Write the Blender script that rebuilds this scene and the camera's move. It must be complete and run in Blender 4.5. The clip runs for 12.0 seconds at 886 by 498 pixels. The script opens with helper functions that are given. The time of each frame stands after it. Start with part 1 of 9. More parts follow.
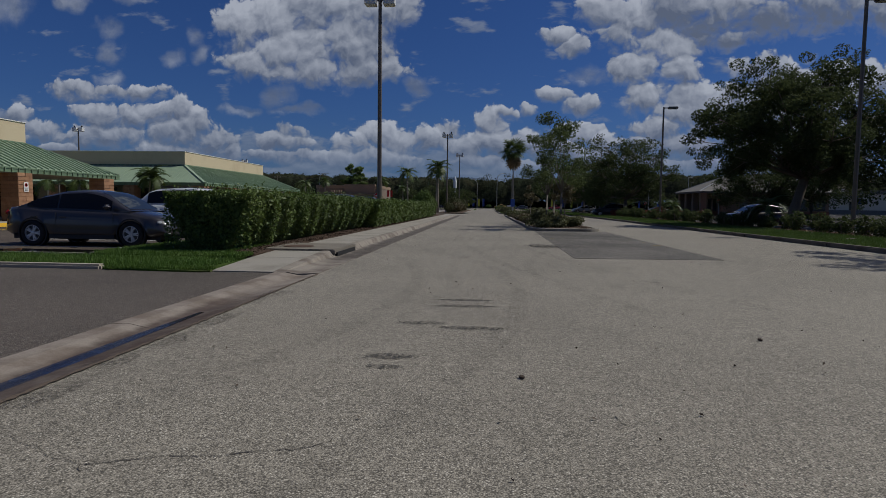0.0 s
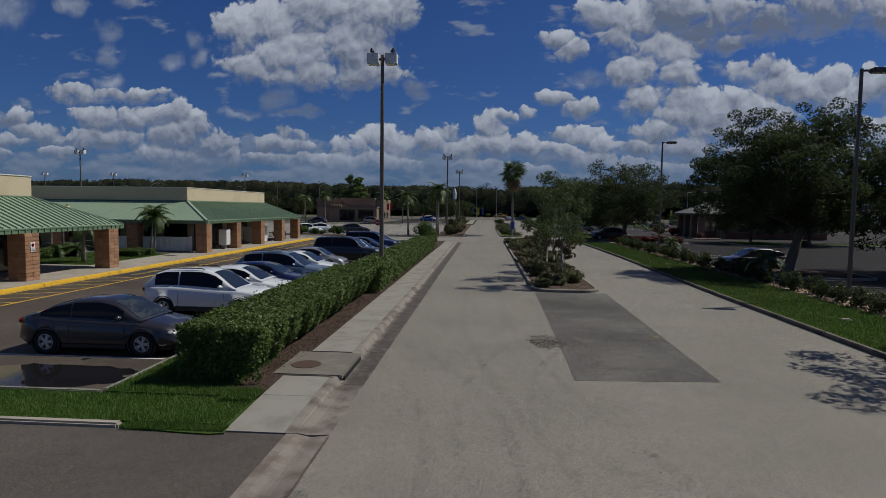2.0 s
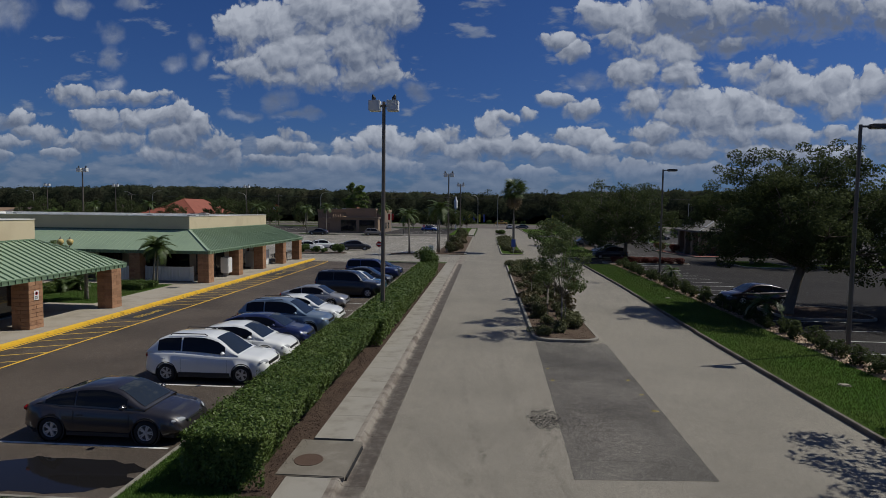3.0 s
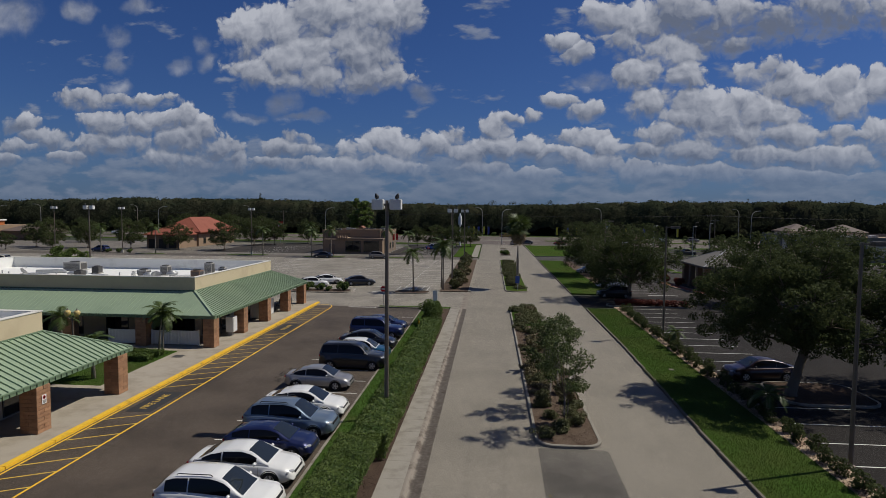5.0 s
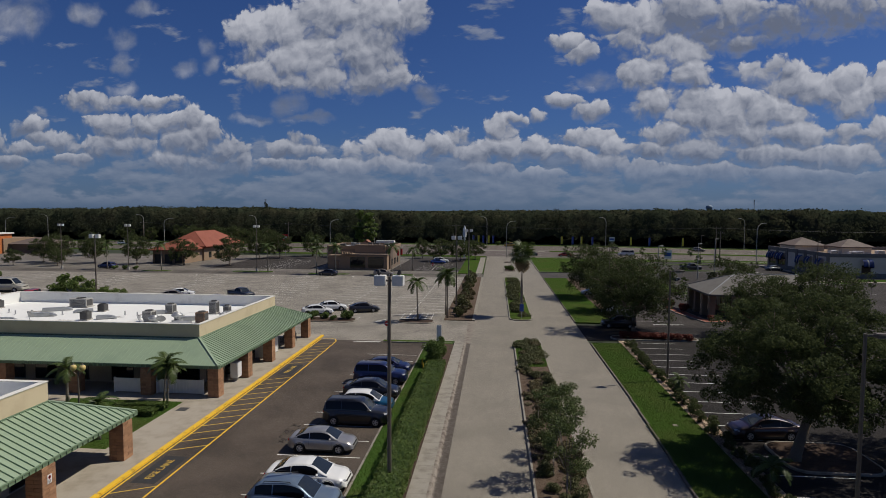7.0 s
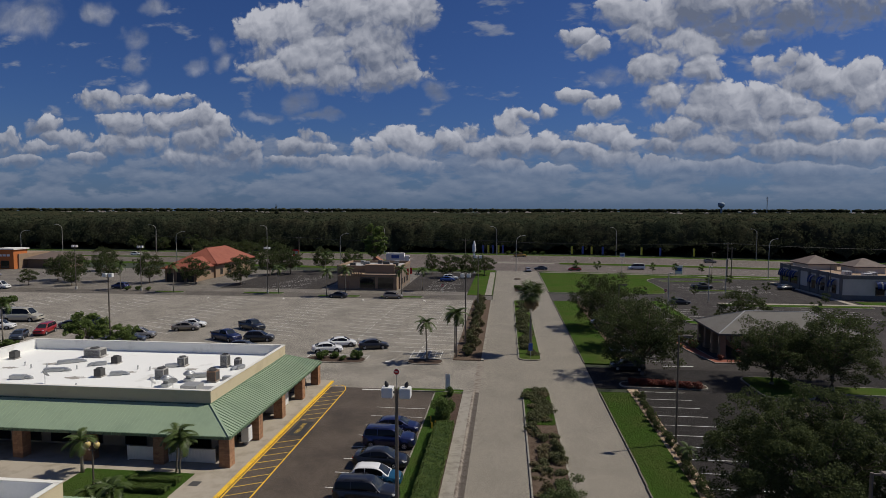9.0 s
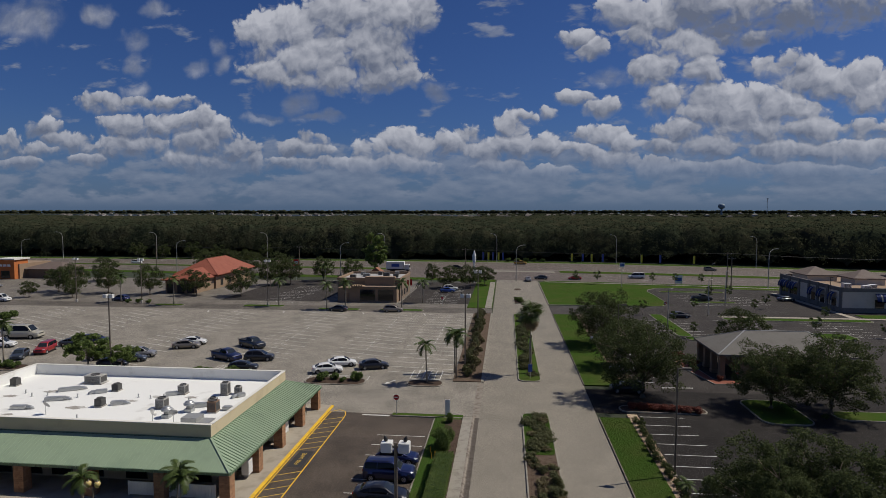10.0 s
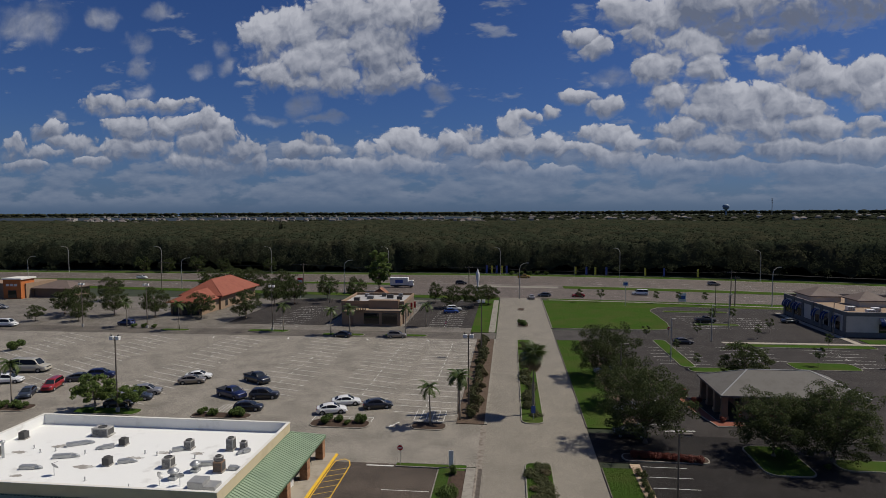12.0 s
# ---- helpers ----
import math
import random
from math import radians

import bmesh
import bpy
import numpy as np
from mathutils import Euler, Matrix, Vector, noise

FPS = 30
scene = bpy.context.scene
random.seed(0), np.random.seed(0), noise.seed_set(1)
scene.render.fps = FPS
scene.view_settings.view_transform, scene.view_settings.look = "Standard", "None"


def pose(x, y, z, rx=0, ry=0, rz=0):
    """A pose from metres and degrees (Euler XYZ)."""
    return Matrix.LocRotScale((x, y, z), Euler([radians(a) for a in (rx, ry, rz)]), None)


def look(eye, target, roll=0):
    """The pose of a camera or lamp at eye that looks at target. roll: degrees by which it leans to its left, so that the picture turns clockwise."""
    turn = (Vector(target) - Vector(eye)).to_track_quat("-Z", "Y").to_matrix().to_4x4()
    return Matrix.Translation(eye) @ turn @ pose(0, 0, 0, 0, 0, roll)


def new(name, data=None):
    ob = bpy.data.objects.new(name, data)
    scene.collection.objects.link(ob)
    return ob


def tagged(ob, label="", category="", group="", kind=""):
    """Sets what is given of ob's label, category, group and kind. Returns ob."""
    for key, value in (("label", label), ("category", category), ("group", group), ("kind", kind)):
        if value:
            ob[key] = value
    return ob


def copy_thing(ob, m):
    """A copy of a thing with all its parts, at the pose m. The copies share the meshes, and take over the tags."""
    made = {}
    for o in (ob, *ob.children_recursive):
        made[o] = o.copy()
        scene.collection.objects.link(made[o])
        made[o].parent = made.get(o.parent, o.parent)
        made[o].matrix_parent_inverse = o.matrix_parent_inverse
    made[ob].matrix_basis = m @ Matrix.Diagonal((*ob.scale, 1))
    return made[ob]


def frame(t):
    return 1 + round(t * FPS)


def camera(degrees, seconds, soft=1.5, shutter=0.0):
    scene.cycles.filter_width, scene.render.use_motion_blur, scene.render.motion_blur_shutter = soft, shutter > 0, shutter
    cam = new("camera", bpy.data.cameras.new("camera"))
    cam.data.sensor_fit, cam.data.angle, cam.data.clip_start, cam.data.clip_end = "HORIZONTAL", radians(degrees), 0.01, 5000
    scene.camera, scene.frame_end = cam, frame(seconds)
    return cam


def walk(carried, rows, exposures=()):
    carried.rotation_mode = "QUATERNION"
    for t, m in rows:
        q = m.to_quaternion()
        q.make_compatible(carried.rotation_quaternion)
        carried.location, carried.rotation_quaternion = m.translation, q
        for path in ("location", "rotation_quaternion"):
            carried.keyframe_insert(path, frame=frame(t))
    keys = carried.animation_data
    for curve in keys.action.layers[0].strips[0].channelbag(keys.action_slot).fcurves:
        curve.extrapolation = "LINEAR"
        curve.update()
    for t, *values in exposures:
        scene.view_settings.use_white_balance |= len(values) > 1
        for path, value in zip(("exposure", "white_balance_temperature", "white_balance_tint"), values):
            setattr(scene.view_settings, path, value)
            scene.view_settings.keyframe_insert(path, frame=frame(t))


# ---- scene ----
cam = camera(73.5, 12.0, soft=0.4)
PATH = [
    (0, (0.02, 0.66, 1.191), (-0.12, 2.65, 1.044), 0.7),
    (0.5, (-0.027, 0.586, 1.573), (-0.167, 2.576, 1.426), 0.7),
    (1, (-0.066, 0.533, 2.166), (-0.204, 2.522, 2.021), 0.7),
    (1.5, (-0.096, 0.498, 3.077), (-0.235, 2.488, 2.935), 0.7),
    (2, (-0.118, 0.479, 4.045), (-0.256, 2.47, 3.908), 0.7),
    (2.5, (-0.133, 0.476, 5.212), (-0.271, 2.467, 5.078), 0.6),
    (3, (-0.14, 0.486, 6.41), (-0.282, 2.477, 6.279), 0.7),
    (5, (-0.107, 0.624, 11.622), (-0.265, 2.614, 11.496), 0.5),
    (5.5, (-0.086, 0.674, 12.922), (-0.249, 2.663, 12.797), 0.4),
    (6, (-0.06, 0.727, 13.533), (-0.233, 2.715, 13.411), 0.1),
    (6.5, (-0.03, 0.78, 14.2), (-0.214, 2.768, 14.083), -0.1),
    (7, (0.004, 0.832, 15.704), (-0.171, 2.821, 15.58), 0.3),
    (9, (0.164, 0.998, 22.042), (-0.045, 2.983, 21.907), 0.1),
    (9.5, (0.209, 1.02, 23.497), (0.0, 3.004, 23.364), 0.0),
    (10, (0.254, 1.03, 25.029), (0.044, 3.014, 24.898), 0.0),
    (10.5, (0.299, 1.026, 26.529), (0.087, 3.011, 26.398), -0.1),
    (11, (0.345, 1.008, 28.175), (0.127, 2.992, 28.043), -0.2),
    (11.5, (0.39, 0.973, 29.723), (0.17, 2.956, 29.594), -0.3),
    (12, (0.434, 0.919, 31.295), (0.211, 2.902, 31.166), -0.3),
]
walk(cam, [(t, look(eye, target, roll)) for t, eye, target, roll in PATH],
     exposures=[(0.0, -0.30, 5950, 8), (2.5, -0.17, 5980, 7), (5.0, -0.05, 6280, 9), (7.0, -0.02, 6350, 10), (12.0, -0.03, 6350, 10)])

# ---- world, sun ----
SUN_AZ, SUN_EL = radians(20), radians(53)     # azimuth from +x towards +y
sun_way = Vector((math.cos(SUN_EL) * math.cos(SUN_AZ), math.cos(SUN_EL) * math.sin(SUN_AZ), math.sin(SUN_EL)))
sun = new("sun", bpy.data.lights.new("sun", "SUN"))
sun.data.energy, sun.data.angle, sun.data.color = 4.0, radians(0.55), (1.0, 0.92, 0.79)
sun.matrix_world = Matrix.Translation((0, 0, 60)) @ sun_way.to_track_quat("Z", "Y").to_matrix().to_4x4()


class Nodes:
    """Short way to write node trees."""

    def __init__(self, tree):
        self.t = tree

    def add(self, kind, **inputs):
        n = self.t.nodes.new(kind)
        for k, v in inputs.items():
            self.set(n, k, v)
        return n

    def set(self, n, k, v):
        sock = n.inputs[int(k[1:])] if k[0] == "i" and k[1:].isdigit() else n.inputs[k]
        if isinstance(v, bpy.types.NodeSocket):
            self.t.links.new(v, sock)
        else:
            sock.default_value = v

    def math(self, op, a, b=0.0, c=None, clamp=False):
        n = self.t.nodes.new("ShaderNodeMath")
        n.operation, n.use_clamp = op, clamp
        for i, v in enumerate((a, b) if c is None else (a, b, c)):
            self.set(n, "i%d" % i, v)
        return n.outputs[0]

    def vec(self, op, a, b=(0, 0, 0)):
        n = self.t.nodes.new("ShaderNodeVectorMath")
        n.operation = op
        self.set(n, "i0", a)
        self.set(n, "i1", b)
        return n.outputs[0]

    def mix(self, fac, a, b, blend="MIX"):
        n = self.t.nodes.new("ShaderNodeMix")
        n.data_type, n.blend_type = "RGBA", blend
        self.set(n, "i0", fac)
        self.set(n, "i6", a)
        self.set(n, "i7", b)
        return n.outputs[2]

    def noise(self, vec, scale, detail=4, rough=0.55, dim="3D"):
        n = self.t.nodes.new("ShaderNodeTexNoise")
        n.noise_dimensions = dim
        self.set(n, "Vector", vec)
        n.inputs["Scale"].default_value, n.inputs["Detail"].default_value, n.inputs["Roughness"].default_value = scale, detail, rough
        return n.outputs[0]

    def ramp(self, v, lo, hi):
        n = self.t.nodes.new("ShaderNodeMapRange")
        n.interpolation_type = "SMOOTHSTEP"
        self.set(n, "Value", v)
        n.inputs["From Min"].default_value, n.inputs["From Max"].default_value = lo, hi
        return n.outputs[0]


# cumulus heads: centre and half size, on a plane one unit ahead (east-west, height)
CLOUD_TALL = [(-0.419, 0.297, 0.041, 0.045), (-0.365, 0.309, 0.049, 0.041), (-0.281, 0.323, 0.068, 0.049), (-0.204, 0.316, 0.068, 0.053), (-0.142, 0.328, 0.027, 0.034), (-0.243, 0.261, 0.078, 0.053),
              (-0.322, 0.254, 0.092, 0.044), (-0.412, 0.237, 0.049, 0.024), (-0.195, 0.227, 0.049, 0.027), (-0.283, 0.222, 0.126, 0.021)]
CLOUD_WEST = [(-0.642, 0.145, 0.068, 0.029), (-0.665, 0.110, 0.078, 0.024), (-0.558, 0.143, 0.029, 0.024), (-0.528, 0.153, 0.021, 0.024), (-0.501, 0.128, 0.034, 0.027), (-0.522, 0.109, 0.058, 0.034),
              (-0.466, 0.108, 0.039, 0.029), (-0.544, 0.079, 0.068, 0.021), (-0.446, 0.083, 0.029, 0.019), (-0.826, 0.147, 0.025, 0.017), (-0.816, 0.127, 0.017, 0.014), (-0.839, 0.107, 0.039, 0.014),
              (-0.899, 0.118, 0.029, 0.021), (-0.772, 0.121, 0.034, 0.019), (-0.740, 0.109, 0.024, 0.014), (-0.752, 0.086, 0.044, 0.014), (-0.873, 0.087, 0.049, 0.014), (-0.334, 0.121, 0.029, 0.014),
              (-0.344, 0.105, 0.053, 0.016), (-0.385, 0.083, 0.039, 0.012), (-0.324, 0.082, 0.039, 0.014), (-0.704, 0.188, 0.073, 0.017), (-0.604, 0.184, 0.058, 0.014)]
CLOUD_MIDDLE = [(-0.181, 0.110, 0.031, 0.023), (-0.225, 0.096, 0.034, 0.021), (-0.147, 0.100, 0.039, 0.021), (-0.245, 0.077, 0.058, 0.017), (-0.186, 0.077, 0.078, 0.019), (-0.062, 0.122, 0.023, 0.019),
                (-0.100, 0.104, 0.039, 0.021), (-0.043, 0.094, 0.049, 0.025), (0.009, 0.135, 0.025, 0.025), (0.013, 0.103, 0.039, 0.027), (0.064, 0.102, 0.027, 0.023), (0.114, 0.120, 0.029, 0.014),
                (0.160, 0.121, 0.031, 0.019), (0.097, 0.093, 0.058, 0.017), (0.187, 0.101, 0.024, 0.019), (0.160, 0.083, 0.058, 0.017), (0.232, 0.073, 0.049, 0.014), (-0.014, 0.070, 0.058, 0.016),
                (0.051, 0.061, 0.058, 0.012), (0.113, 0.184, 0.033, 0.013), (0.154, 0.170, 0.033, 0.014), (0.032, 0.151, 0.019, 0.010), (0.066, 0.162, 0.015, 0.011)]
CLOUD_EAST = [(0.112, 0.279, 0.024, 0.015), (0.144, 0.260, 0.024, 0.014), (0.183, 0.317, 0.041, 0.025), (0.210, 0.276, 0.049, 0.029), (0.236, 0.302, 0.049, 0.034), (0.280, 0.261, 0.058, 0.029),
              (0.229, 0.217, 0.034, 0.039), (0.243, 0.172, 0.034, 0.024), (0.259, 0.235, 0.024, 0.029), (0.308, 0.220, 0.031, 0.031), (0.330, 0.180, 0.049, 0.031), (0.323, 0.149, 0.049, 0.024),
              (0.361, 0.161, 0.058, 0.034), (0.395, 0.178, 0.039, 0.021), (0.419, 0.222, 0.027, 0.019), (0.444, 0.226, 0.034, 0.021), (0.470, 0.203, 0.049, 0.027), (0.438, 0.160, 0.058, 0.034),
              (0.512, 0.194, 0.049, 0.029), (0.552, 0.210, 0.027, 0.025), (0.566, 0.179, 0.039, 0.029)]
CLOUD_EAST_LOW = [(0.388, 0.125, 0.087, 0.029), (0.464, 0.124, 0.058, 0.024), (0.275, 0.123, 0.049, 0.021), (0.337, 0.099, 0.058, 0.024), (0.406, 0.090, 0.078, 0.021), (0.556, 0.125, 0.039, 0.016),
                  (0.566, 0.092, 0.049, 0.021), (0.491, 0.093, 0.058, 0.019), (0.249, 0.100, 0.039, 0.016), (0.364, 0.063, 0.097, 0.017), (0.492, 0.062, 0.107, 0.017), (0.259, 0.064, 0.058, 0.012),
                  (0.662, 0.122, 0.087, 0.039), (0.643, 0.191, 0.058, 0.039)]
CLOUD_GREY = [(0.348, 0.302, 0.087, 0.035), (0.441, 0.301, 0.117, 0.029), (0.523, 0.312, 0.087, 0.033), (0.383, 0.270, 0.058, 0.017), (0.288, 0.315, 0.058, 0.027), (0.637, 0.301, 0.087, 0.039)]
CLOUD_THIN = [(-0.353, 0.184, 0.044, 0.027), (-0.424, 0.161, 0.049, 0.012), (-0.323, 0.159, 0.058, 0.010), (-0.119, 0.198, 0.029, 0.021), (-0.152, 0.222, 0.024, 0.012), (-0.502, 0.287, 0.025, 0.027),
              (-0.539, 0.250, 0.031, 0.018), (-0.488, 0.254, 0.023, 0.021), (-0.652, 0.297, 0.031, 0.027), (-0.648, 0.258, 0.025, 0.029), (-0.860, 0.342, 0.083, 0.044), (-0.714, 0.342, 0.043, 0.023),
              (-0.624, 0.355, 0.033, 0.017), (-0.650, 0.209, 0.035, 0.016), (0.494, 0.220, 0.029, 0.010), (0.162, 0.219, 0.039, 0.019), (-0.972, 0.316, 0.087, 0.039)]


def plane_ahead(n, way):
    """A direction's place on the plane one unit ahead."""
    sep = n.add("ShaderNodeSeparateXYZ", i0=way)
    ahead = n.math("MAXIMUM", sep.outputs[1], 0.12)
    return sep, n.math("DIVIDE", sep.outputs[0], ahead), n.math("DIVIDE", sep.outputs[2], ahead)


def cloud_heads():
    """Rounded heads: how deep inside one a place lies, and how far its skin there turns up to the sun."""
    g = bpy.data.node_groups.new("cloud_heads", "ShaderNodeTree")
    g.interface.new_socket("Vector", in_out="INPUT", socket_type="NodeSocketVector")
    for k in ("Mass", "Light"):
        g.interface.new_socket(k, in_out="OUTPUT", socket_type="NodeSocketFloat")
    n = Nodes(g)
    gi, go = n.add("NodeGroupInput"), n.add("NodeGroupOutput")
    sep = n.add("ShaderNodeSeparateXYZ", i0=gi.outputs[0])
    u, w = sep.outputs[0], sep.outputs[1]
    mass, light = -2.6, 0.0
    for heads, tone in ((CLOUD_EAST_LOW, -0.05), (CLOUD_GREY, -0.5), (CLOUD_MIDDLE, 0.0), (CLOUD_WEST, -0.16), (CLOUD_EAST, 0.08), (CLOUD_TALL, 0.02)):
        for cu, cw, a, b in heads:
            du, dw = n.math("MULTIPLY_ADD", u, 1 / a, -cu / a), n.math("MULTIPLY_ADD", w, 1 / b, -cw / b)
            d = n.math("MULTIPLY_ADD", n.math("MULTIPLY_ADD", du, du, n.math("MULTIPLY", dw, dw)), -0.70, 1.0)
            turn = n.math("MULTIPLY_ADD", du, 0.10, n.math("MULTIPLY_ADD", dw, 0.75, tone))
            over = n.math("MULTIPLY_ADD", n.math("SUBTRACT", d, mass), 1.9, 0.5, clamp=True)
            light = n.math("MULTIPLY_ADD", n.math("SUBTRACT", turn, light), over, light)
            mass = n.math("SMOOTH_MAX", mass, d, 0.3)
    n.set(go, "Mass", n.math("MAXIMUM", mass, -2.6))
    n.set(go, "Light", light)
    return g


def cloud_veil(n, flat, u, w):
    """Thin torn scraps of cloud."""
    best = -2.2
    for cu, cw, a, b in CLOUD_THIN:
        du, dw = n.math("MULTIPLY_ADD", u, 1 / a, -cu / a), n.math("MULTIPLY_ADD", w, 1 / b, -cw / b)
        best = n.math("SMOOTH_MAX", best, n.math("MULTIPLY_ADD", n.math("MULTIPLY_ADD", du, du, n.math("MULTIPLY", dw, dw)), -0.8, 0.7), 0.3)
    torn = n.add("ShaderNodeTexNoise", Vector=flat, Scale=15.0, Detail=7.0, Roughness=0.6, Distortion=0.4).outputs[0]
    return n.ramp(n.math("MULTIPLY_ADD", n.math("SUBTRACT", torn, 0.5), 1.7, best), -0.15, 0.95)


def cloud_relief():
    """Cauliflower relief: rounded heads with creases between, at several sizes."""
    g = bpy.data.node_groups.new("cloud_relief", "ShaderNodeTree")
    g.interface.new_socket("Vector", in_out="INPUT", socket_type="NodeSocketVector")
    g.interface.new_socket("Value", in_out="OUTPUT", socket_type="NodeSocketFloat")
    n = Nodes(g)
    gi, go = n.add("NodeGroupInput"), n.add("NodeGroupOutput")
    v = n.add("ShaderNodeTexVoronoi", Vector=gi.outputs[0], Scale=22.0, Detail=2.6, Roughness=0.62, Lacunarity=2.2)
    v.voronoi_dimensions, v.feature = "2D", "SMOOTH_F1"
    v.inputs["Smoothness"].default_value = 0.3
    n.set(go, "Value", n.math("SUBTRACT", 0.42, v.outputs["Distance"]))
    return g


def make_world():
    world = bpy.data.worlds.new("World")
    scene.world = world
    world.use_nodes = True
    world.node_tree.nodes.clear()
    n = Nodes(world.node_tree)
    sky = n.add("ShaderNodeTexSky")
    sky.sky_type, sky.sun_disc = "NISHITA", False
    sky.sun_elevation, sky.sun_rotation = SUN_EL, math.pi / 2 - SUN_AZ
    sky.air_density, sky.dust_density, sky.ozone_density = 1.0, 0.6, 3.0
    way = n.add("ShaderNodeTexCoord").outputs["Generated"]
    sep, u, w = plane_ahead(n, way)
    flat = n.add("ShaderNodeCombineXYZ", X=u, Y=w, Z=0.0).outputs[0]

    def bend(scale, detail, amount):
        c = n.add("ShaderNodeTexNoise", Vector=flat, Scale=scale, Detail=detail, Roughness=0.6)
        return n.vec("MULTIPLY", n.vec("SUBTRACT", c.outputs["Color"], (0.5, 0.5, 0.5)), (amount, amount * 0.8, 0.0))

    p = n.vec("ADD", flat, n.vec("ADD", bend(12.0, 2.0, 0.044), bend(36.0, 5.0, 0.020)))
    heads = n.add("ShaderNodeGroup")
    heads.node_tree = cloud_heads()
    n.set(heads, "Vector", p)
    relief_group = cloud_relief()

    def relief_at(v):
        k = n.add("ShaderNodeGroup")
        k.node_tree = relief_group
        n.set(k, "Vector", v)
        return k.outputs[0]

    relief, sunward = relief_at(p), relief_at(n.vec("ADD", p, (0.004, 0.012, 0.0)))
    broad = n.math("SUBTRACT", n.noise(flat, 12.0, 6, 0.6), 0.5)
    # elsewhere round the sky: scattered cumulus by noise alone
    wide = n.math("MULTIPLY_ADD", n.noise(way, 4.0, 3, 0.5), 6.0, -3.4)
    side = n.ramp(n.math("ABSOLUTE", n.math("ARCTAN2", sep.outputs[0], sep.outputs[1])), 0.80, 1.0)
    beyond = n.math("MAXIMUM", side, n.ramp(w, 0.42, 0.55), clamp=True)
    mass = n.math("MULTIPLY_ADD", n.math("SUBTRACT", wide, heads.outputs["Mass"]), beyond, heads.outputs["Mass"])
    light = heads.outputs["Light"]
    depth = n.math("ADD", mass, n.math("MULTIPLY_ADD", relief, 1.0, n.math("MULTIPLY", broad, 1.25)))
    soft = n.math("MULTIPLY_ADD", n.ramp(light, 0.35, -0.45), 0.85, 0.42)
    cover = n.ramp(n.math("DIVIDE", n.math("ADD", depth, 0.60), soft), 0.0, 1.0)
    drift = n.add("ShaderNodeSeparateXYZ", i0=n.vec("ADD", p, bend(9.0, 3.0, 0.06)))
    veil = n.math("MULTIPLY", cloud_veil(n, flat, drift.outputs[0], drift.outputs[1]), 0.80)
    shade = n.math("MULTIPLY_ADD", light, 0.74, 0.37)
    shade = n.math("MULTIPLY_ADD", n.math("SUBTRACT", relief, sunward), 0.46, shade)
    shade = n.math("MULTIPLY_ADD", n.math("SUBTRACT", n.noise(flat, 6.0, 3, 0.5), 0.5), 0.7, shade)
    shade = n.math("MULTIPLY_ADD", n.ramp(depth, 0.5, 1.6), -0.22, shade, clamp=True)
    # low distant bank, layer on layer
    q = n.add("ShaderNodeCombineXYZ", X=n.math("MULTIPLY", u, 13.0), Y=n.math("MULTIPLY", w, 34.0), Z=0.7).outputs[0]
    layer, layer_up = n.noise(q, 1.0, 4, 0.55), n.noise(n.vec("ADD", q, (0.05, 0.3, 0.0)), 1.0, 4, 0.55)
    bank = n.math("MULTIPLY", n.ramp(n.math("ADD", layer, n.math("MULTIPLY_ADD", n.ramp(w, 0.15, 0.03), 0.24, -0.58)), 0.0, 0.14), n.ramp(w, 0.0, 0.03))
    bank_shade = n.math("MULTIPLY_ADD", n.math("SUBTRACT", layer, layer_up), 2.6, 0.45, clamp=True)
    hgt = sep.outputs[2]
    haze = n.ramp(hgt, 0.15, 0.0)
    cloud = n.mix(shade, CLOUD_DARK, CLOUD_LIGHT)
    cloud = n.mix(n.math("MULTIPLY", haze, 0.45), cloud, HAZE)
    far_cloud = n.mix(bank_shade, BANK_DARK, BANK_LIGHT)
    cover = n.math("MULTIPLY", n.math("MAXIMUM", cover, veil), n.math("MULTIPLY_ADD", n.ramp(w, 0.10, 0.02), -0.7, 1.0))
    far_cloud = n.mix(n.math("MULTIPLY", haze, 0.35), far_cloud, HAZE)
    cloud = n.mix(cover, far_cloud, cloud)
    blue = n.mix(1.0, sky.outputs[0], SKY_TINT, "MULTIPLY")
    blue = n.mix(n.math("MULTIPLY", haze, 0.5), blue, tuple(c / SKY_STRENGTH for c in HAZE[:3]) + (1,))
    a = n.add("ShaderNodeBackground", Color=blue, Strength=SKY_STRENGTH)
    b = n.add("ShaderNodeBackground", Color=cloud, Strength=1.0)
    fac = n.math("MAXIMUM", cover, n.math("MULTIPLY", bank, 0.66))
    m = n.add("ShaderNodeMixShader", Fac=n.math("MULTIPLY", fac, 0.96), i1=a.outputs[0], i2=b.outputs[0])
    n.add("ShaderNodeOutputWorld", Surface=m.outputs[0])
    world.cycles.sampling_method = "MANUAL"
    world.cycles.sample_map_resolution = 512


SKY_STRENGTH = 0.038
SKY_TINT = (0.47, 0.70, 1.24, 1)
CLOUD_LIGHT, CLOUD_DARK, HAZE = (0.475, 0.48, 0.52, 1), (0.13, 0.15, 0.205, 1), (0.085, 0.135, 0.235, 1)
BANK_LIGHT, BANK_DARK = (0.29, 0.31, 0.36, 1), (0.125, 0.157, 0.225, 1)
make_world()

# ---- materials ----
MATS = {}


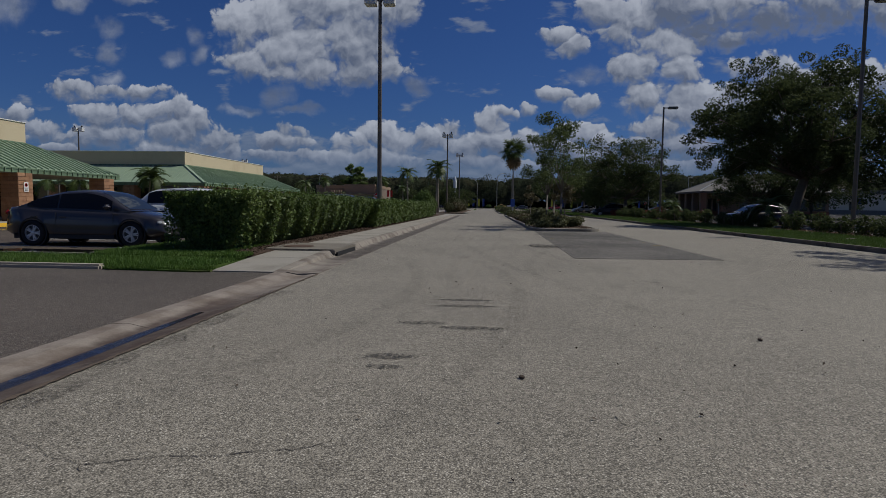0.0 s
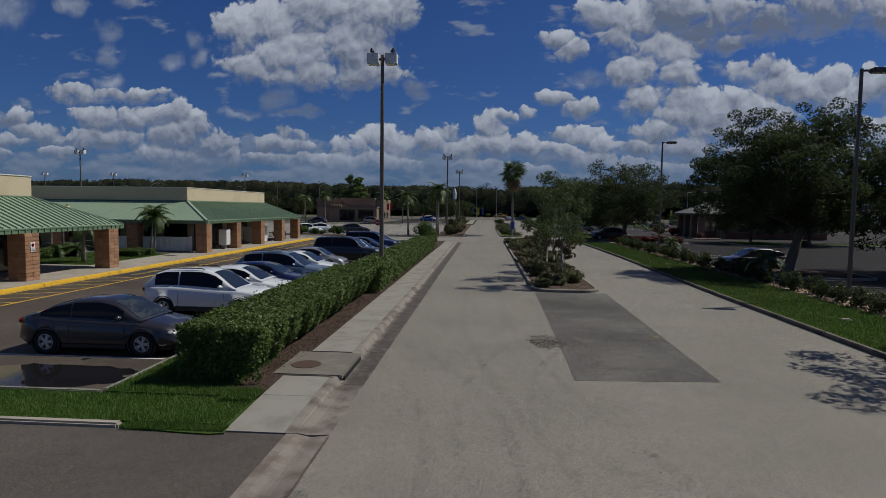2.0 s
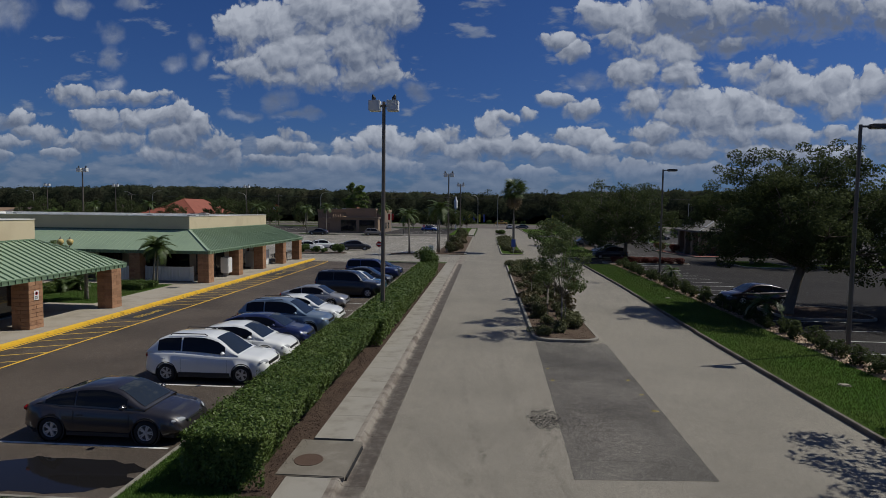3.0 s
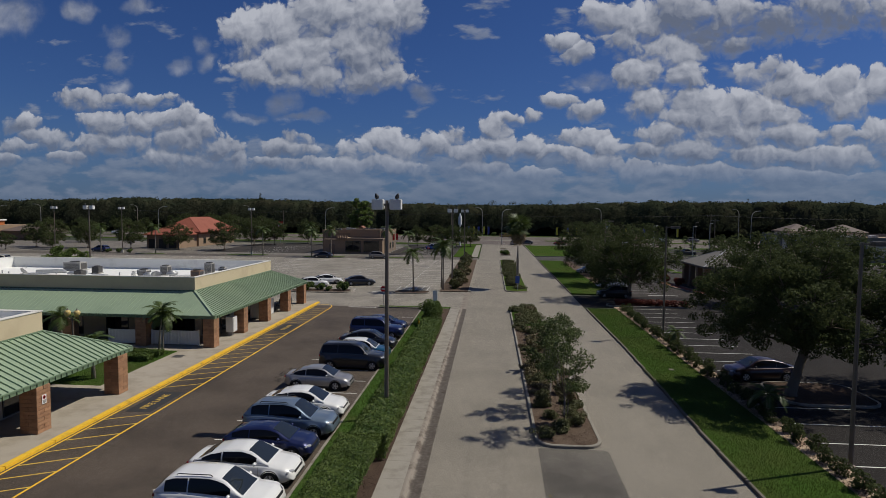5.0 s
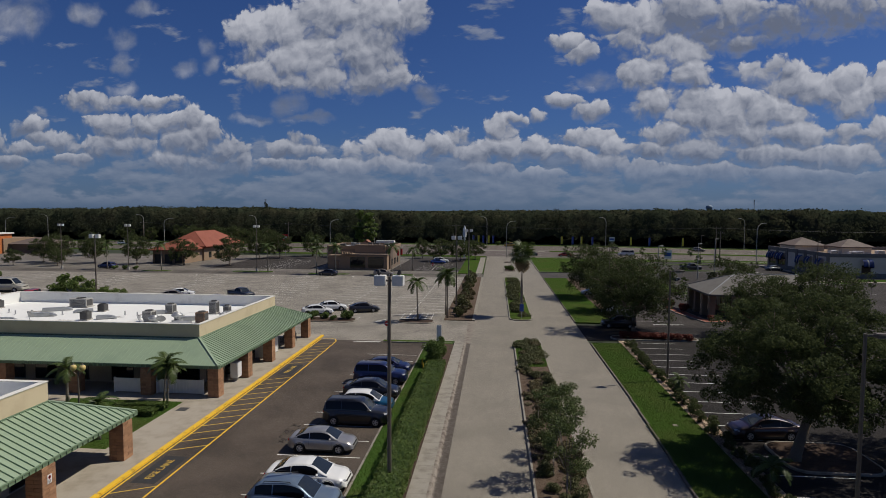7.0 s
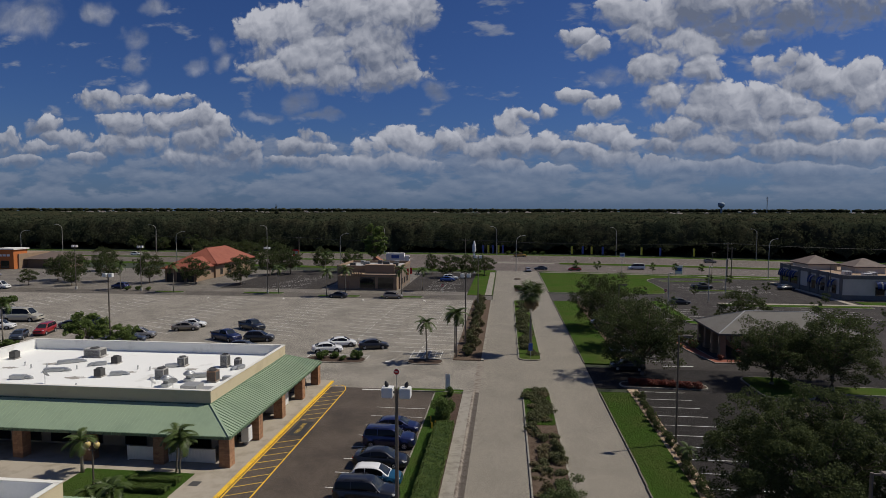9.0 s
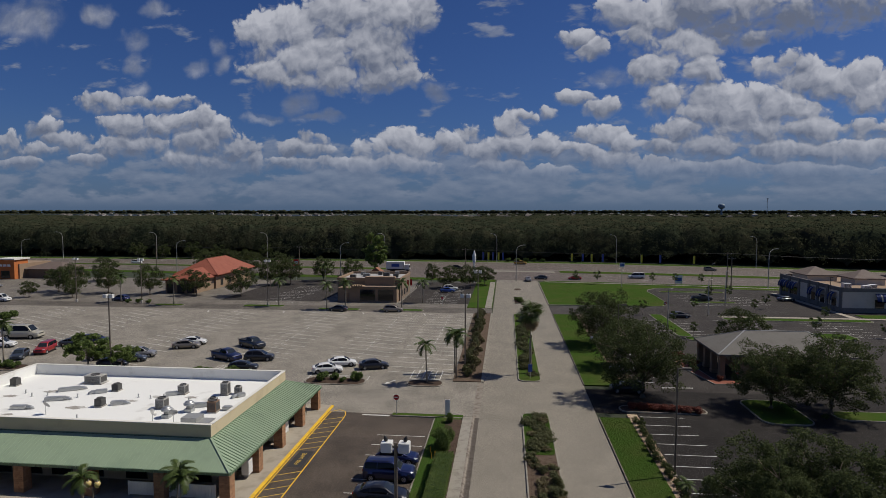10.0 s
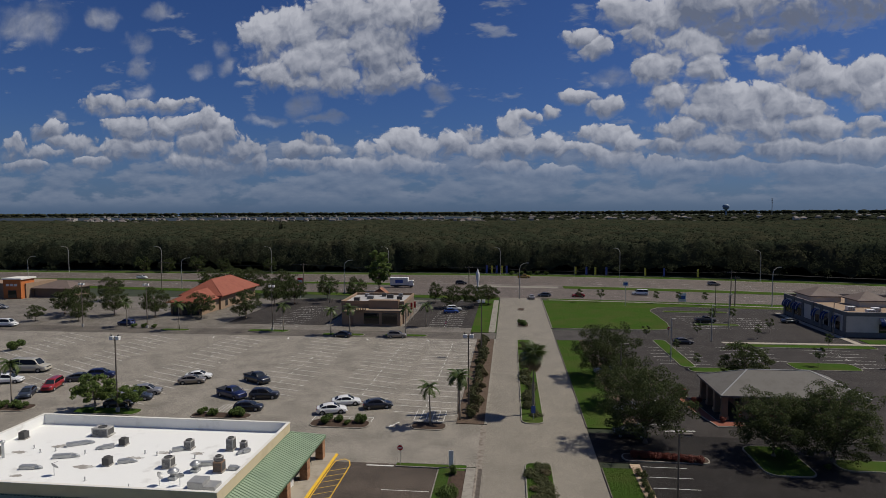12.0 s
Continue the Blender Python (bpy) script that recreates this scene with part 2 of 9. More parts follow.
def mat(name, col, rough=0.8, var=0.25, scale=0.8, fine=25.0, fvar=0.2, bump=0.15, metal=0.0, spec=0.4, coat=0.0, col2=None, patch=(0.45, 0.7), island=0.0, per_object=0.0, local=False, depth=0.01, band=None):
    """A procedural surface: broad stains, fine grain and relief, at true size."""
    m = bpy.data.materials.new(name)
    m.use_nodes = True
    n = Nodes(m.node_tree)
    p = m.node_tree.nodes["Principled BSDF"]
    pos = n.add("ShaderNodeTexCoord").outputs["Object"] if local else n.add("ShaderNodeNewGeometry").outputs["Position"]
    big, small = n.noise(pos, scale, 5, 0.6), n.noise(pos, fine, 3, 0.6)
    c = (*col, 1)
    c2 = (*(col2 or [v * 0.6 for v in col]), 1)
    out = n.mix(n.math("MULTIPLY", n.ramp(big, *patch), var if col2 is None else 1.0), c, c2)
    k = n.math("MULTIPLY_ADD", n.math("SUBTRACT", small, 0.5), 2 * fvar, 1.0)
    if island:
        k = n.math("MULTIPLY", k, n.math("MULTIPLY_ADD", n.add("ShaderNodeNewGeometry").outputs["Random Per Island"], 2 * island, 1 - island))
    if per_object:
        k = n.math("MULTIPLY", k, n.math("MULTIPLY_ADD", n.add("ShaderNodeObjectInfo").outputs["Random"], 2 * per_object, 1 - per_object))
    out = n.mix(1.0, out, n.add("ShaderNodeCombineXYZ", X=k, Y=k, Z=k).outputs[0], "MULTIPLY")
    if band:
        # silt left by running water along a channel: middle, half width, both ends, colour, amount
        cx, half, y0, y1, tone, much = band
        q = n.add("ShaderNodeSeparateXYZ", i0=pos)
        wob = n.math("MULTIPLY_ADD", n.noise(pos, 1.7, 5, 0.65), half * 1.0, -half * 0.5)
        off = n.math("ABSOLUTE", n.math("ADD", n.math("SUBTRACT", q.outputs[0], cx), wob))
        f = n.math("MULTIPLY", n.ramp(off, half, half * 0.55), n.math("MULTIPLY", n.ramp(q.outputs[1], y1, y1 - 3.0), n.ramp(q.outputs[1], y0, y0 + 2.0)))
        f = n.math("MULTIPLY", f, n.math("MULTIPLY_ADD", n.ramp(n.noise(pos, 5.0, 4, 0.65), 0.3, 0.6), 0.3, 0.7))
        out = n.mix(n.math("MULTIPLY", f, much), out, (*tone, 1))
    n.set(p, "Base Color", out)
    n.set(p, "Roughness", n.math("MULTIPLY_ADD", n.math("SUBTRACT", big, 0.5), 0.25, rough, clamp=True))
    p.inputs["Metallic"].default_value = metal
    p.inputs["Specular IOR Level"].default_value = spec
    p.inputs["Coat Weight"].default_value = coat
    p.inputs["Coat Roughness"].default_value = 0.04
    if bump:
        b = n.add("ShaderNodeBump", Strength=bump, Distance=depth, Height=small)
        n.set(p, "Normal", b.outputs[0])
    MATS[name] = m
    return m


def asphalt(name, col, stone, light, scale=95.0, stone_amount=0.5, stain=0.35, gloss=0.72):
    """Aggregate held in binder: light and dark stones, broad stains, faint wheel tracks of wear."""
    m = bpy.data.materials.new(name)
    m.use_nodes = True
    n = Nodes(m.node_tree)
    p = m.node_tree.nodes["Principled BSDF"]
    pos = n.add("ShaderNodeNewGeometry").outputs["Position"]
    v = n.add("ShaderNodeTexVoronoi", Vector=pos, Scale=scale)
    tone = n.add("ShaderNodeSeparateXYZ", i0=v.outputs["Color"]).outputs[0]
    big, mid = n.noise(pos, 0.22, 5, 0.6), n.noise(pos, 2.1, 5, 0.65)
    c = n.mix(n.math("MULTIPLY", n.ramp(tone, 0.25, 1.0), stone_amount), (*col, 1), (*stone, 1))
    c = n.mix(n.math("MULTIPLY", n.ramp(tone, 0.9, 0.98), 0.7), c, (*light, 1))
    c = n.mix(n.math("MULTIPLY", n.ramp(v.outputs["Distance"], 0.35, 0.75), 0.8), c, (*[q * 0.2 for q in col], 1))
    v2 = n.add("ShaderNodeTexVoronoi", Vector=pos, Scale=scale * 0.36)
    t2 = n.add("ShaderNodeSeparateXYZ", i0=v2.outputs["Color"]).outputs[1]
    c = n.mix(n.math("MULTIPLY", n.ramp(t2, 0.55, 0.95), 0.20), c, (*stone, 1))
    c = n.mix(n.math("MULTIPLY", n.ramp(t2, 0.25, 0.02), 0.30), c, (*[q * 0.45 for q in col], 1))
    k = n.math("ADD", n.math("MULTIPLY_ADD", n.ramp(big, 0.35, 0.7), -stain, 1.0), n.math("MULTIPLY_ADD", mid, 0.22, -0.11))
    c = n.mix(1.0, c, n.add("ShaderNodeCombineXYZ", X=k, Y=k, Z=k).outputs[0], "MULTIPLY")
    n.set(p, "Base Color", c)
    p.inputs["Roughness"].default_value = gloss
    p.inputs["Specular IOR Level"].default_value = 0.25 if gloss < 0.85 else 0.15
    b = n.add("ShaderNodeBump", Strength=0.5, Distance=0.006, Height=n.math("SUBTRACT", 1.0, v.outputs["Distance"]))
    n.set(p, "Normal", b.outputs[0])
    MATS[name] = m
    return m


def leaf(name, col, col2, rough=0.5, trans=0.25, island=0.35, spec=0.3):
    m = bpy.data.materials.new(name)
    m.use_nodes = True
    n = Nodes(m.node_tree)
    p = m.node_tree.nodes["Principled BSDF"]
    rnd = n.add("ShaderNodeNewGeometry").outputs["Random Per Island"]
    pos = n.add("ShaderNodeNewGeometry").outputs["Position"]
    big = n.noise(pos, 0.7, 3, 0.6)
    c = n.mix(n.math("MULTIPLY_ADD", rnd, 0.6, n.math("MULTIPLY", n.ramp(big, 0.35, 0.65), 0.4)), (*col, 1), (*col2, 1))
    k = n.math("MULTIPLY_ADD", n.noise(pos, 9.0, 2), 2 * island, 1 - island)
    c = n.mix(1.0, c, n.add("ShaderNodeCombineXYZ", X=k, Y=k, Z=k).outputs[0], "MULTIPLY")
    n.set(p, "Base Color", c)
    p.inputs["Roughness"].default_value, p.inputs["Specular IOR Level"].default_value = rough, spec
    tr = n.add("ShaderNodeBsdfTranslucent", Color=c)
    mx = n.add("ShaderNodeMixShader", Fac=trans, i1=p.outputs[0], i2=tr.outputs[0])
    n.set(m.node_tree.nodes["Material Output"], "Surface", mx.outputs[0])
    MATS[name] = m
    return m


def glass(name, col=(0.02, 0.025, 0.03), rough=0.03):
    m = bpy.data.materials.new(name)
    m.use_nodes = True
    p = m.node_tree.nodes["Principled BSDF"]
    p.inputs["Base Color"].default_value = (*col, 1)
    p.inputs["Roughness"].default_value, p.inputs["Specular IOR Level"].default_value = rough, 0.6
    MATS[name] = m
    return m


def paint(name, col, metal=0.0, rough=0.35):
    return mat(name, col, rough, var=0.12, scale=1.5, fine=300, fvar=0.05, bump=0.0, metal=metal, coat=1.0, spec=0.5)


asphalt("asphalt_road", (0.243, 0.218, 0.175), (0.435, 0.391, 0.320), (0.64, 0.59, 0.50), 108, 0.75, 0.16)
asphalt("asphalt_lot", (0.066, 0.057, 0.048), (0.125, 0.108, 0.092), (0.28, 0.27, 0.25), 100, 0.5, 0.35)
asphalt("asphalt_new", (0.025, 0.0215, 0.020), (0.044, 0.038, 0.035), (0.2, 0.2, 0.2), 100, 0.45, 0.3, 0.92)
asphalt("asphalt_plaza", (0.31, 0.28, 0.232), (0.475, 0.43, 0.358), (0.45, 0.43, 0.4), 90, 0.5, 0.3)
asphalt("asphalt_patch", (0.115, 0.103, 0.088), (0.30, 0.272, 0.23), (0.5, 0.47, 0.43), 62, 0.8, 0.5)
asphalt("asphalt_front", (0.102, 0.079, 0.060), (0.182, 0.143, 0.110), (0.3, 0.28, 0.25), 100, 0.5, 0.4)
asphalt("asphalt_drive", (0.116, 0.096, 0.079), (0.195, 0.164, 0.136), (0.34, 0.32, 0.29), 100, 0.5, 0.3)
asphalt("asphalt_bank", (0.054, 0.047, 0.043), (0.092, 0.081, 0.074), (0.2, 0.2, 0.2), 100, 0.45, 0.3, 0.92)
asphalt("asphalt_service", (0.14, 0.122, 0.100), (0.24, 0.21, 0.175), (0.3, 0.29, 0.27), 100, 0.5, 0.35)
asphalt("asphalt_west", (0.21, 0.188, 0.157), (0.34, 0.305, 0.257), (0.38, 0.36, 0.33), 100, 0.5, 0.35)
asphalt("asphalt_highway", (0.145, 0.116, 0.098), (0.25, 0.21, 0.182), (0.4, 0.38, 0.35), 90, 0.5, 0.25)
mat("concrete", (0.25, 0.23, 0.192), 0.85, scale=1.3, fine=45, fvar=0.3, bump=0.25, col2=(0.135, 0.12, 0.095), patch=(0.44, 0.72))
mat("concrete_gutter", (0.235, 0.205, 0.168), 0.8, scale=1.6, fine=55, fvar=0.3, bump=0.25, col2=(0.125, 0.10, 0.08), patch=(0.42, 0.66))
mat("gutter_silted", (0.235, 0.200, 0.165), 0.8, scale=1.9, fine=55, fvar=0.3, bump=0.25, col2=(0.15, 0.118, 0.092), patch=(0.40, 0.66), band=(-3.02, 0.30, -6.0, 9.8, (0.042, 0.025, 0.018), 0.9))
mat("kerb_silted", (0.235, 0.205, 0.168), 0.8, scale=1.6, fine=55, fvar=0.3, bump=0.25, col2=(0.125, 0.10, 0.08), patch=(0.42, 0.66), band=(-3.05, 0.34, 12.0, 76.0, (0.055, 0.044, 0.035), 0.9))
mat("concrete_strip", (0.27, 0.248, 0.21), 0.85, scale=1.1, fine=45, fvar=0.25, bump=0.2, col2=(0.185, 0.166, 0.136), patch=(0.42, 0.75))
mat("concrete_walk", (0.34, 0.30, 0.24), 0.85, scale=0.7, fine=60, fvar=0.2, bump=0.15, col2=(0.25, 0.215, 0.165), patch=(0.42, 0.75))
mat("concrete_stained", (0.15, 0.132, 0.105), 0.85, scale=1.4, fine=60, fvar=0.3, bump=0.25, col2=(0.20, 0.178, 0.145))
mat("iron_rust", (0.075, 0.045, 0.03), 0.8, scale=3, fine=50, fvar=0.3, bump=0.4)
mat("mulch_pale", (0.112, 0.082, 0.060), 0.95, scale=1.5, fine=38, fvar=0.6, bump=0.9, col2=(0.075, 0.050, 0.037), depth=0.03, spec=0.1)
mat("dirt", (0.10, 0.075, 0.055), 0.95, scale=3, fine=45, fvar=0.5, bump=0.6, col2=(0.055, 0.04, 0.03), depth=0.02)
mat("mulch", (0.058, 0.040, 0.030), 0.95, spec=0.1, scale=2, fine=38, fvar=0.6, bump=0.9, col2=(0.042, 0.029, 0.022), depth=0.03, island=0.4)
mat("rock_mulch", (0.34, 0.26, 0.18), 0.9, scale=2, fine=22, fvar=0.5, bump=0.9, col2=(0.2, 0.13, 0.085), depth=0.03, island=0.4)
mat("soil_grass", (0.046, 0.090, 0.017), 0.95, spec=0.05, scale=0.35, fine=14, fvar=0.4, bump=0.6, col2=(0.065, 0.082, 0.024), depth=0.04)
mat("lawn_soil", (0.042, 0.082, 0.015), 0.95, spec=0.0, scale=0.16, fine=14, fvar=0.45, bump=0.6, col2=(0.060, 0.080, 0.022), depth=0.06, patch=(0.38, 0.68))
# right kerb: one dark tone for both its dirt and its shaded face
mat("kerb_dark", (0.14, 0.12, 0.098), 0.85, scale=1.6, fine=55, fvar=0.3, bump=0.25, col2=(0.075, 0.06, 0.048), patch=(0.4, 0.7))
mat("woods_crown", (0.027, 0.033, 0.020), 0.95, spec=0.0, scale=0.05, fine=0.9, fvar=0.5, bump=0.8, col2=(0.038, 0.038, 0.023), depth=0.8, patch=(0.4, 0.6))
mat("far_land", (0.028, 0.036, 0.018), 0.95, scale=0.02, fine=0.25, fvar=0.5, bump=0.0, col2=(0.036, 0.040, 0.022))
mat("paint_white", (0.62, 0.61, 0.57), 0.7, scale=2.5, fine=35, fvar=0.25, bump=0.1, col2=(0.34, 0.33, 0.3), patch=(0.5, 0.75))
mat("paint_yellow", (0.74, 0.45, 0.03), 0.7, scale=2.0, fine=35, fvar=0.25, bump=0.1, col2=(0.38, 0.25, 0.05), patch=(0.5, 0.8))
mat("paint_yellow_worn", (0.60, 0.40, 0.06), 0.75, scale=3.0, fine=30, fvar=0.3, bump=0.1, col2=(0.26, 0.18, 0.07), patch=(0.5, 0.72))
mat("crack_dark", (0.052, 0.046, 0.040), 0.9, bump=0.0)
mat("paint_blackout", (0.03, 0.03, 0.03), 0.8, scale=2.0, fine=35)
mat("stucco", (0.56, 0.47, 0.31), 0.9, scale=0.5, fine=55, fvar=0.1, bump=0.25, col2=(0.50, 0.41, 0.27))
mat("stucco_dark", (0.20, 0.15, 0.11), 0.9, scale=0.5, fine=55, fvar=0.1, bump=0.25)
mat("stucco_tan", (0.27, 0.19, 0.125), 0.9, scale=0.5, fine=55, fvar=0.1, bump=0.25)
mat("stucco_grey", (0.60, 0.54, 0.46), 0.9, scale=0.5, fine=55, fvar=0.1, bump=0.25)
mat("coping", (0.68, 0.66, 0.60), 0.6, scale=1.0, fine=30, fvar=0.08, bump=0.0, col2=(0.5, 0.48, 0.43), patch=(0.55, 0.8))
mat("roof_white", (0.74, 0.74, 0.71), 0.75, scale=0.33, fine=6, fvar=0.06, bump=0.1, col2=(0.52, 0.51, 0.48), patch=(0.55, 0.78))
mat("roof_dirt", (0.28, 0.26, 0.23), 0.9, scale=1.2, fine=12, col2=(0.5, 0.49, 0.46))
mat("green_metal", (0.26, 0.335, 0.225), 0.45, scale=0.35, fine=12, fvar=0.05, bump=0.0, metal=0.0, spec=0.5, col2=(0.225, 0.295, 0.20))
mat("green_trim", (0.15, 0.22, 0.135), 0.45, scale=0.5, fine=12, fvar=0.08, bump=0.0)
mat("block", (0.33, 0.185, 0.102), 0.92, scale=3.0, fine=40, fvar=0.3, bump=0.6, col2=(0.25, 0.13, 0.072), per_object=0.16, depth=0.012)
mat("mortar", (0.235, 0.15, 0.10), 0.95, scale=3, fine=60, bump=0.3)
mat("vinyl", (0.72, 0.71, 0.67), 0.5, scale=0.8, fine=20, fvar=0.05, bump=0.0)
mat("wall_light", (0.36, 0.32, 0.26), 0.85, scale=0.7, fine=40, fvar=0.1)
# wall_light's tone taken down, so the canopy's shade is in the colour
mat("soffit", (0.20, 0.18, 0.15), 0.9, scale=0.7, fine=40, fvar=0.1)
mat("metal_grey", (0.36, 0.36, 0.35), 0.5, scale=2, fine=30, fvar=0.15, bump=0.05, metal=0.4)
mat("metal_box", (0.40, 0.39, 0.36), 0.55, scale=2, fine=30, fvar=0.15, bump=0.05, col2=(0.3, 0.28, 0.25))
mat("metal_dark", (0.07, 0.068, 0.065), 0.55, scale=3, fine=60, fvar=0.2, bump=0.05)
mat("rust_box", (0.22, 0.14, 0.09), 0.7, scale=3, fine=40, fvar=0.3)
mat("pole_bronze", (0.14, 0.118, 0.095), 0.55, scale=1.2, fine=25, fvar=0.2, bump=0.05, metal=0.2)
mat("pole_concrete", (0.36, 0.35, 0.32), 0.8, scale=1.2, fine=25, fvar=0.2)
mat("lamp_white", (0.68, 0.68, 0.66), 0.5, scale=2, fine=25, fvar=0.08, bump=0.0)
mat("galvanized", (0.42, 0.43, 0.43), 0.45, metal=0.6, scale=2, fine=25, fvar=0.1, bump=0.0)
mat("lens", (0.55, 0.55, 0.5), 0.25, bump=0.0, fvar=0.05)
mat("globe_amber", (0.55, 0.42, 0.16), 0.3, bump=0.0, fvar=0.1)
mat("bark", (0.18, 0.145, 0.11), 0.95, scale=3, fine=22, fvar=0.45, bump=0.8, depth=0.03)
mat("bark_grey", (0.17, 0.15, 0.125), 0.95, scale=3, fine=22, fvar=0.35, bump=0.6, depth=0.02)
mat("palm_trunk", (0.27, 0.235, 0.185), 0.95, scale=2, fine=16, fvar=0.4, bump=0.8, depth=0.03)
mat("crownshaft", (0.10, 0.15, 0.05), 0.6, scale=2, fine=16)
mat("dead_frond", (0.25, 0.185, 0.10), 0.9, scale=3, fine=25, island=0.3)
leaf("leaf_hedge", (0.052, 0.090, 0.016), (0.118, 0.158, 0.036), 0.5, 0.22, 0.5, 0.25)
# hedge leaf colour darkened to paint the shade inside the hedge
leaf("leaf_hedge_shade", (0.030, 0.060, 0.010), (0.05, 0.095, 0.016), 0.6, 0.1)
leaf("leaf_oak", (0.046, 0.061, 0.023), (0.090, 0.109, 0.043), 0.75, 0.4, 0.35, 0.08)
leaf("leaf_young", (0.066, 0.090, 0.032), (0.110, 0.138, 0.050), 0.65, 0.35, 0.3, 0.15)
leaf("leaf_bush", (0.062, 0.096, 0.024), (0.105, 0.15, 0.04), 0.65, 0.3, 0.3, 0.15)
leaf("leaf_brown", (0.098, 0.078, 0.038), (0.135, 0.115, 0.052), 0.6, 0.2)
leaf("leaf_lime", (0.095, 0.140, 0.036), (0.155, 0.205, 0.058), 0.6, 0.35, 0.3, 0.15)
leaf("leaf_olive", (0.070, 0.078, 0.030), (0.118, 0.120, 0.050), 0.65, 0.3)
leaf("leaf_red", (0.10, 0.022, 0.016), (0.17, 0.04, 0.022), 0.55, 0.2)
leaf("leaf_palm", (0.045, 0.072, 0.018), (0.085, 0.115, 0.030), 0.45, 0.25)
# same leaf twice: leaf_forest lightened to lift the woods' shaded front, leaf_canopy not
leaf("leaf_forest", (0.040, 0.047, 0.029), (0.062, 0.068, 0.040), 0.95, 0.5, 0.35, 0.0)
leaf("leaf_canopy", (0.030, 0.037, 0.022), (0.047, 0.053, 0.032), 0.95, 0.4, 0.35, 0.0)
leaf("grass_blade", (0.070, 0.135, 0.020), (0.115, 0.185, 0.034), 0.55, 0.3)
leaf("lawn_blade", (0.062, 0.105, 0.019), (0.105, 0.148, 0.033), 0.6, 0.3)
leaf("litter", (0.12, 0.075, 0.05), (0.20, 0.14, 0.09), 0.9, 0.0)
glass("glass_dark")
glass("glass_tint", (0.009, 0.009, 0.010), 0.03)
MATS["glass_tint"].node_tree.nodes["Principled BSDF"].inputs["Specular IOR Level"].default_value = 0.28
glass("glass_shop", (0.012, 0.013, 0.014), 0.05)
glass("water_film", (0.012, 0.011, 0.011), 0.05)
MATS["water_film"].node_tree.nodes["Principled BSDF"].inputs["Specular IOR Level"].default_value = 0.22
glass("head_lens", (0.34, 0.35, 0.36), 0.08)
glass("tail_lens", (0.30, 0.012, 0.010), 0.1)
mat("rubber", (0.018, 0.018, 0.018), 0.85, fine=50, bump=0.1)
mat("rim_alloy", (0.60, 0.60, 0.60), 0.32, metal=0.5, bump=0.0, fvar=0.05)
mat("trim_black", (0.02, 0.02, 0.021), 0.55, bump=0.05)
mat("plate", (0.6, 0.6, 0.58), 0.5, bump=0.0)
mat("shingle", (0.145, 0.136, 0.122), 0.9, scale=0.6, fine=9, fvar=0.25, bump=0.4, col2=(0.13, 0.12, 0.106), depth=0.02)
mat("roof_tile_red", (0.25, 0.075, 0.044), 0.75, scale=0.5, fine=5, fvar=0.25, bump=0.5, col2=(0.22, 0.066, 0.04), depth=0.03)
mat("roof_tile_brown", (0.135, 0.102, 0.086), 0.8, scale=0.5, fine=5, fvar=0.25, bump=0.5, depth=0.03)
mat("roof_gravel", (0.36, 0.35, 0.34), 0.9, scale=0.5, fine=8, fvar=0.25)
mat("brick_far", (0.24, 0.11, 0.065), 0.9, scale=0.8, fine=12, fvar=0.3)
mat("stone_far", (0.17, 0.16, 0.15), 0.9, scale=0.9, fine=5, fvar=0.4)
mat("awning_blue", (0.025, 0.06, 0.24), 0.7, fine=30, bump=0.1)
mat("awning_white", (0.6, 0.6, 0.58), 0.7, fine=30, bump=0.1)
mat("awning_tan", (0.45, 0.33, 0.2), 0.7, fine=30, bump=0.1)
mat("orange", (0.46, 0.145, 0.04), 0.8)
mat("sign_red", (0.50, 0.02, 0.02), 0.45, bump=0.0, fvar=0.05)
mat("sign_white", (0.72, 0.72, 0.70), 0.5, bump=0.0, fvar=0.05)
mat("sign_blue", (0.04, 0.09, 0.35), 0.5, bump=0.0)
mat("flag_yellow", (0.55, 0.48, 0.05), 0.7, bump=0.0)
mat("flag_blue", (0.05, 0.07, 0.28), 0.7, bump=0.0)
mat("terracotta", (0.21, 0.068, 0.042), 0.95, scale=2, fine=20, fvar=0.4, bump=0.6)
mat("water_far", (0.038, 0.050, 0.070), 0.9, spec=0.0, scale=0.01, fine=0.2, fvar=0.1, bump=0.0)
mat("house_wall", (0.30, 0.285, 0.265), 0.9, island=0.3)
mat("house_roof", (0.14, 0.12, 0.11), 0.9, island=0.55)
mat("tower_blue", (0.18, 0.25, 0.33), 0.6)


def stain_mat(name, col, rough, amount, scale, floor=0.0, broad=(0.3, 0.6)):
    """A see-through stain whose edge breaks up into grain."""
    m = bpy.data.materials.new(name)
    m.use_nodes = True
    n = Nodes(m.node_tree)
    p = m.node_tree.nodes["Principled BSDF"]
    p.inputs["Base Color"].default_value = (*col, 1)
    p.inputs["Roughness"].default_value = rough
    pos = n.add("ShaderNodeNewGeometry").outputs["Position"]
    a = n.math("MULTIPLY", n.math("MULTIPLY", n.ramp(n.noise(pos, scale, 5, 0.7), 0.42, 0.62), n.ramp(n.noise(pos, 1.3, 3), *broad)), amount)
    a = n.math("MAXIMUM", a, floor)
    n.set(p, "Alpha", a)
    MATS[name] = m


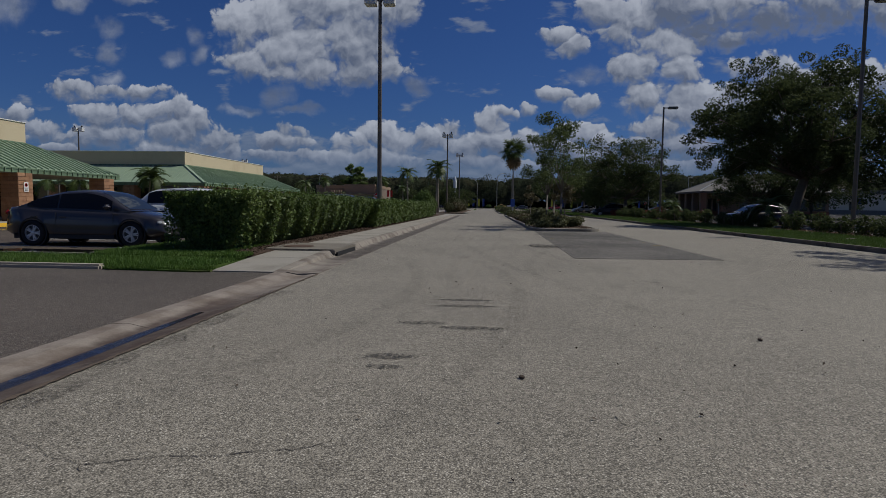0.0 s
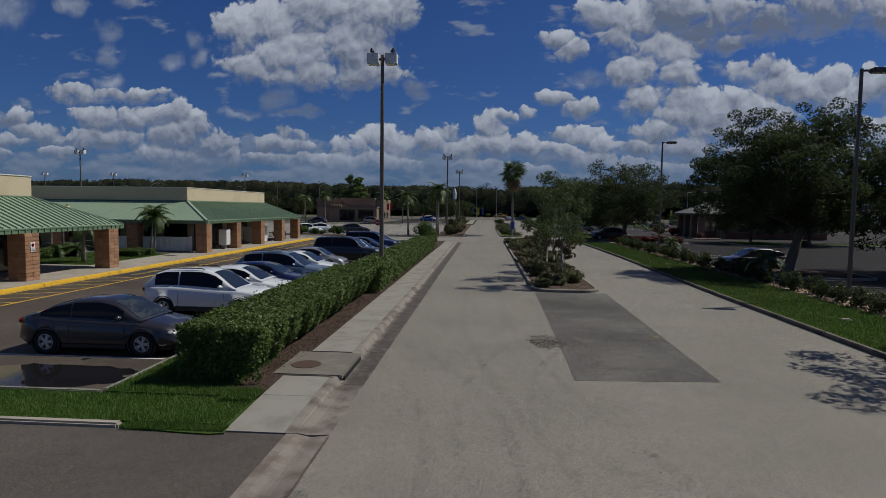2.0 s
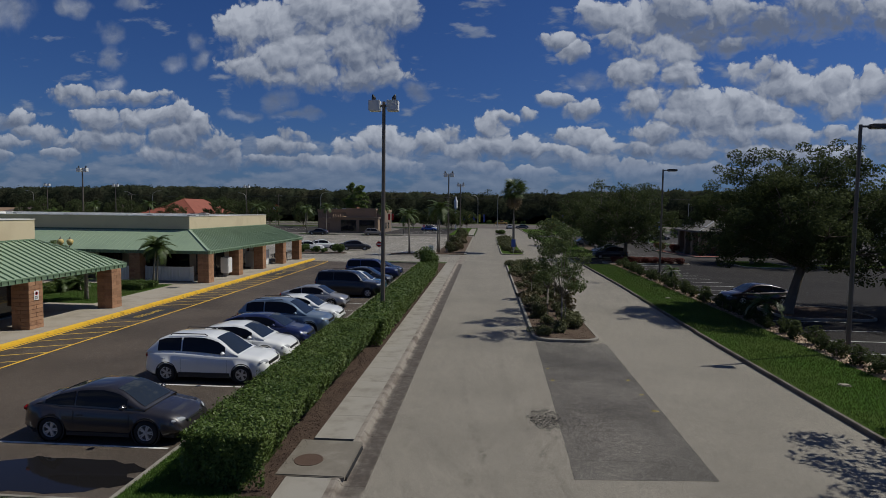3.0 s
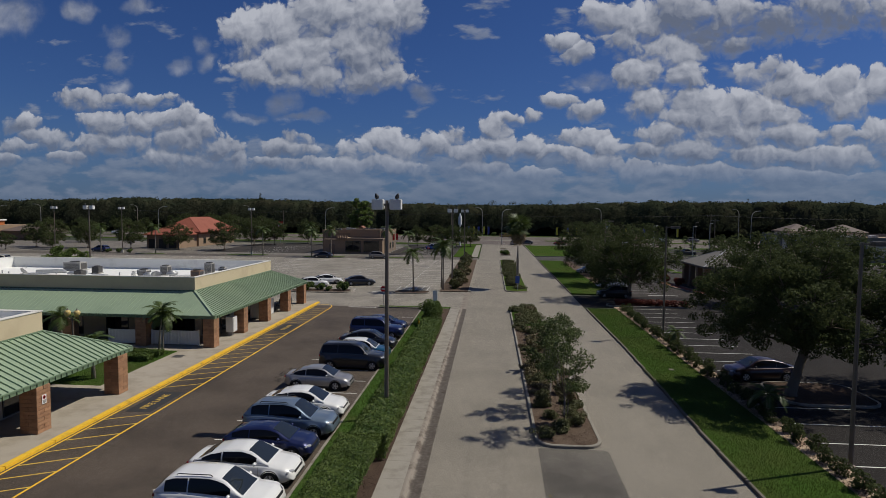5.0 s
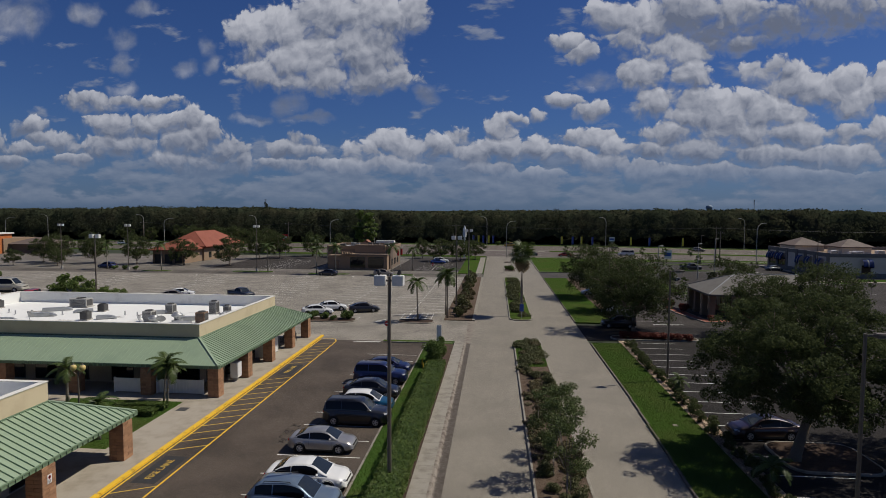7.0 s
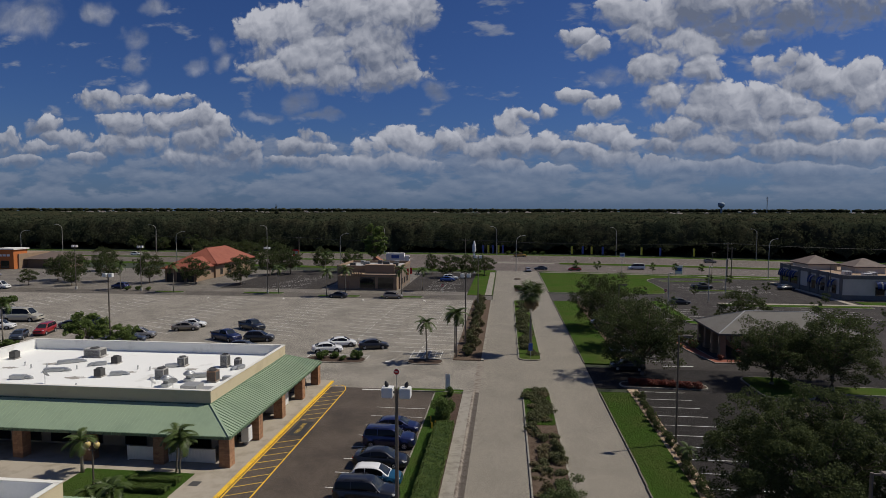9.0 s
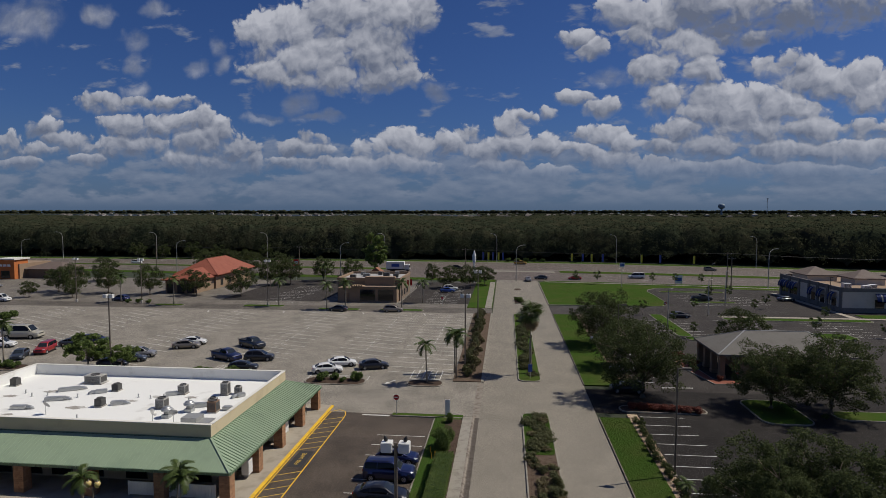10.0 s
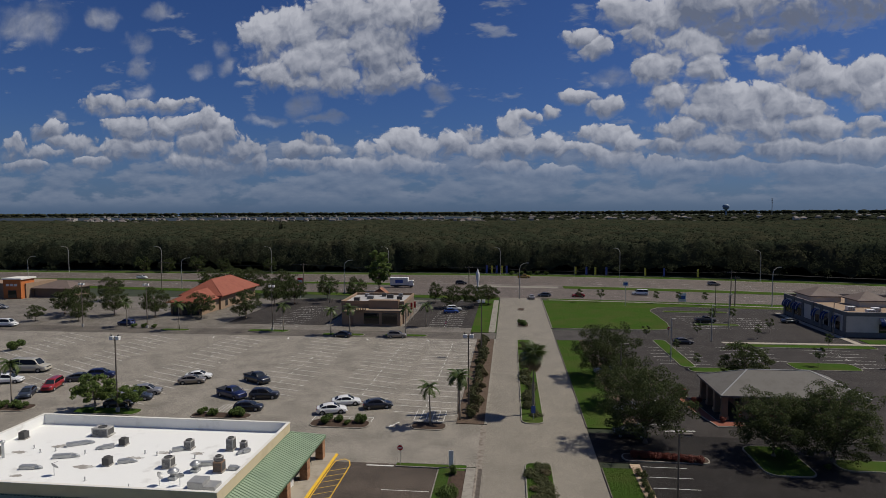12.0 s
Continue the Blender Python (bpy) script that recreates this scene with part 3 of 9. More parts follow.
stain_mat("track_stain", (0.05, 0.045, 0.04), 0.85, 0.17, 7)
stain_mat("spray_mark", (0.50, 0.38, 0.06), 0.8, 0.9, 22, 0.1, (0.0, 0.2))
stain_mat("water_thin", (0.020, 0.018, 0.024), 0.14, 1.0, 6, 0.55, (0.0, 0.2))
stain_mat("grit_stain", (0.035, 0.028, 0.023), 0.8, 0.5, 26)
stain_mat("tread_stain", (0.028, 0.026, 0.023), 0.8, 0.85, 30, 0.12, (0.0, 0.2))
stain_mat("damp_stain", (0.03, 0.026, 0.022), 0.8, 0.7, 14, 0.0, (0.15, 0.5))
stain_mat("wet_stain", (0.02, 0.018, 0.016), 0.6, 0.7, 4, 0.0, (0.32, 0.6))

# ---- mesh helpers ----
def link_mesh(name, bm, material, smooth=False):
    me = bpy.data.meshes.new(name)
    bm.to_mesh(me)
    bm.free()
    me.materials.append(MATS[material])
    if smooth:
        me.polygons.foreach_set("use_smooth", [True] * len(me.polygons))
    return me


def part(name, bm, material, parent, label="", m=None, smooth=False):
    """One mesh object under a thing or a part; bm is a bmesh or a mesh."""
    me = bm if isinstance(bm, bpy.types.Mesh) else link_mesh(name, bm, material, smooth)
    ob = new(name, me)
    ob.parent = parent
    if m is not None:
        ob.matrix_basis = m
    return tagged(ob, label)


def thing(name, label, category, group="", m=None, bm=None, material="", kind="", smooth=False):
    """A top-level thing: an Empty, or one mesh."""
    ob = new(name, None if bm is None else (bm if isinstance(bm, bpy.types.Mesh) else link_mesh(name, bm, material, smooth)))
    if bm is None:
        ob.empty_display_size = 0.2
    if m is not None:
        ob.matrix_basis = m
    return tagged(ob, label, category, group, kind)


def box(x0, y0, z0, x1, y1, z1, bm=None, bevel=0.0):
    own = bm or bmesh.new()
    b = bmesh.new() if bevel else own
    v = bmesh.ops.create_cube(b, size=1.0)["verts"]
    bmesh.ops.transform(b, verts=v, matrix=Matrix.Translation(((x0 + x1) / 2, (y0 + y1) / 2, (z0 + z1) / 2)) @ Matrix.Diagonal((abs(x1 - x0), abs(y1 - y0), abs(z1 - z0), 1)))
    if bevel:
        bmesh.ops.bevel(b, geom=b.edges[:], offset=bevel, segments=2, affect="EDGES", clamp_overlap=True)
        join(own, b)
    return own


def join(dst, src, m=None):
    """Adds src's faces to dst and frees src."""
    vs = [dst.verts.new(m @ v.co if m else v.co) for v in src.verts]
    src.verts.index_update()
    for f in src.faces:
        try:
            dst.faces.new([vs[v.index] for v in f.verts])
        except ValueError:
            pass
    src.free()
    return dst


def prism(outline, z0, z1, bm=None):
    """A flat-topped slab over an outline (counter-clockwise)."""
    bm = bm or bmesh.new()
    lo = [bm.verts.new((x, y, z0)) for x, y in outline]
    hi = [bm.verts.new((x, y, z1)) for x, y in outline]
    bm.faces.new(hi)
    bm.faces.new(lo[::-1])
    for i in range(len(lo)):
        j = (i + 1) % len(lo)
        bm.faces.new((lo[i], lo[j], hi[j], hi[i]))
    return bm


def tube(points, radii, seg=8, bm=None, cap=True):
    """A round tube through points, with a radius at each."""
    bm = bm or bmesh.new()
    rings = []
    for i, p in enumerate(points):
        a, b = Vector(points[max(i - 1, 0)]), Vector(points[min(i + 1, len(points) - 1)])
        q = (b - a).to_track_quat("Z", "Y")
        r = radii[i] if not isinstance(radii, (int, float)) else radii
        rings.append([bm.verts.new(Vector(p) + q @ Vector((r * math.cos(t), r * math.sin(t), 0))) for t in (2 * math.pi * k / seg for k in range(seg))])
    for a, b in zip(rings, rings[1:]):
        for k in range(seg):
            bm.faces.new((a[k], a[(k + 1) % seg], b[(k + 1) % seg], b[k]))
    if cap:
        bm.faces.new(rings[0][::-1])
        bm.faces.new(rings[-1])
    return bm


def lathe(profile, seg=16, bm=None, cap=True):
    """A turned body from (radius, height) pairs."""
    bm = bm or bmesh.new()
    rings = [[bm.verts.new((r * math.cos(t), r * math.sin(t), z)) for t in (2 * math.pi * k / seg for k in range(seg))] for r, z in profile]
    for a, b in zip(rings, rings[1:]):
        for k in range(seg):
            bm.faces.new((a[k], a[(k + 1) % seg], b[(k + 1) % seg], b[k]))
    if cap:
        bm.faces.new(rings[0][::-1])
        bm.faces.new(rings[-1])
    return bm


def quad_mesh(name, verts, material, per=4):
    """A mesh of loose faces out of an (n * per, 3) array."""
    me = bpy.data.meshes.new(name)
    nf = len(verts) // per
    me.vertices.add(nf * per)
    me.vertices.foreach_set("co", np.asarray(verts, dtype=np.float32).ravel())
    me.loops.add(nf * per)
    me.loops.foreach_set("vertex_index", np.arange(nf * per, dtype=np.int32))
    me.polygons.add(nf)
    me.polygons.foreach_set("loop_start", np.arange(0, nf * per, per, dtype=np.int32))
    me.update()
    me.validate()
    me.materials.append(MATS[material])
    return me


def leaves(rng, centres, size, normals=None, spread=1.0, slim=0.5):
    """Loose leaf quads (diamonds) at the centres, turned at random or round given normals."""
    n = len(centres)
    a = rng.normal(size=(n, 3))
    if normals is not None:
        a = normals + a * spread
    a /= np.linalg.norm(a, axis=1)[:, None] + 1e-9
    b = np.cross(a, rng.normal(size=(n, 3)))
    b /= np.linalg.norm(b, axis=1)[:, None] + 1e-9
    c = np.cross(a, b)
    s = size * rng.uniform(0.65, 1.3, (n, 1))
    return np.stack([centres - b * s, centres - c * s * slim + a * s * 0.12, centres + b * s, centres + c * s * slim + a * s * 0.12], 1).reshape(-1, 3)


def in_ball(rng, n, shell=0.0):
    p = rng.normal(size=(n, 3))
    p /= np.linalg.norm(p, axis=1)[:, None]
    return p * (shell + (1 - shell) * rng.uniform(0, 1, (n, 1)) ** 0.4)

# ---- ground, roads, lots ----
def slab(name, x0, y0, x1, y1, top, material, label, low=-0.05, category="ground"):
    return thing(name, label, category, bm=box(x0, y0, low, x1, y1, top), material=material, kind="structure")


def grid_sheet(x0, y0, x1, y1, nx, ny, z):
    bm = bmesh.new()
    bmesh.ops.create_grid(bm, x_segments=nx, y_segments=ny, size=0.5)
    bmesh.ops.transform(bm, verts=bm.verts[:], matrix=Matrix.Translation(((x0 + x1) / 2, (y0 + y1) / 2, z)) @ Matrix.Diagonal((x1 - x0, y1 - y0, 1, 1)))
    return bm


thing("ground", "dark green wooded land reaching the horizon", "ground", bm=grid_sheet(-4900, -4900, 4900, 4900, 4, 4, -0.06), material="far_land", kind="structure")

KERB_L, KERB_R = -2.8, 11.45


def kerb_right(y):
    """The right kerb's face: the road widens a little past the island."""
    return 11.05 + 0.45 * min(1.0, max(0.0, (y - 30) / 22))


thing("road", "weathered light grey asphalt access road", "road", bm=prism([(KERB_L, -60), (11.05, -60), (11.05, 30), (11.5, 52), (KERB_R, 74), (KERB_R, 214.5), (KERB_L, 214.5)], -0.05, 0.0), material="asphalt_road", kind="structure")
slab("parking_lot_front", -62, 12.3, -8.15, 71.5, 0.0, "asphalt_front", "brown-grey asphalt parking lot before the shops")
slab("driveway", -62, -60, -3.58, 10.55, 0.0, "asphalt_drive", "brown-grey asphalt driveway joining the road", category="road")
slab("parking_lot_plaza", -190, 71.5, -3.0, 143.5, 0.0, "asphalt_plaza", "wide pale grey asphalt parking lot with worn stall lines")
slab("service_road", -190, 143.5, -3.0, 151.5, -0.004, "asphalt_service", "grey asphalt lane along the plaza lot", category="road")
slab("parking_lot_west", -190, 151.5, -9.5, 206, -0.008, "asphalt_west", "grey asphalt parking lots round the restaurants")
slab("parking_lot_cafe", -28.0, 157.5, -9.5, 205, -0.004, "asphalt_bank", "dark asphalt lot with stall lines beside the restaurant")
slab("parking_lot_cafe", -79.0, 158.0, -50.0, 205, -0.004, "asphalt_bank", "dark asphalt lot between the restaurants")
slab("parking_lot_east", 16.3, -60, 75, 74.6, 0.0, "asphalt_new", "dark smooth asphalt parking lot with white stall lines")
slab("crossing_lane", KERB_R, 74.6, 75, 84.4, 0.0, "asphalt_new", "dark asphalt lane crossing the access road", category="road")
slab("parking_lot_bank", 19.0, 84.4, 130, 158.0, -0.004, "asphalt_bank", "dark asphalt lot round the bank")
slab("parking_lot_far_east", 37, 158.0, 130, 200, -0.006, "asphalt_bank", "dark asphalt lot by the blue-awning shop")
slab("driveway_east", KERB_R, 144.5, 19.0, 157.0, -0.006, "asphalt_lot", "dark asphalt driveway opening", category="road")


def far_edge(x):
    return 285 - 0.00085 * max(0.0, x + 40) ** 2


def strip(name, lo, hi, x0, x1, n, z, material, label, category="road"):
    """A band between two curves across the view."""
    bm = bmesh.new()
    rows = []
    for i in range(n + 1):
        x = x0 + (x1 - x0) * i / n
        rows.append((bm.verts.new((x, lo(x), z)), bm.verts.new((x, hi(x), z))))
    for a, b in zip(rows, rows[1:]):
        bm.faces.new((a[0], b[0], b[1], a[1]))
    return thing(name, label, category, bm=bm, material=material, kind="structure")


def near_edge(x):
    return far_edge(x) - (70 if x > 0 else max(50, 70 + x * 0.11))


strip("highway", near_edge, far_edge, -420, 420, 60, 0.012, "asphalt_highway", "six-lane brown-grey asphalt highway")
for a, b, x0, x1 in ((0.40, 0.51, 22, 420), (0.40, 0.51, -420, -45)):
    strip("highway_median", lambda x: near_edge(x) * (1 - a) + far_edge(x) * a, lambda x: near_edge(x) * (1 - b) + far_edge(x) * b, x0, x1, 30, 0.09, "lawn_soil",
          "green grass median of the highway", "grass")
strip("highway_kerb", lambda x: near_edge(x) * 0.49 + far_edge(x) * 0.51, lambda x: near_edge(x) * 0.475 + far_edge(x) * 0.525, -420, 420, 40, 0.10, "concrete", "pale concrete median kerb", "kerb")
strip("turn_island", lambda x: near_edge(x) * 0.60 + far_edge(x) * 0.40, lambda x: near_edge(x) * 0.52 + far_edge(x) * 0.48, -14, 20, 12, 0.05, "concrete", "pale concrete turn lane island", "road")
strip("highway_shoulder", far_edge, lambda x: far_edge(x) + 1.2, -420, 420, 60, 0.03, "concrete", "pale concrete highway edge", "kerb")
strip("roadside_grass", lambda x: far_edge(x) + 1.2, lambda x: far_edge(x) + 9, -420, 420, 60, 0.04, "lawn_soil", "grass verge before the woods", "grass")
strip("verge_near", lambda x: near_edge(x) - 7, near_edge, -420, -3.2, 40, 0.04, "lawn_soil", "grass verge along the highway", "grass")
strip("verge_near_east", lambda x: near_edge(x) - 7, near_edge, 13.5, 420, 40, 0.04, "lawn_soil", "grass verge along the highway", "grass")
for k, f in enumerate((0.13, 0.26, 0.63, 0.75, 0.87)):
    bm = bmesh.new()
    for i in range(70):
        x = -400 + i * 11.5
        y0, y1 = (near_edge(q) * (1 - f) + far_edge(q) * f for q in (x, x + 3))
        bm.faces.new([bm.verts.new(p) for p in ((x, y0 - .09, 0.02), (x + 3, y1 - .09, 0.02), (x + 3, y1 + .09, 0.02), (x, y0 + .09, 0.02))])
    thing("lane_marking", "dashed white lane line of the highway", "road marking", bm=bm, material="paint_white", kind="stuff")


def rounded(x0, y0, x1, y1, r, n=6):
    """Outline of a rectangle with rounded corners."""
    out = []
    for cx, cy, a in ((x1 - r, y1 - r, 0), (x0 + r, y1 - r, 90), (x0 + r, y0 + r, 180), (x1 - r, y0 + r, 270)):
        out += [(cx + r * math.cos(radians(a + 90 * i / n)), cy + r * math.sin(radians(a + 90 * i / n))) for i in range(n + 1)]
    return out


def inset(outline, d):
    """The outline moved inwards by d (counter-clockwise)."""
    n, out = len(outline), []
    for i in range(n):
        p, q, r = Vector(outline[i - 1]), Vector(outline[i]), Vector(outline[(i + 1) % n])
        a, b = (q - p), (r - q)
        a, b = (a.normalized() if a.length > 1e-6 else b.normalized()), (b.normalized() if b.length > 1e-6 else a.normalized())
        t = Vector((-(a + b).y, (a + b).x)).normalized()
        out.append(tuple(q + t * d / max(0.4, t.dot(Vector((-a.y, a.x))))))
    return out


def kerb_ring(outline, width=0.16, top=0.15, low=-0.05):
    """A closed kerb with an eased outer edge round an island."""
    bm = bmesh.new()
    o0, o1, i0 = outline, inset(outline, 0.03), inset(outline, width)
    rings = [[bm.verts.new((x, y, z)) for x, y in o] for o, z in ((o0, low), (o0, top - 0.03), (o1, top), (i0, top), (i0, low))]
    for a, b in zip(rings, rings[1:]):
        for k in range(len(a)):
            bm.faces.new((a[k], a[(k + 1) % len(a)], b[(k + 1) % len(b)], b[k]))
    return bm


def island(outline, soil, label, category="planted island", top=0.15):
    ob = thing("island", label, category, kind="structure")
    part("kerb", kerb_ring(outline, top=top), "concrete", ob, "pale concrete kerb")
    part("bed", prism(inset(outline, 0.16), -0.04, top - 0.025), soil, ob, "planting bed")
    return ob


MEDIAN_1 = rounded(2.3, 29.6, 5.65, 73.2, 1.0)
MEDIAN_2 = rounded(2.2, 86.9, 5.6, 143.8, 1.2)
island(MEDIAN_1, "mulch_pale", "long kerbed median island with mulch and shrubs")
island(MEDIAN_2, "lawn_soil", "long kerbed median island with grass and a palm")
island(rounded(2.6, 159.5, 5.6, 167.0, 1.2), "mulch", "short kerbed median island with a planter")
island(rounded(2.9, 186.5, 5.2, 190.0, 0.9), "mulch", "small kerbed median island")
thing("grass_patch", "green grass at the island's end", "grass", bm=prism(inset(rounded(2.3, 60.5, 5.65, 73.2, 1.0), 0.17), 0.10, 0.135), material="lawn_soil", kind="structure")

# repaired rectangle in the road before the island
thing("road_patch", "darker cracked asphalt repair in the road", "road", bm=prism([(2.1, 14.5), (5.55, 14.75), (5.68, 22), (5.8, 29.55), (2.4, 29.55)], -0.02, 0.006), material="asphalt_patch", kind="structure")

# left kerb, gutter and walk
gut = thing("gutter", "stained concrete kerb and gutter along the road", "kerb", kind="structure")
for i in range(20):
    y0, y1 = 10.6 + i * 3.05, 10.6 + (i + 1) * 3.05 - 0.012
    bm = bmesh.new()
    prof = [(-3.62, -0.05), (-3.62, 0.14), (-3.50, 0.145), (-3.44, 0.13), (-3.36, 0.012), (-3.2, -0.012), (-2.80, 0.008), (-2.80, -0.05)]
    rings = [[bm.verts.new((x, y, min(z, 0.012 + 0.045 * (y - 10.6)))) for x, z in prof] for y in (y0, y1)]
    for k in range(len(prof)):
        bm.faces.new((rings[0][k], rings[1][k], rings[1][(k + 1) % len(prof)], rings[0][(k + 1) % len(prof)]))
    bm.faces.new(rings[0])
    bm.faces.new(rings[1][::-1])
    part("kerb_section", bm, "kerb_silted", gut)
prof = [(-3.58, -0.06), (-3.58, 0.008), (-3.40, 0.012), (-3.16, -0.035), (-3.08, -0.035), (-2.80, 0.006), (-2.80, -0.06)]
for y0, y1 in ((-40, -1.5), (-1.49, 2.35), (2.36, 6.1), (6.11, 10.58)):
    bm = bmesh.new()
    rings = [[bm.verts.new((x, y, z)) for x, z in prof] for y in (y0, y1)]
    for k in range(len(prof)):
        bm.faces.new((rings[0][k], rings[1][k], rings[1][(k + 1) % len(prof)], rings[0][(k + 1) % len(prof)]))
    bm.faces.new(rings[0])
    bm.faces.new(rings[1][::-1])
    part("valley_gutter", bm, "gutter_silted", gut, "concrete valley gutter across the driveway")
part("water_film", prism([(-3.16, -4.0), (-3.11, -4.0), (-3.05, 1.0), (-3.01, 3.4), (-3.05, 5.4), (-3.09, 7.0), (-3.14, 7.0), (-3.20, 5.2), (-3.25, 3.2), (-3.22, 1.0)], -0.034, -0.0295), "water_thin", gut, "thin water in the gutter")


def stain_band(x0, x1, y0, y1, z, rng, material, name, label, amp=0.05, step=0.35):
    """A flat band with a wandering edge."""
    n = int((y1 - y0) / step)
    l = [(x0 + rng.uniform(-amp, amp), y0 + (y1 - y0) * i / n) for i in range(n + 1)]
    r = [(x1 + rng.uniform(-amp, amp), y) for _, y in l]
    bm = bmesh.new()
    a, b = [bm.verts.new((x, y, z)) for x, y in l], [bm.verts.new((x, y, z)) for x, y in r]
    for i in range(n):
        bm.faces.new((a[i], b[i], b[i + 1], a[i + 1]))
    return thing(name, label, "stain", bm=bm, material=material, kind="structure")


rng = np.random.default_rng(5)
stain_band(-2.815, -2.775, -6, 10.5, 0.0095, rng, "dirt", "gutter_dirt", "brown grit along the gutter's edge", 0.012, 0.05)
stain_band(-2.78, -2.58, 2.4, 8.5, 0.007, rng, "grit_stain", "gutter_dirt", "brown silt washed onto the asphalt", 0.1, 0.3)

walk_strip = thing("pavement", "pale concrete strip beside the kerb", "pavement", kind="structure")
for i in range(33):
    y0, y1 = 10.6 + i * 1.83, 10.6 + (i + 1) * 1.83 - 0.012
    if 13.4 < (y0 + y1) / 2 < 16.0:
        continue
    bm = box(-4.72, y0, -0.05, -3.625, y1, 0.14)
    for v in bm.verts:
        if v.co.z > 0:
            v.co.z = min(0.14, 0.012 + 0.045 * (v.co.y - 10.6))
    part("slab", bm, "concrete_strip", walk_strip)
# storm drain inlet
inlet = thing("storm_drain", "concrete storm drain inlet with a rusty round cover", "drain", kind="structure")
part("lid", box(-5.0, 13.75, 0.05, -3.34, 15.9, 0.168, bevel=0.02), "concrete_stained", inlet)
bm = lathe([(0.36, 0.0), (0.36, 0.014), (0.33, 0.018), (0.30, 0.014)], 28)
part("cover", bm, "iron_rust", inlet, "rusty iron manhole cover", pose(-4.43, 14.6, 0.165))
# no hollow here: a solid black box paints the inlet's shade
part("throat", box(-3.38, 13.9, -0.06, -3.31, 15.75, 0.10), "trim_black", inlet, "black block painting the shade of the opening under the lid")

# planted strips
slab("grass_strip", -62, 10.75, -4.73, 12.2, 0.075, "soil_grass", "mown green grass strip", category="grass")
slab("grass_strip", -8.0, 12.2, -4.9, 70.6, 0.126, "soil_grass", "grass strip under the hedge", category="grass")
thing("mulch_bed", "dark wood mulch under the hedge", "mulch", bm=prism([(-4.73, 12.6), (-4.73, 70), (-6.6, 70), (-6.6, 13.6), (-5.8, 12.9), (-5.3, 12.3), (-4.95, 12.2)], 0.0, 0.145), material="mulch", kind="structure")
thing("grass_strip", "ragged grass spilling past the end of the kerb", "grass", bm=prism([(-6.7, 10.75), (-6.7, 10.62), (-6.2, 10.50), (-5.5, 10.42), (-4.9, 10.38), (-4.66, 10.45), (-4.73, 10.75)], -0.05, 0.03), material="soil_grass", kind="structure")
edge = thing("kerb", "pale concrete kerb round the grass strip", "kerb", kind="structure")
for k in range(18):
    part("kerb_section", box(-6.7 - k * 3.05 - 3.04, 10.55, -0.05, -6.7 - k * 3.05, 10.74, 0.11 if k else 0.085, bevel=0.035), "concrete_walk", edge)
part("kerb_section", box(-62, 12.2, -0.05, -8.16, 12.32, 0.13, bevel=0.02), "concrete", edge)
for k in range(19):
    part("kerb_section", box(-8.16, 12.32 + k * 3.05, -0.05, -8.0, 12.32 + (k + 1) * 3.05 - 0.012, 0.135, bevel=0.02), "concrete", edge)
part("kerb_section", box(-13.4, 70.6, -0.05, -4.75, 70.78, 0.14, bevel=0.02), "concrete", edge)
part("kerb_section", box(-13.4, 71.6, -0.05, -4.75, 71.76, 0.14, bevel=0.02), "concrete", edge)
thing("grass_strip", "narrow grass strip at the lot's end", "grass", bm=box(-13.4, 70.78, -0.05, -4.75, 71.6, 0.12), material="lawn_soil", kind="structure")

# right kerb, lawn and bed
rk = thing("kerb", "stained concrete kerb along the road's right side, shade of its face coloured in", "kerb", kind="structure")
for y0, y1 in [(17.6 + i * 3.05, 17.6 + (i + 1) * 3.05 - 0.012) for i in range(18)] + [(86.0 + i * 3.05, 86.0 + (i + 1) * 3.05 - 0.012) for i in range(19)] + [(158.5 + i * 3.05, 158.5 + (i + 1) * 3.05 - 0.012) for i in range(18)]:
    kx = kerb_right((y0 + y1) / 2) if y1 < 74 else KERB_R
    part("kerb_section", box(kx + 0.004, y0, -0.05, kx + 0.17, y1, 0.145, bevel=0.025), "kerb_dark", rk)
thing("lawn", "green lawn verge beside the road", "grass", bm=prism([(11.2, 17.6), (15.1, 17.6), (15.1, 72.6), (11.65, 72.6), (11.65, 52), (11.2, 30)], -0.05, 0.135), material="lawn_soil", kind="structure")
slab("lawn", KERB_R + 0.17, 86.0, 16.9, 143.9, 0.135, "lawn_soil", "green lawn verge beside the road", category="grass")
FIELD = [(KERB_R + 0.17, 158.5), (38.5, 158.5), (41.0, 159.3), (42.6, 161.5), (43.6, 168.0), (43.8, 180.0), (43.5, 187.0), (44.6, 191.4), (47.2, 194.6), (54.0, 196.6), (85.0, 193.2), (130.0, 189.0), (130.0, 199.5), (60.0, 206.6), (KERB_R + 0.17, 208.0)]
island(FIELD, "lawn_soil", "wide kerbed green grass field", "grass", 0.13)
strip("footpath", lambda x: near_edge(x) - 4.6, lambda x: near_edge(x) - 3.2, 14, 130, 24, 0.15, "concrete", "pale concrete footpath along the highway", "pavement")
slab("bed", 15.1, 17.6, 16.3, 74.0, 0.14, "rock_mulch", "bed of tan stones and mulch", category="mulch")
slab("bed", 16.9, 86.5, 19.0, 143.9, 0.13, "mulch_pale", "reddish mulch bed by the lot", category="mulch")
slab("apron", 11.05, -60, 16.3, 17.58, 0.0, "asphalt_lot", "dark asphalt driveway mouth", category="road")
part("kerb_section", box(11.1, 17.45, -0.05, 16.3, 17.6, 0.14, bevel=0.02), "concrete_gutter", rk)
slab("verge", -9.5, 151.5, -3.0, 206, 0.11, "lawn_soil", "green verge along the road", category="grass")
slab("pavement", 50.0, 144.1, 128.0, 145.6, 0.10, "concrete_walk", "pale concrete footpath between the lots", category="pavement")
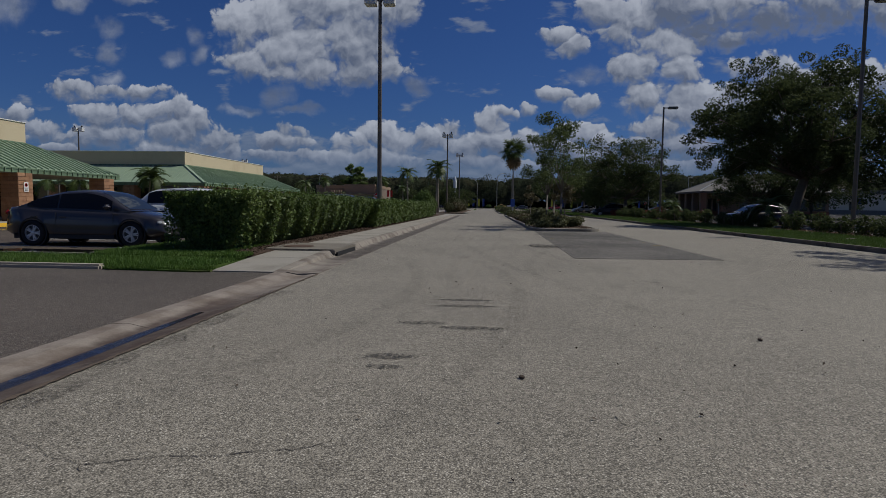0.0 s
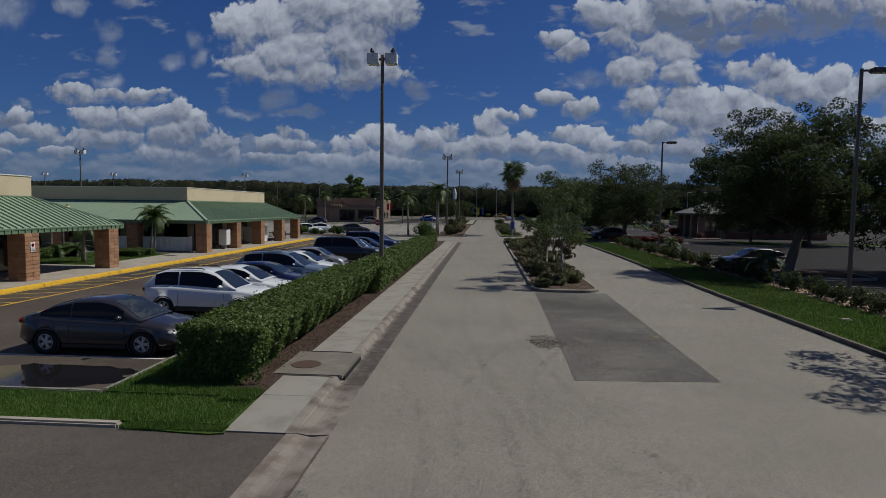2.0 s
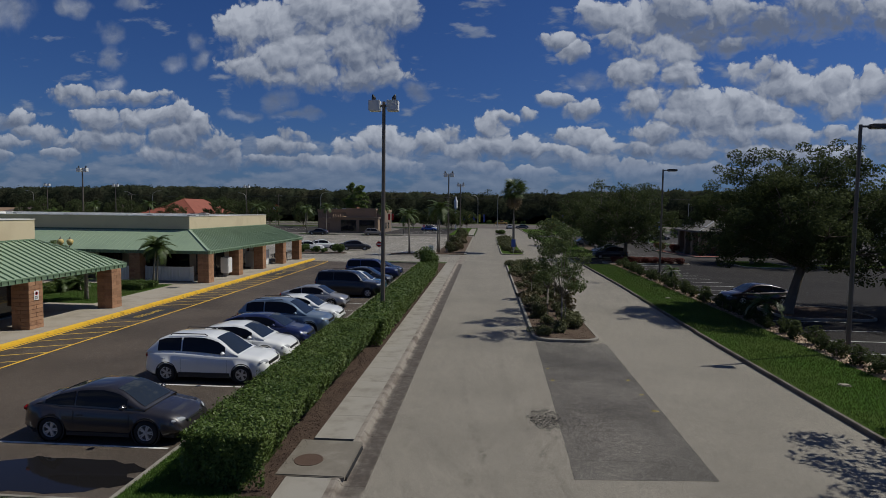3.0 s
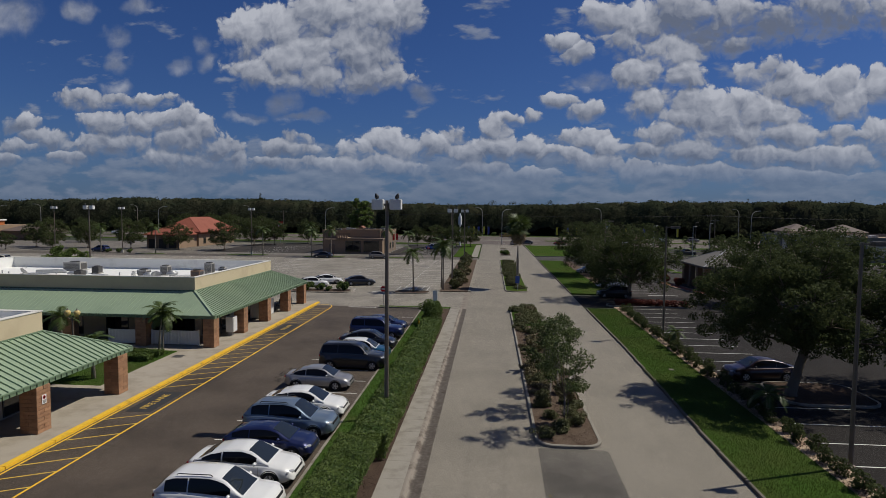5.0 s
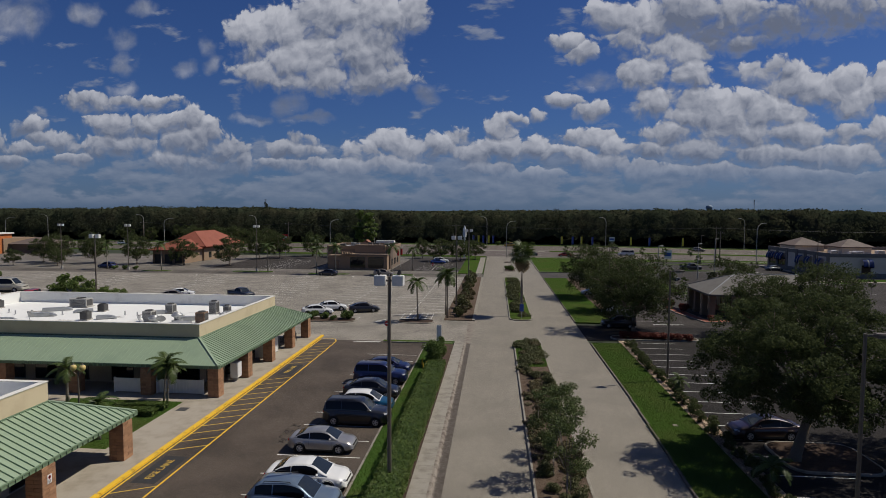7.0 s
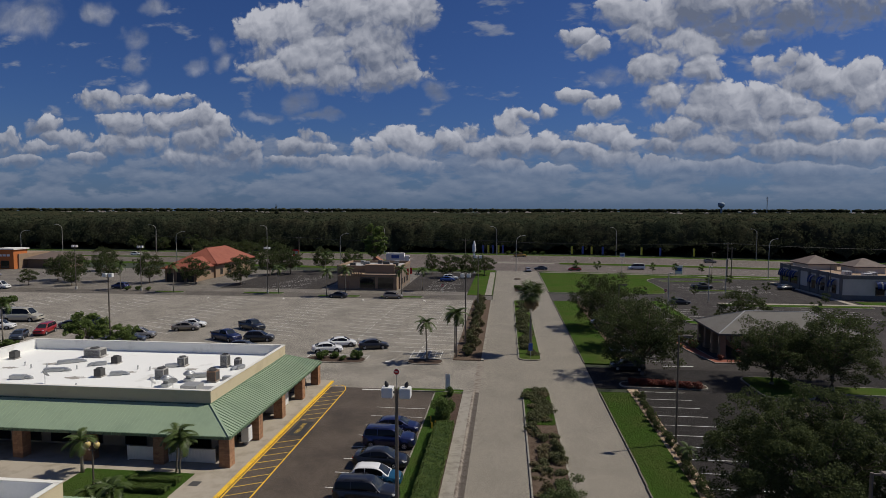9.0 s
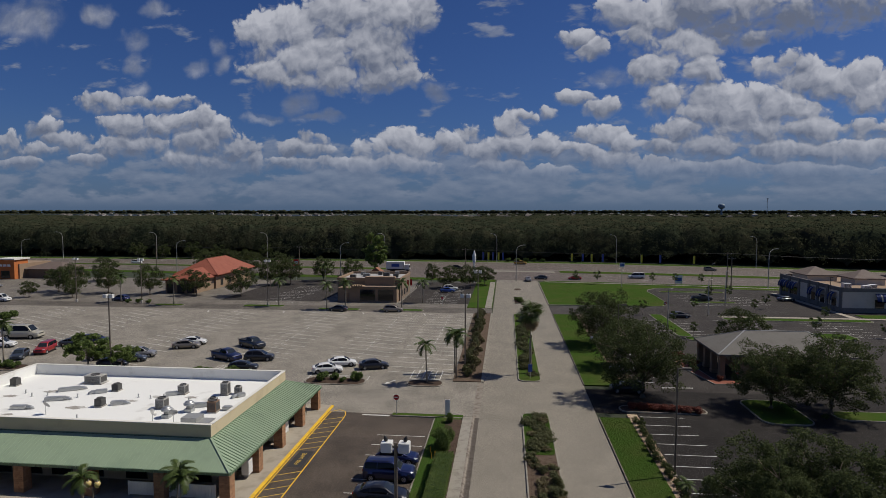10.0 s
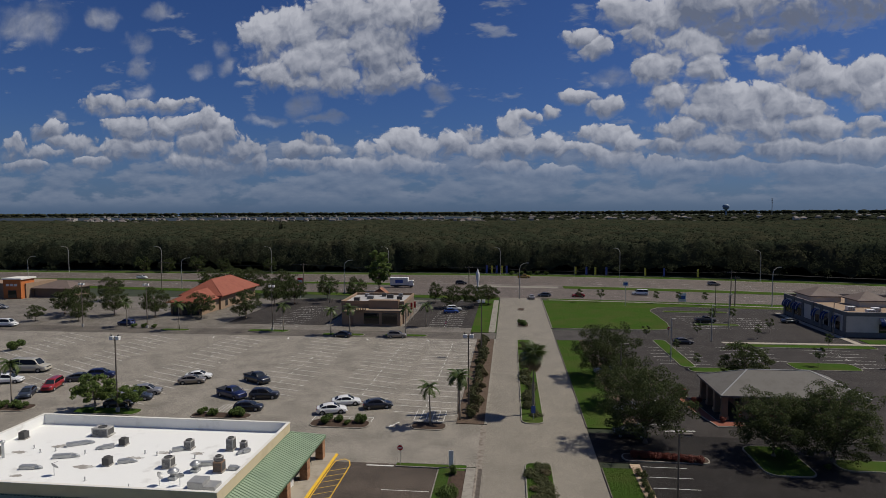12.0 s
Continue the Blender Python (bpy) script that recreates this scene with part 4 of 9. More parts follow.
slab("pavement", 79.6, 145.6, 81.2, 188.0, 0.10, "concrete_walk", "pale concrete footpath along the awning shop", category="pavement")
slab("lawn", 83.0, 146.0, 128.0, 150.5, 0.09, "lawn_soil", "narrow lawn before the awning shop", category="grass")
slab("hedge_bed", -7.3, 86.0, -3.2, 143.5, 0.12, "mulch_pale", "mulch bed of a shrub row", category="mulch")
slab("pavement", -4.9, 151.5, -3.2, 206, 0.125, "concrete", "pale concrete footpath", category="pavement")
lk = thing("kerb", "pale concrete kerb along the far side of the road", "kerb", kind="structure")
for i in range(18):
    part("kerb_section", box(-3.2, 86.0 + i * 3.2, -0.05, KERB_L - 0.004, 86.0 + (i + 1) * 3.2 - 0.012, 0.14, bevel=0.02), "concrete", lk)
slab("corner_walk", -3.65, 71.1, -2.81, 85.9, 0.006, "concrete_gutter", "worn concrete gutter crossing at the junction", category="pavement")

# shop walk
slab("shop_walk", -62, 12.5, -21.65, 36.6, 0.15, "concrete_walk", "pale concrete shop walk", category="pavement")
slab("shop_walk", -25.2, 36.6, -21.65, 73.6, 0.15, "concrete_walk", "pale concrete shop walk", category="pavement")
slab("shop_walk", -62, 46.3, -25.2, 73.6, 0.15, "concrete_walk", "pale concrete walk under the canopy", category="pavement")
slab("courtyard_lawn", -34.8, 36.6, -25.2, 46.3, 0.16, "lawn_soil", "small courtyard lawn between the shops", category="grass")
slab("courtyard_walk", -62, 36.6, -34.8, 46.3, 0.155, "concrete_walk", "pale concrete courtyard paving", category="pavement")
ky = thing("kerb", "yellow-painted kerb of the fire lane", "kerb", kind="structure")
for i in range(20):
    part("kerb_section", box(-21.78, 12.5 + i * 3.05, -0.05, -21.44, 12.5 + (i + 1) * 3.05 - 0.01, 0.153, bevel=0.02), "paint_yellow", ky)


def line(x0, y0, x1, y1, w=0.10, z=0.006, material="paint_white", name="stall_line", label="worn white painted stall line", group=""):
    """A painted line on the ground, with slightly ragged ends."""
    d = Vector((x1 - x0, y1 - y0)).normalized()
    s = Vector((-d.y, d.x)) * w / 2
    bm = bmesh.new()
    n = max(1, int(math.hypot(x1 - x0, y1 - y0) / 1.5))
    pts = [(Vector((x0, y0)) * (1 - i / n) + Vector((x1, y1)) * i / n) for i in range(n + 1)]
    l = [bm.verts.new((*(p + s * random.uniform(0.85, 1.1)), z)) for p in pts]
    r = [bm.verts.new((*(p - s * random.uniform(0.85, 1.1)), z)) for p in pts]
    for i in range(n):
        bm.faces.new((r[i], r[i + 1], l[i + 1], l[i]))
    return thing(name, label, "road marking", group, bm=bm, material=material, kind="structure")


for k in range(21):
    y = 15.3 + 2.74 * k
    if y < 66:
        line(-13.9, y, -8.45, y, group="stall lines of the front lot")
line(-17.1, 70.85, -13.7, 70.85, 0.3, name="stop_line", label="white stop line")
line(-21.28, 14.0, -21.28, 70.5, 0.12, material="paint_yellow", name="fire_lane_line", label="yellow painted line by the kerb")
line(-19.05, 14.0, -19.05, 69.0, 0.12, material="paint_yellow", name="fire_lane_line", label="yellow painted line of the fire lane")
pts = [(-19.05, 69.0), (-19.1, 70.6), (-19.5, 71.8), (-20.3, 72.3), (-21.2, 71.6), (-21.28, 70.5)]
for p, q in zip(pts, pts[1:]):
    line(*p, *q, 0.12, material="paint_yellow", name="fire_lane_line", label="yellow painted curve of the fire lane")
for k in range(37):
    y = 15.0 + 1.5 * k
    if not any(abs(y - f) < 2.2 for f in (34.4, 57.5)):
        line(-21.2, y - 0.35, -19.1, y + 0.75, 0.10, material="paint_yellow_worn", name="fire_lane_hatch", label="yellow diagonal stripe of the fire lane", group="fire lane stripes")
for y in (34.4, 57.5):
    thing("fire_lane_panel", "black painted panel under the fire lane words", "road marking", bm=prism([(-20.9, y - 1.9), (-19.4, y - 1.9), (-19.4, y + 1.9), (-20.9, y + 1.9)], -0.02, 0.005), material="paint_blackout", kind="structure")
    cu = bpy.data.curves.new("fire_lane_words", "FONT")
    cu.body, cu.size, cu.align_x, cu.align_y, cu.extrude = "FIRE LANE", 0.60, "CENTER", "CENTER", 0.002
    cu.materials.append(MATS["paint_yellow_worn"])
    ob = new("fire_lane_words", cu)
    ob.matrix_basis = pose(-20.15, y, 0.010, 0, 0, 90)
    tagged(ob, "yellow painted words on the fire lane", "road marking", kind="structure")
# east lot lines
for k in range(25):
    y = 28.85 + 2.8 * (k - 4)
    if y < 74.5:
        line(16.6, y, 21.75, y, group="stall lines of the east lot")
        if k < 20 and k not in (8, 9):
            line(50, y, 55, y, group="stall lines of the east lot")
for k in range(17):
    line(19.1, 88.6 + 2.8 * k, 24.4, 88.6 + 2.8 * k, group="stall lines by the bank")
line(22.3, 86.0, 26.6, 86.4, 0.3, name="stop_line", label="white stop line")


def stall_rows(name, label, rows, z=0.006):
    """Angled double rows of worn stall lines, one mesh: (x, y0, y1, lean, reach)."""
    bm = bmesh.new()

    def stroke(x0, y0, x1, y1, w=0.055):
        d = Vector((x1 - x0, y1 - y0)).normalized()
        s = Vector((-d.y, d.x)) * w
        bm.faces.new([bm.verts.new((*(Vector(p) + q), z)) for p, q in (((x0, y0), -s), ((x1, y1), -s), ((x1, y1), s), ((x0, y0), s))])

    for x, y0, y1, lean, reach in rows:
        n = int((y1 - y0) / 2.95)
        for i in range(n + 1):
            y = y0 + i * 2.95
            stroke(x, y, x - reach, y + lean * reach)
            stroke(x, y, x + reach, y - lean * reach)
            if i < n:
                stroke(x, y, x, y + 1.3)
    return thing(name, label, "road marking", bm=bm, material="paint_white", kind="stuff")


stall_rows("stall_lines", "worn white angled stall lines of the plaza lot", [(-24.5, 98, 140, 0.30, 5.2), (-41.5, 98, 140, 0.30, 5.2), (-64, 92, 140, 0.42, 5.2), (-86, 98, 140, 0.5, 5.2), (-108, 98, 140, 0.5, 5.2)])
stall_rows("stall_lines", "white angled stall lines by the shrub row", [(-12.8, 90, 141, 0.1, 5.0)])
stall_rows("stall_lines", "white stall lines of the restaurant lot", [(-62, 156, 190, 0.1, 5.0), (-17, 158, 196, 0.1, 4.5)])
stall_rows("stall_lines", "white stall lines of the far east lot", [(36, 124, 140, 0.02, 5.0), (52, 128, 140, 0.02, 5.0), (54, 162, 182, 0.02, 5.0), (66, 163, 180, 0.02, 4.5), (70, 124, 140, 0.02, 5)])
for x0, y0, x1, y1 in ((-13.8, 86.8, -9.3, 91.5), (-45.5, 85.6, -42.3, 91.0), (-29.0, 85.5, -20.0, 87.4)):
    for i in range(6):
        f = i / 5
        line(x0 + (x1 - x0) * f, y0, x0 + (x1 - x0) * f, y1, 0.1, name="hatch_line", label="white hatched no-parking stripe", group="hatched bay")
    for y in (y0, y1):
        line(x0, y, x1, y, 0.1, name="hatch_line", label="white hatched no-parking stripe", group="hatched bay")


def arrow(x, y, turn):
    bm = bmesh.new()
    for o in ([(-0.09, -1.3), (0.09, -1.3), (0.09, 0.3), (-0.09, 0.3)], [(-0.35, 0.3), (0.35, 0.3), (0.0, 1.2)]):
        bm.faces.new([bm.verts.new((a, b, 0)) for a, b in o])
    thing("road_arrow", "worn white painted direction arrow", "road marking", "painted arrows", bm=bm, material="paint_white", kind="structure", m=pose(x, y, 0.007, 0, 0, turn))


for x, y, a in ((-16.4, 84.8, 150), (-34, 141, 20), (-54, 141, 200), (-19, 141, 20), (-73, 140, 200)):
    arrow(x, y, a)

# ---- shops ----
EAVE, JOIN, OVER, PARAPET, DECK = 2.80, 4.38, 3.35, 5.62, 4.35


def long_box(name, p, q, w, h, material):
    """Bar of unit length along x, to be stretched between two points."""
    return link_mesh(name, box(0, -w / 2, 0, 1, w / 2, h), material)


def between(p, q):
    """The pose that lays a unit bar from p to q, its top kept up."""
    p, q = Vector(p), Vector(q)
    d = q - p
    x = d.normalized()
    y = Vector((0, 0, 1)).cross(x).normalized()
    z = x.cross(y)
    m = Matrix((x, y, z)).transposed().to_4x4()
    return Matrix.Translation(p) @ m @ Matrix.Diagonal((d.length, 1, 1, 1))


SEAM = long_box("seam", None, None, 0.05, 0.075, "green_metal")
RIB = link_mesh("eave_rib", box(-0.03, -0.02, -0.20, 0.03, 0.02, 0.0), "green_trim")


LOW_SEAM = long_box("seam", None, None, 0.03, 0.014, "green_metal")


def canopy_side(ob, inner0, inner1, outer0, outer1, n_out, seam=None):
    """One sloping side of a metal canopy: panel, standing seams, eave trim and soffit."""
    a, b, c, d = (Vector(v) for v in (inner0, inner1, outer0, outer1))
    bm = bmesh.new()
    t = Vector((0, 0, 0.05))
    top = [bm.verts.new(v) for v in (c, d, b, a)]
    low = [bm.verts.new(v - t) for v in (c, d, b, a)]
    bm.faces.new(top)
    bm.faces.new(low[::-1])
    for i in range(4):
        bm.faces.new((top[i], low[i], low[(i + 1) % 4], top[(i + 1) % 4]))
    bmesh.ops.recalc_face_normals(bm, faces=bm.faces[:])
    panel = part("roof_panel", bm, "green_metal", ob, "pale green metal roof panel")
    along = (d - c)
    width = along.length
    u = along / width
    s0, s1 = (a - c).dot(u), (b - c).dot(u)
    n = int(width / 0.42)
    for i in range(1, n):
        s = width * i / n
        f = 1.0
        if s < s0:
            f = s / s0
        elif s > s1:
            f = (width - s) / (width - s1)
        base = c + u * s
        up = (a - c) - u * s0
        if f > 0.06:
            part("seam", seam or SEAM, "", panel, m=between(base, base + up * f))
        ang = math.atan2(n_out[1], n_out[0])
        part("eave_rib", RIB, "", panel, m=Matrix.Translation(base + Vector((*n_out, 0)) * 0.09 + Vector((0, 0, -0.03))) @ Matrix.Rotation(ang, 4, "Z"))
    no = Vector((*n_out, 0))
    bm = bmesh.new()
    for o0, o1, z0, z1 in ((0.0, 0.06, -0.26, -0.02), (0.06, 0.09, -0.08, -0.005)):
        q = [c + no * o0, d + no * o0, d + no * o1, c + no * o1]
        lo, hi = [bm.verts.new(v + Vector((0, 0, z0))) for v in q], [bm.verts.new(v + Vector((0, 0, z1))) for v in q]
        bm.faces.new(hi)
        bm.faces.new(lo[::-1])
        for i in range(4):
            bm.faces.new((lo[i], lo[(i + 1) % 4], hi[(i + 1) % 4], hi[i]))
    bmesh.ops.recalc_face_normals(bm, faces=bm.faces[:])
    part("eave_trim", bm, "green_trim", panel, "darker green metal eave trim")


def shop_block(label, x0, y0, x1, y1, sides):
    """A flat-roofed shop: walls, parapet, deck and a sloping canopy on the given sides."""
    ob = thing("shop_building", label, "building")
    wall = part("wall", box(x0, y0, 0.15, x1, y1, DECK - 0.1), "wall_light", ob, "cream shop wall under the canopy")
    w = 0.28
    for nm, q in (("parapet", (x0, y0, x1, y0 + w)), ("parapet", (x0, y1 - w, x1, y1)), ("parapet", (x0, y0 + w, x0 + w, y1 - w)), ("parapet", (x1 - w, y0 + w, x1, y1 - w))):
        pr = part(nm, box(q[0], q[1], DECK - 0.1, q[2], q[3], PARAPET - 0.06), "stucco", ob, "tan stucco parapet wall")
        part("coping", box(q[0] - 0.04, q[1] - 0.04, PARAPET - 0.06, q[2] + 0.04, q[3] + 0.04, PARAPET, bevel=0.012), "coping", pr, "pale metal coping")
    iw = 0.012
    for q in ((x0 + w, y1 - w - iw, x1 - w, y1 - w), (x0 + w, y0 + w, x0 + w + iw, y1 - w), (x1 - w - iw, y0 + w, x1 - w, y1 - w), (x0 + w, y0 + w, x1 - w, y0 + w + iw)):
        part("flashing", box(q[0], q[1], DECK, q[2], q[3], PARAPET - 0.065), "roof_white", ob, "white membrane up the parapet")
    part("roof_deck", box(x0 + w, y0 + w, DECK - 0.1, x1 - w, y1 - w, DECK), "roof_white", ob, "white membrane roof with faint stains")
    o = OVER
    E, S, N = "E" in sides, "S" in sides, "N" in sides
    ys, yn = (y0 - o if S else y0), (y1 + o if N else y1)
    canopy = part("canopy", box(x0, ys + 0.1, EAVE - 0.28, x1 + o - 0.1, yn - 0.1, EAVE - 0.22), "soffit", ob, "canopy ceiling in a tone darkened for shade")
    if E:
        canopy_side(ob, (x1, y0, JOIN), (x1, y1, JOIN), (x1 + o, ys, EAVE), (x1 + o, yn, EAVE), (1, 0))
    if S:
        canopy_side(ob, (x1, y0, JOIN), (x0, y0, JOIN), (x1 + o, ys, EAVE), (x0, ys, EAVE), (0, -1), LOW_SEAM)
    if N:
        canopy_side(ob, (x0, y1, JOIN), (x1, y1, JOIN), (x0, yn, EAVE), (x1 + o, yn, EAVE), (0, 1))
    for a, b in (((x1, y0, JOIN), (x1 + o, ys, EAVE)), ((x1, y1, JOIN), (x1 + o, yn, EAVE))):
        part("hip_cap", link_mesh("hip_cap", box(0, -0.11, 0.0, 1, 0.11, 0.065), "green_metal"), "", ob, m=between(a, b))
    part("head_flashing", box(x1, y0 - 0.05, JOIN - 0.02, x1 + 0.06, y1 + 0.05, JOIN + 0.08), "green_trim", ob)
    if S:
        bm = bmesh.new()
        for k in range(int((x1 - x0) / 0.42)):
            box(x0 + 0.1 + k * 0.42, y0 - 0.075, JOIN - 0.035, x0 + 0.38 + k * 0.42, y0 - 0.06, JOIN + 0.03, bm)
        tagged(part("vent_slot", bm, "trim_black", ob, "dark vent slots along the top of the canopy"), kind="stuff")
        part("head_flashing", box(x0, y0 - 0.06, JOIN - 0.02, x1, y0, JOIN + 0.08), "green_trim", ob)
    return ob


shop_a = shop_block("tan stucco shop with a pale green metal canopy", -62, 16.0, -26.3, 33.2, "ESN")
shop_b = shop_block("tan stucco shop with a white roof and green metal canopy", -58.9, 51.1, -26.2, 69.4, "ESN")

BLOCK = link_mesh("block", box(-0.475, -0.235, 0, 0.475, 0.235, 0.188, bevel=0.012), "block")
SMALL_BLOCK = link_mesh("block", box(-0.235, -0.235, 0, 0.235, 0.235, 0.188, bevel=0.012), "block")


def block_column(x, y):
    ob = thing("column", "square column of rough reddish-brown split-face blocks", "column", "canopy columns", m=pose(x, y, 0.15))
    part("core", box(-0.455, -0.455, 0, 0.455, 0.455, EAVE - 0.42), "mortar", ob)
    for c in range(12):
        z = 0.004 + c * 0.2
        if c % 2:
            for s in (-1, 1):
                part("block", BLOCK, "", ob, m=pose(0, s * 0.241, z))
        else:
            for s in (-1, 1):
                part("block", BLOCK, "", ob, m=pose(s * 0.241, 0, z, 0, 0, 90))
    return ob


for y in (15.9, 22.3, 28.8, 35.4):
    block_column(-23.3, y)
for y in (48.1, 54.1, 60.0, 66.2, 71.9):
    block_column(-23.3, y)
for x in (-29.2, -35.8, -42.3, -48.8, -55.2):
    block_column(x, 48.1)
for x in (-30.0, -36.5, -43.0):
    block_column(x, 35.4)


def shop_window(shop, x0, y0, x1, y1, z0, z1, axis):
    """A dark shop window or glazed door set proud in a wall; axis: the wall's normal."""
    d = 0.05
    if axis == "y":
        fr = part("window", box(x0 - 0.06, y0 - d, z0 - 0.06, x1 + 0.06, y0 + 0.02, z1 + 0.06), "metal_dark", shop, "dark metal shop window")
        part("pane", box(x0, y0 - d - 0.012, z0, x1, y0 - d, z1), "glass_shop", fr)
    else:
        fr = part("window", box(x0 - 0.02, y0 - 0.06, z0 - 0.06, x0 + d, y1 + 0.06, z1 + 0.06), "metal_dark", shop, "dark metal shop window")
        part("pane", box(x0 + d, y0, z0, x0 + d + 0.012, y1, z1), "glass_shop", fr)


for x in (-28.3, -31.4, -34.5, -38.8, -41.9, -45.0, -48.1, -52.0):
    shop_window(shop_b, x, 51.1, x + 2.0, 51.1, 0.35, 2.35, "y")
for y in (52.3, 56.0, 59.2, 62.2, 65.6):
    shop_window(shop_b, -26.2, y, -26.2, y + 1.9, 0.3, 2.3, "x")
for y in (17.5, 20.8, 24.0, 27.2, 30.2):
    shop_window(shop_a, -26.3, y, -26.3, y + 2.2, 0.3, 2.35, "x")


def screen_panel(x0, y0, x1, y1, h=1.25, label="white vinyl fence panel under the canopy"):
    ob = thing("fence_panel", label, "fence", "white fence panels")
    n = max(1, round(math.hypot(x1 - x0, y1 - y0) / 0.3))
    for i in range(n):
        a, b = i / n, (i + 1) / n - 0.004
        p, q = (x0 + (x1 - x0) * a, y0 + (y1 - y0) * a), (x0 + (x1 - x0) * b, y0 + (y1 - y0) * b)
        part("board", box(min(p[0], q[0]) - (0.02 if x0 == x1 else 0), min(p[1], q[1]) - (0.02 if y0 == y1 else 0), 0.22, max(p[0], q[0]) + (0.02 if x0 == x1 else 0), max(p[1], q[1]) + (0.02 if y0 == y1 else 0), h + 0.1), "vinyl", ob)
    for x, y in ((x0, y0), (x1, y1)):
        part("post", box(x - 0.06, y - 0.06, 0.15, x + 0.06, y + 0.06, h + 0.2, bevel=0.01), "vinyl", ob)
    part("rail", box(min(x0, x1) - 0.03, min(y0, y1) - 0.03, h + 0.08, max(x0, x1) + 0.03, max(y0, y1) + 0.03, h + 0.14), "vinyl", ob)


screen_panel(-28.6, 48.3, -24.5, 48.3)
screen_panel(-32.4, 48.3, -29.8, 48.3)
screen_panel(-24.6, 49.6, -24.6, 51.0, 2.1, "tall white vinyl screen by the shop corner")
screen_panel(-25.2, 61.0, -23.9, 61.0, 1.7, "white vinyl screen across the walk")
screen_panel(-24.0, 61.2, -24.0, 64.2, 1.7, "white vinyl screen along the walk")
screen_panel(-24.4, 55.2, -24.4, 56.2, 2.0, "white vinyl screen by a column")

ice = thing("ice_cabinet", "white metal cabinet standing on the shop walk", "cabinet", m=pose(-23.6, 52.7, 0.15))
part("body", box(-0.35, -0.45, 0.35, 0.35, 0.45, 1.75, bevel=0.03), "vinyl", ice)
part("door", box(0.352, -0.38, 0.42, 0.37, 0.38, 1.68, bevel=0.008), "lamp_white", ice)
part("stand", box(-0.25, -0.12, 0.0, 0.1, 0.12, 0.35), "metal_grey", ice)


def cafe_chair(x, y, a):
    ob = thing("chair", "black metal cafe chair on the shop walk", "chair", "cafe chairs", m=pose(x, y, 0.15, 0, 0, a))
    part("seat", box(-0.21, -0.21, 0.43, 0.21, 0.21, 0.47, bevel=0.012), "trim_black", ob)
    bm = bmesh.new()
    for i in range(5):
        box(-0.2 + i * 0.09, 0.19, 0.5, -0.16 + i * 0.09, 0.21, 0.9, bm)
    box(-0.22, 0.185, 0.86, 0.22, 0.215, 0.92, bm)
    part("backrest", bm, "trim_black", ob)
    for sx in (-1, 1):
        for sy in (-1, 1):
            part("leg", tube([(0.18 * sx, 0.18 * sy, 0.44), (0.22 * sx, 0.22 * sy, 0)], 0.014, 6), "trim_black", ob)


for x, y, a in ((-24.5, 66.9, 20), (-23.9, 67.8, 200), (-24.7, 68.7, 90), (-24.0, 69.6, 250), (-24.3, 70.6, 30), (-24.6, 53.4, 100)):
    cafe_chair(x, y, a)
for x, y in ((-24.2, 68.2), (-24.5, 70.0)):
    ob = thing("cafe_table", "small round black cafe table on the shop walk", "table", "cafe tables", m=pose(x, y, 0.15))
    part("tabletop", lathe([(0.38, 0.70), (0.40, 0.72), (0.40, 0.74)], 20), "trim_black", ob)
    part("stem", lathe([(0.2, 0.0), (0.2, 0.03), (0.03, 0.06), (0.03, 0.70)], 12), "trim_black", ob)

# roof plant
def louvred_unit(name, x, y, sx, sy, h, material, label, z=DECK, fan=True):
    ob = thing(name, label, "air conditioner", "rooftop units", m=pose(x, y, z))
    part("base", box(-sx * 0.58, -sy * 0.58, 0, sx * 0.58, sy * 0.58, 0.12), "roof_dirt", ob, "weathered kerb under the unit")
    body = part("body", box(-sx / 2, -sy / 2, 0.12, sx / 2, sy / 2, 0.12 + h, bevel=0.02), material, ob)
    n = max(4, int(h / 0.11))
    for i in range(n):
        zz = 0.2 + (h - 0.2) * i / n
        part("louvre", box(-sx * 0.42, -sy / 2 - 0.012, zz, sx * 0.42, -sy / 2 - 0.002, zz + 0.045), "metal_dark", body)
    part("side_grille", box(sx / 2 + 0.002, -sy * 0.42, 0.22, sx / 2 + 0.012, sy * 0.42, h), "metal_dark", body)
    if fan:
        f = min(sx, sy) * 0.42
        part("fan_guard", lathe([(f, 0.12 + h), (f, 0.20 + h), (f * 0.86, 0.20 + h), (f * 0.84, 0.14 + h)], 20), "metal_dark", body)
    return ob


louvred_unit("package_unit", -48.5, 66.2, 2.1, 1.2, 0.9, "metal_box", "large grey package air conditioner on the roof")
for x, y, w, h, mt in ((-44.0, 63.6, 1.0, 0.85, "metal_dark"), (-35.8, 63.3, 1.1, 1.15, "metal_box"), (-30.9, 63.5, 1.05, 1.6, "metal_box"), (-29.6, 63.9, 0.85, 0.95, "metal_box"),
                     (-35.4, 58.5, 1.25, 1.2, "metal_box"), (-29.5, 58.0, 1.2, 1.3, "rust_box"), (-42.2, 58.3, 1.0, 0.95, "metal_dark"), (-57.2, 64.2, 1.0, 0.95, "metal_dark"), (-30.6, 60.0, 1.0, 0.8, "metal_box"), (-56.2, 59.3, 1.1, 1.1, "metal_dark")):
    louvred_unit("condenser_unit", x, y, w * 0.78, w * 0.78, h * 0.8, mt, "weathered condenser unit on the white roof")


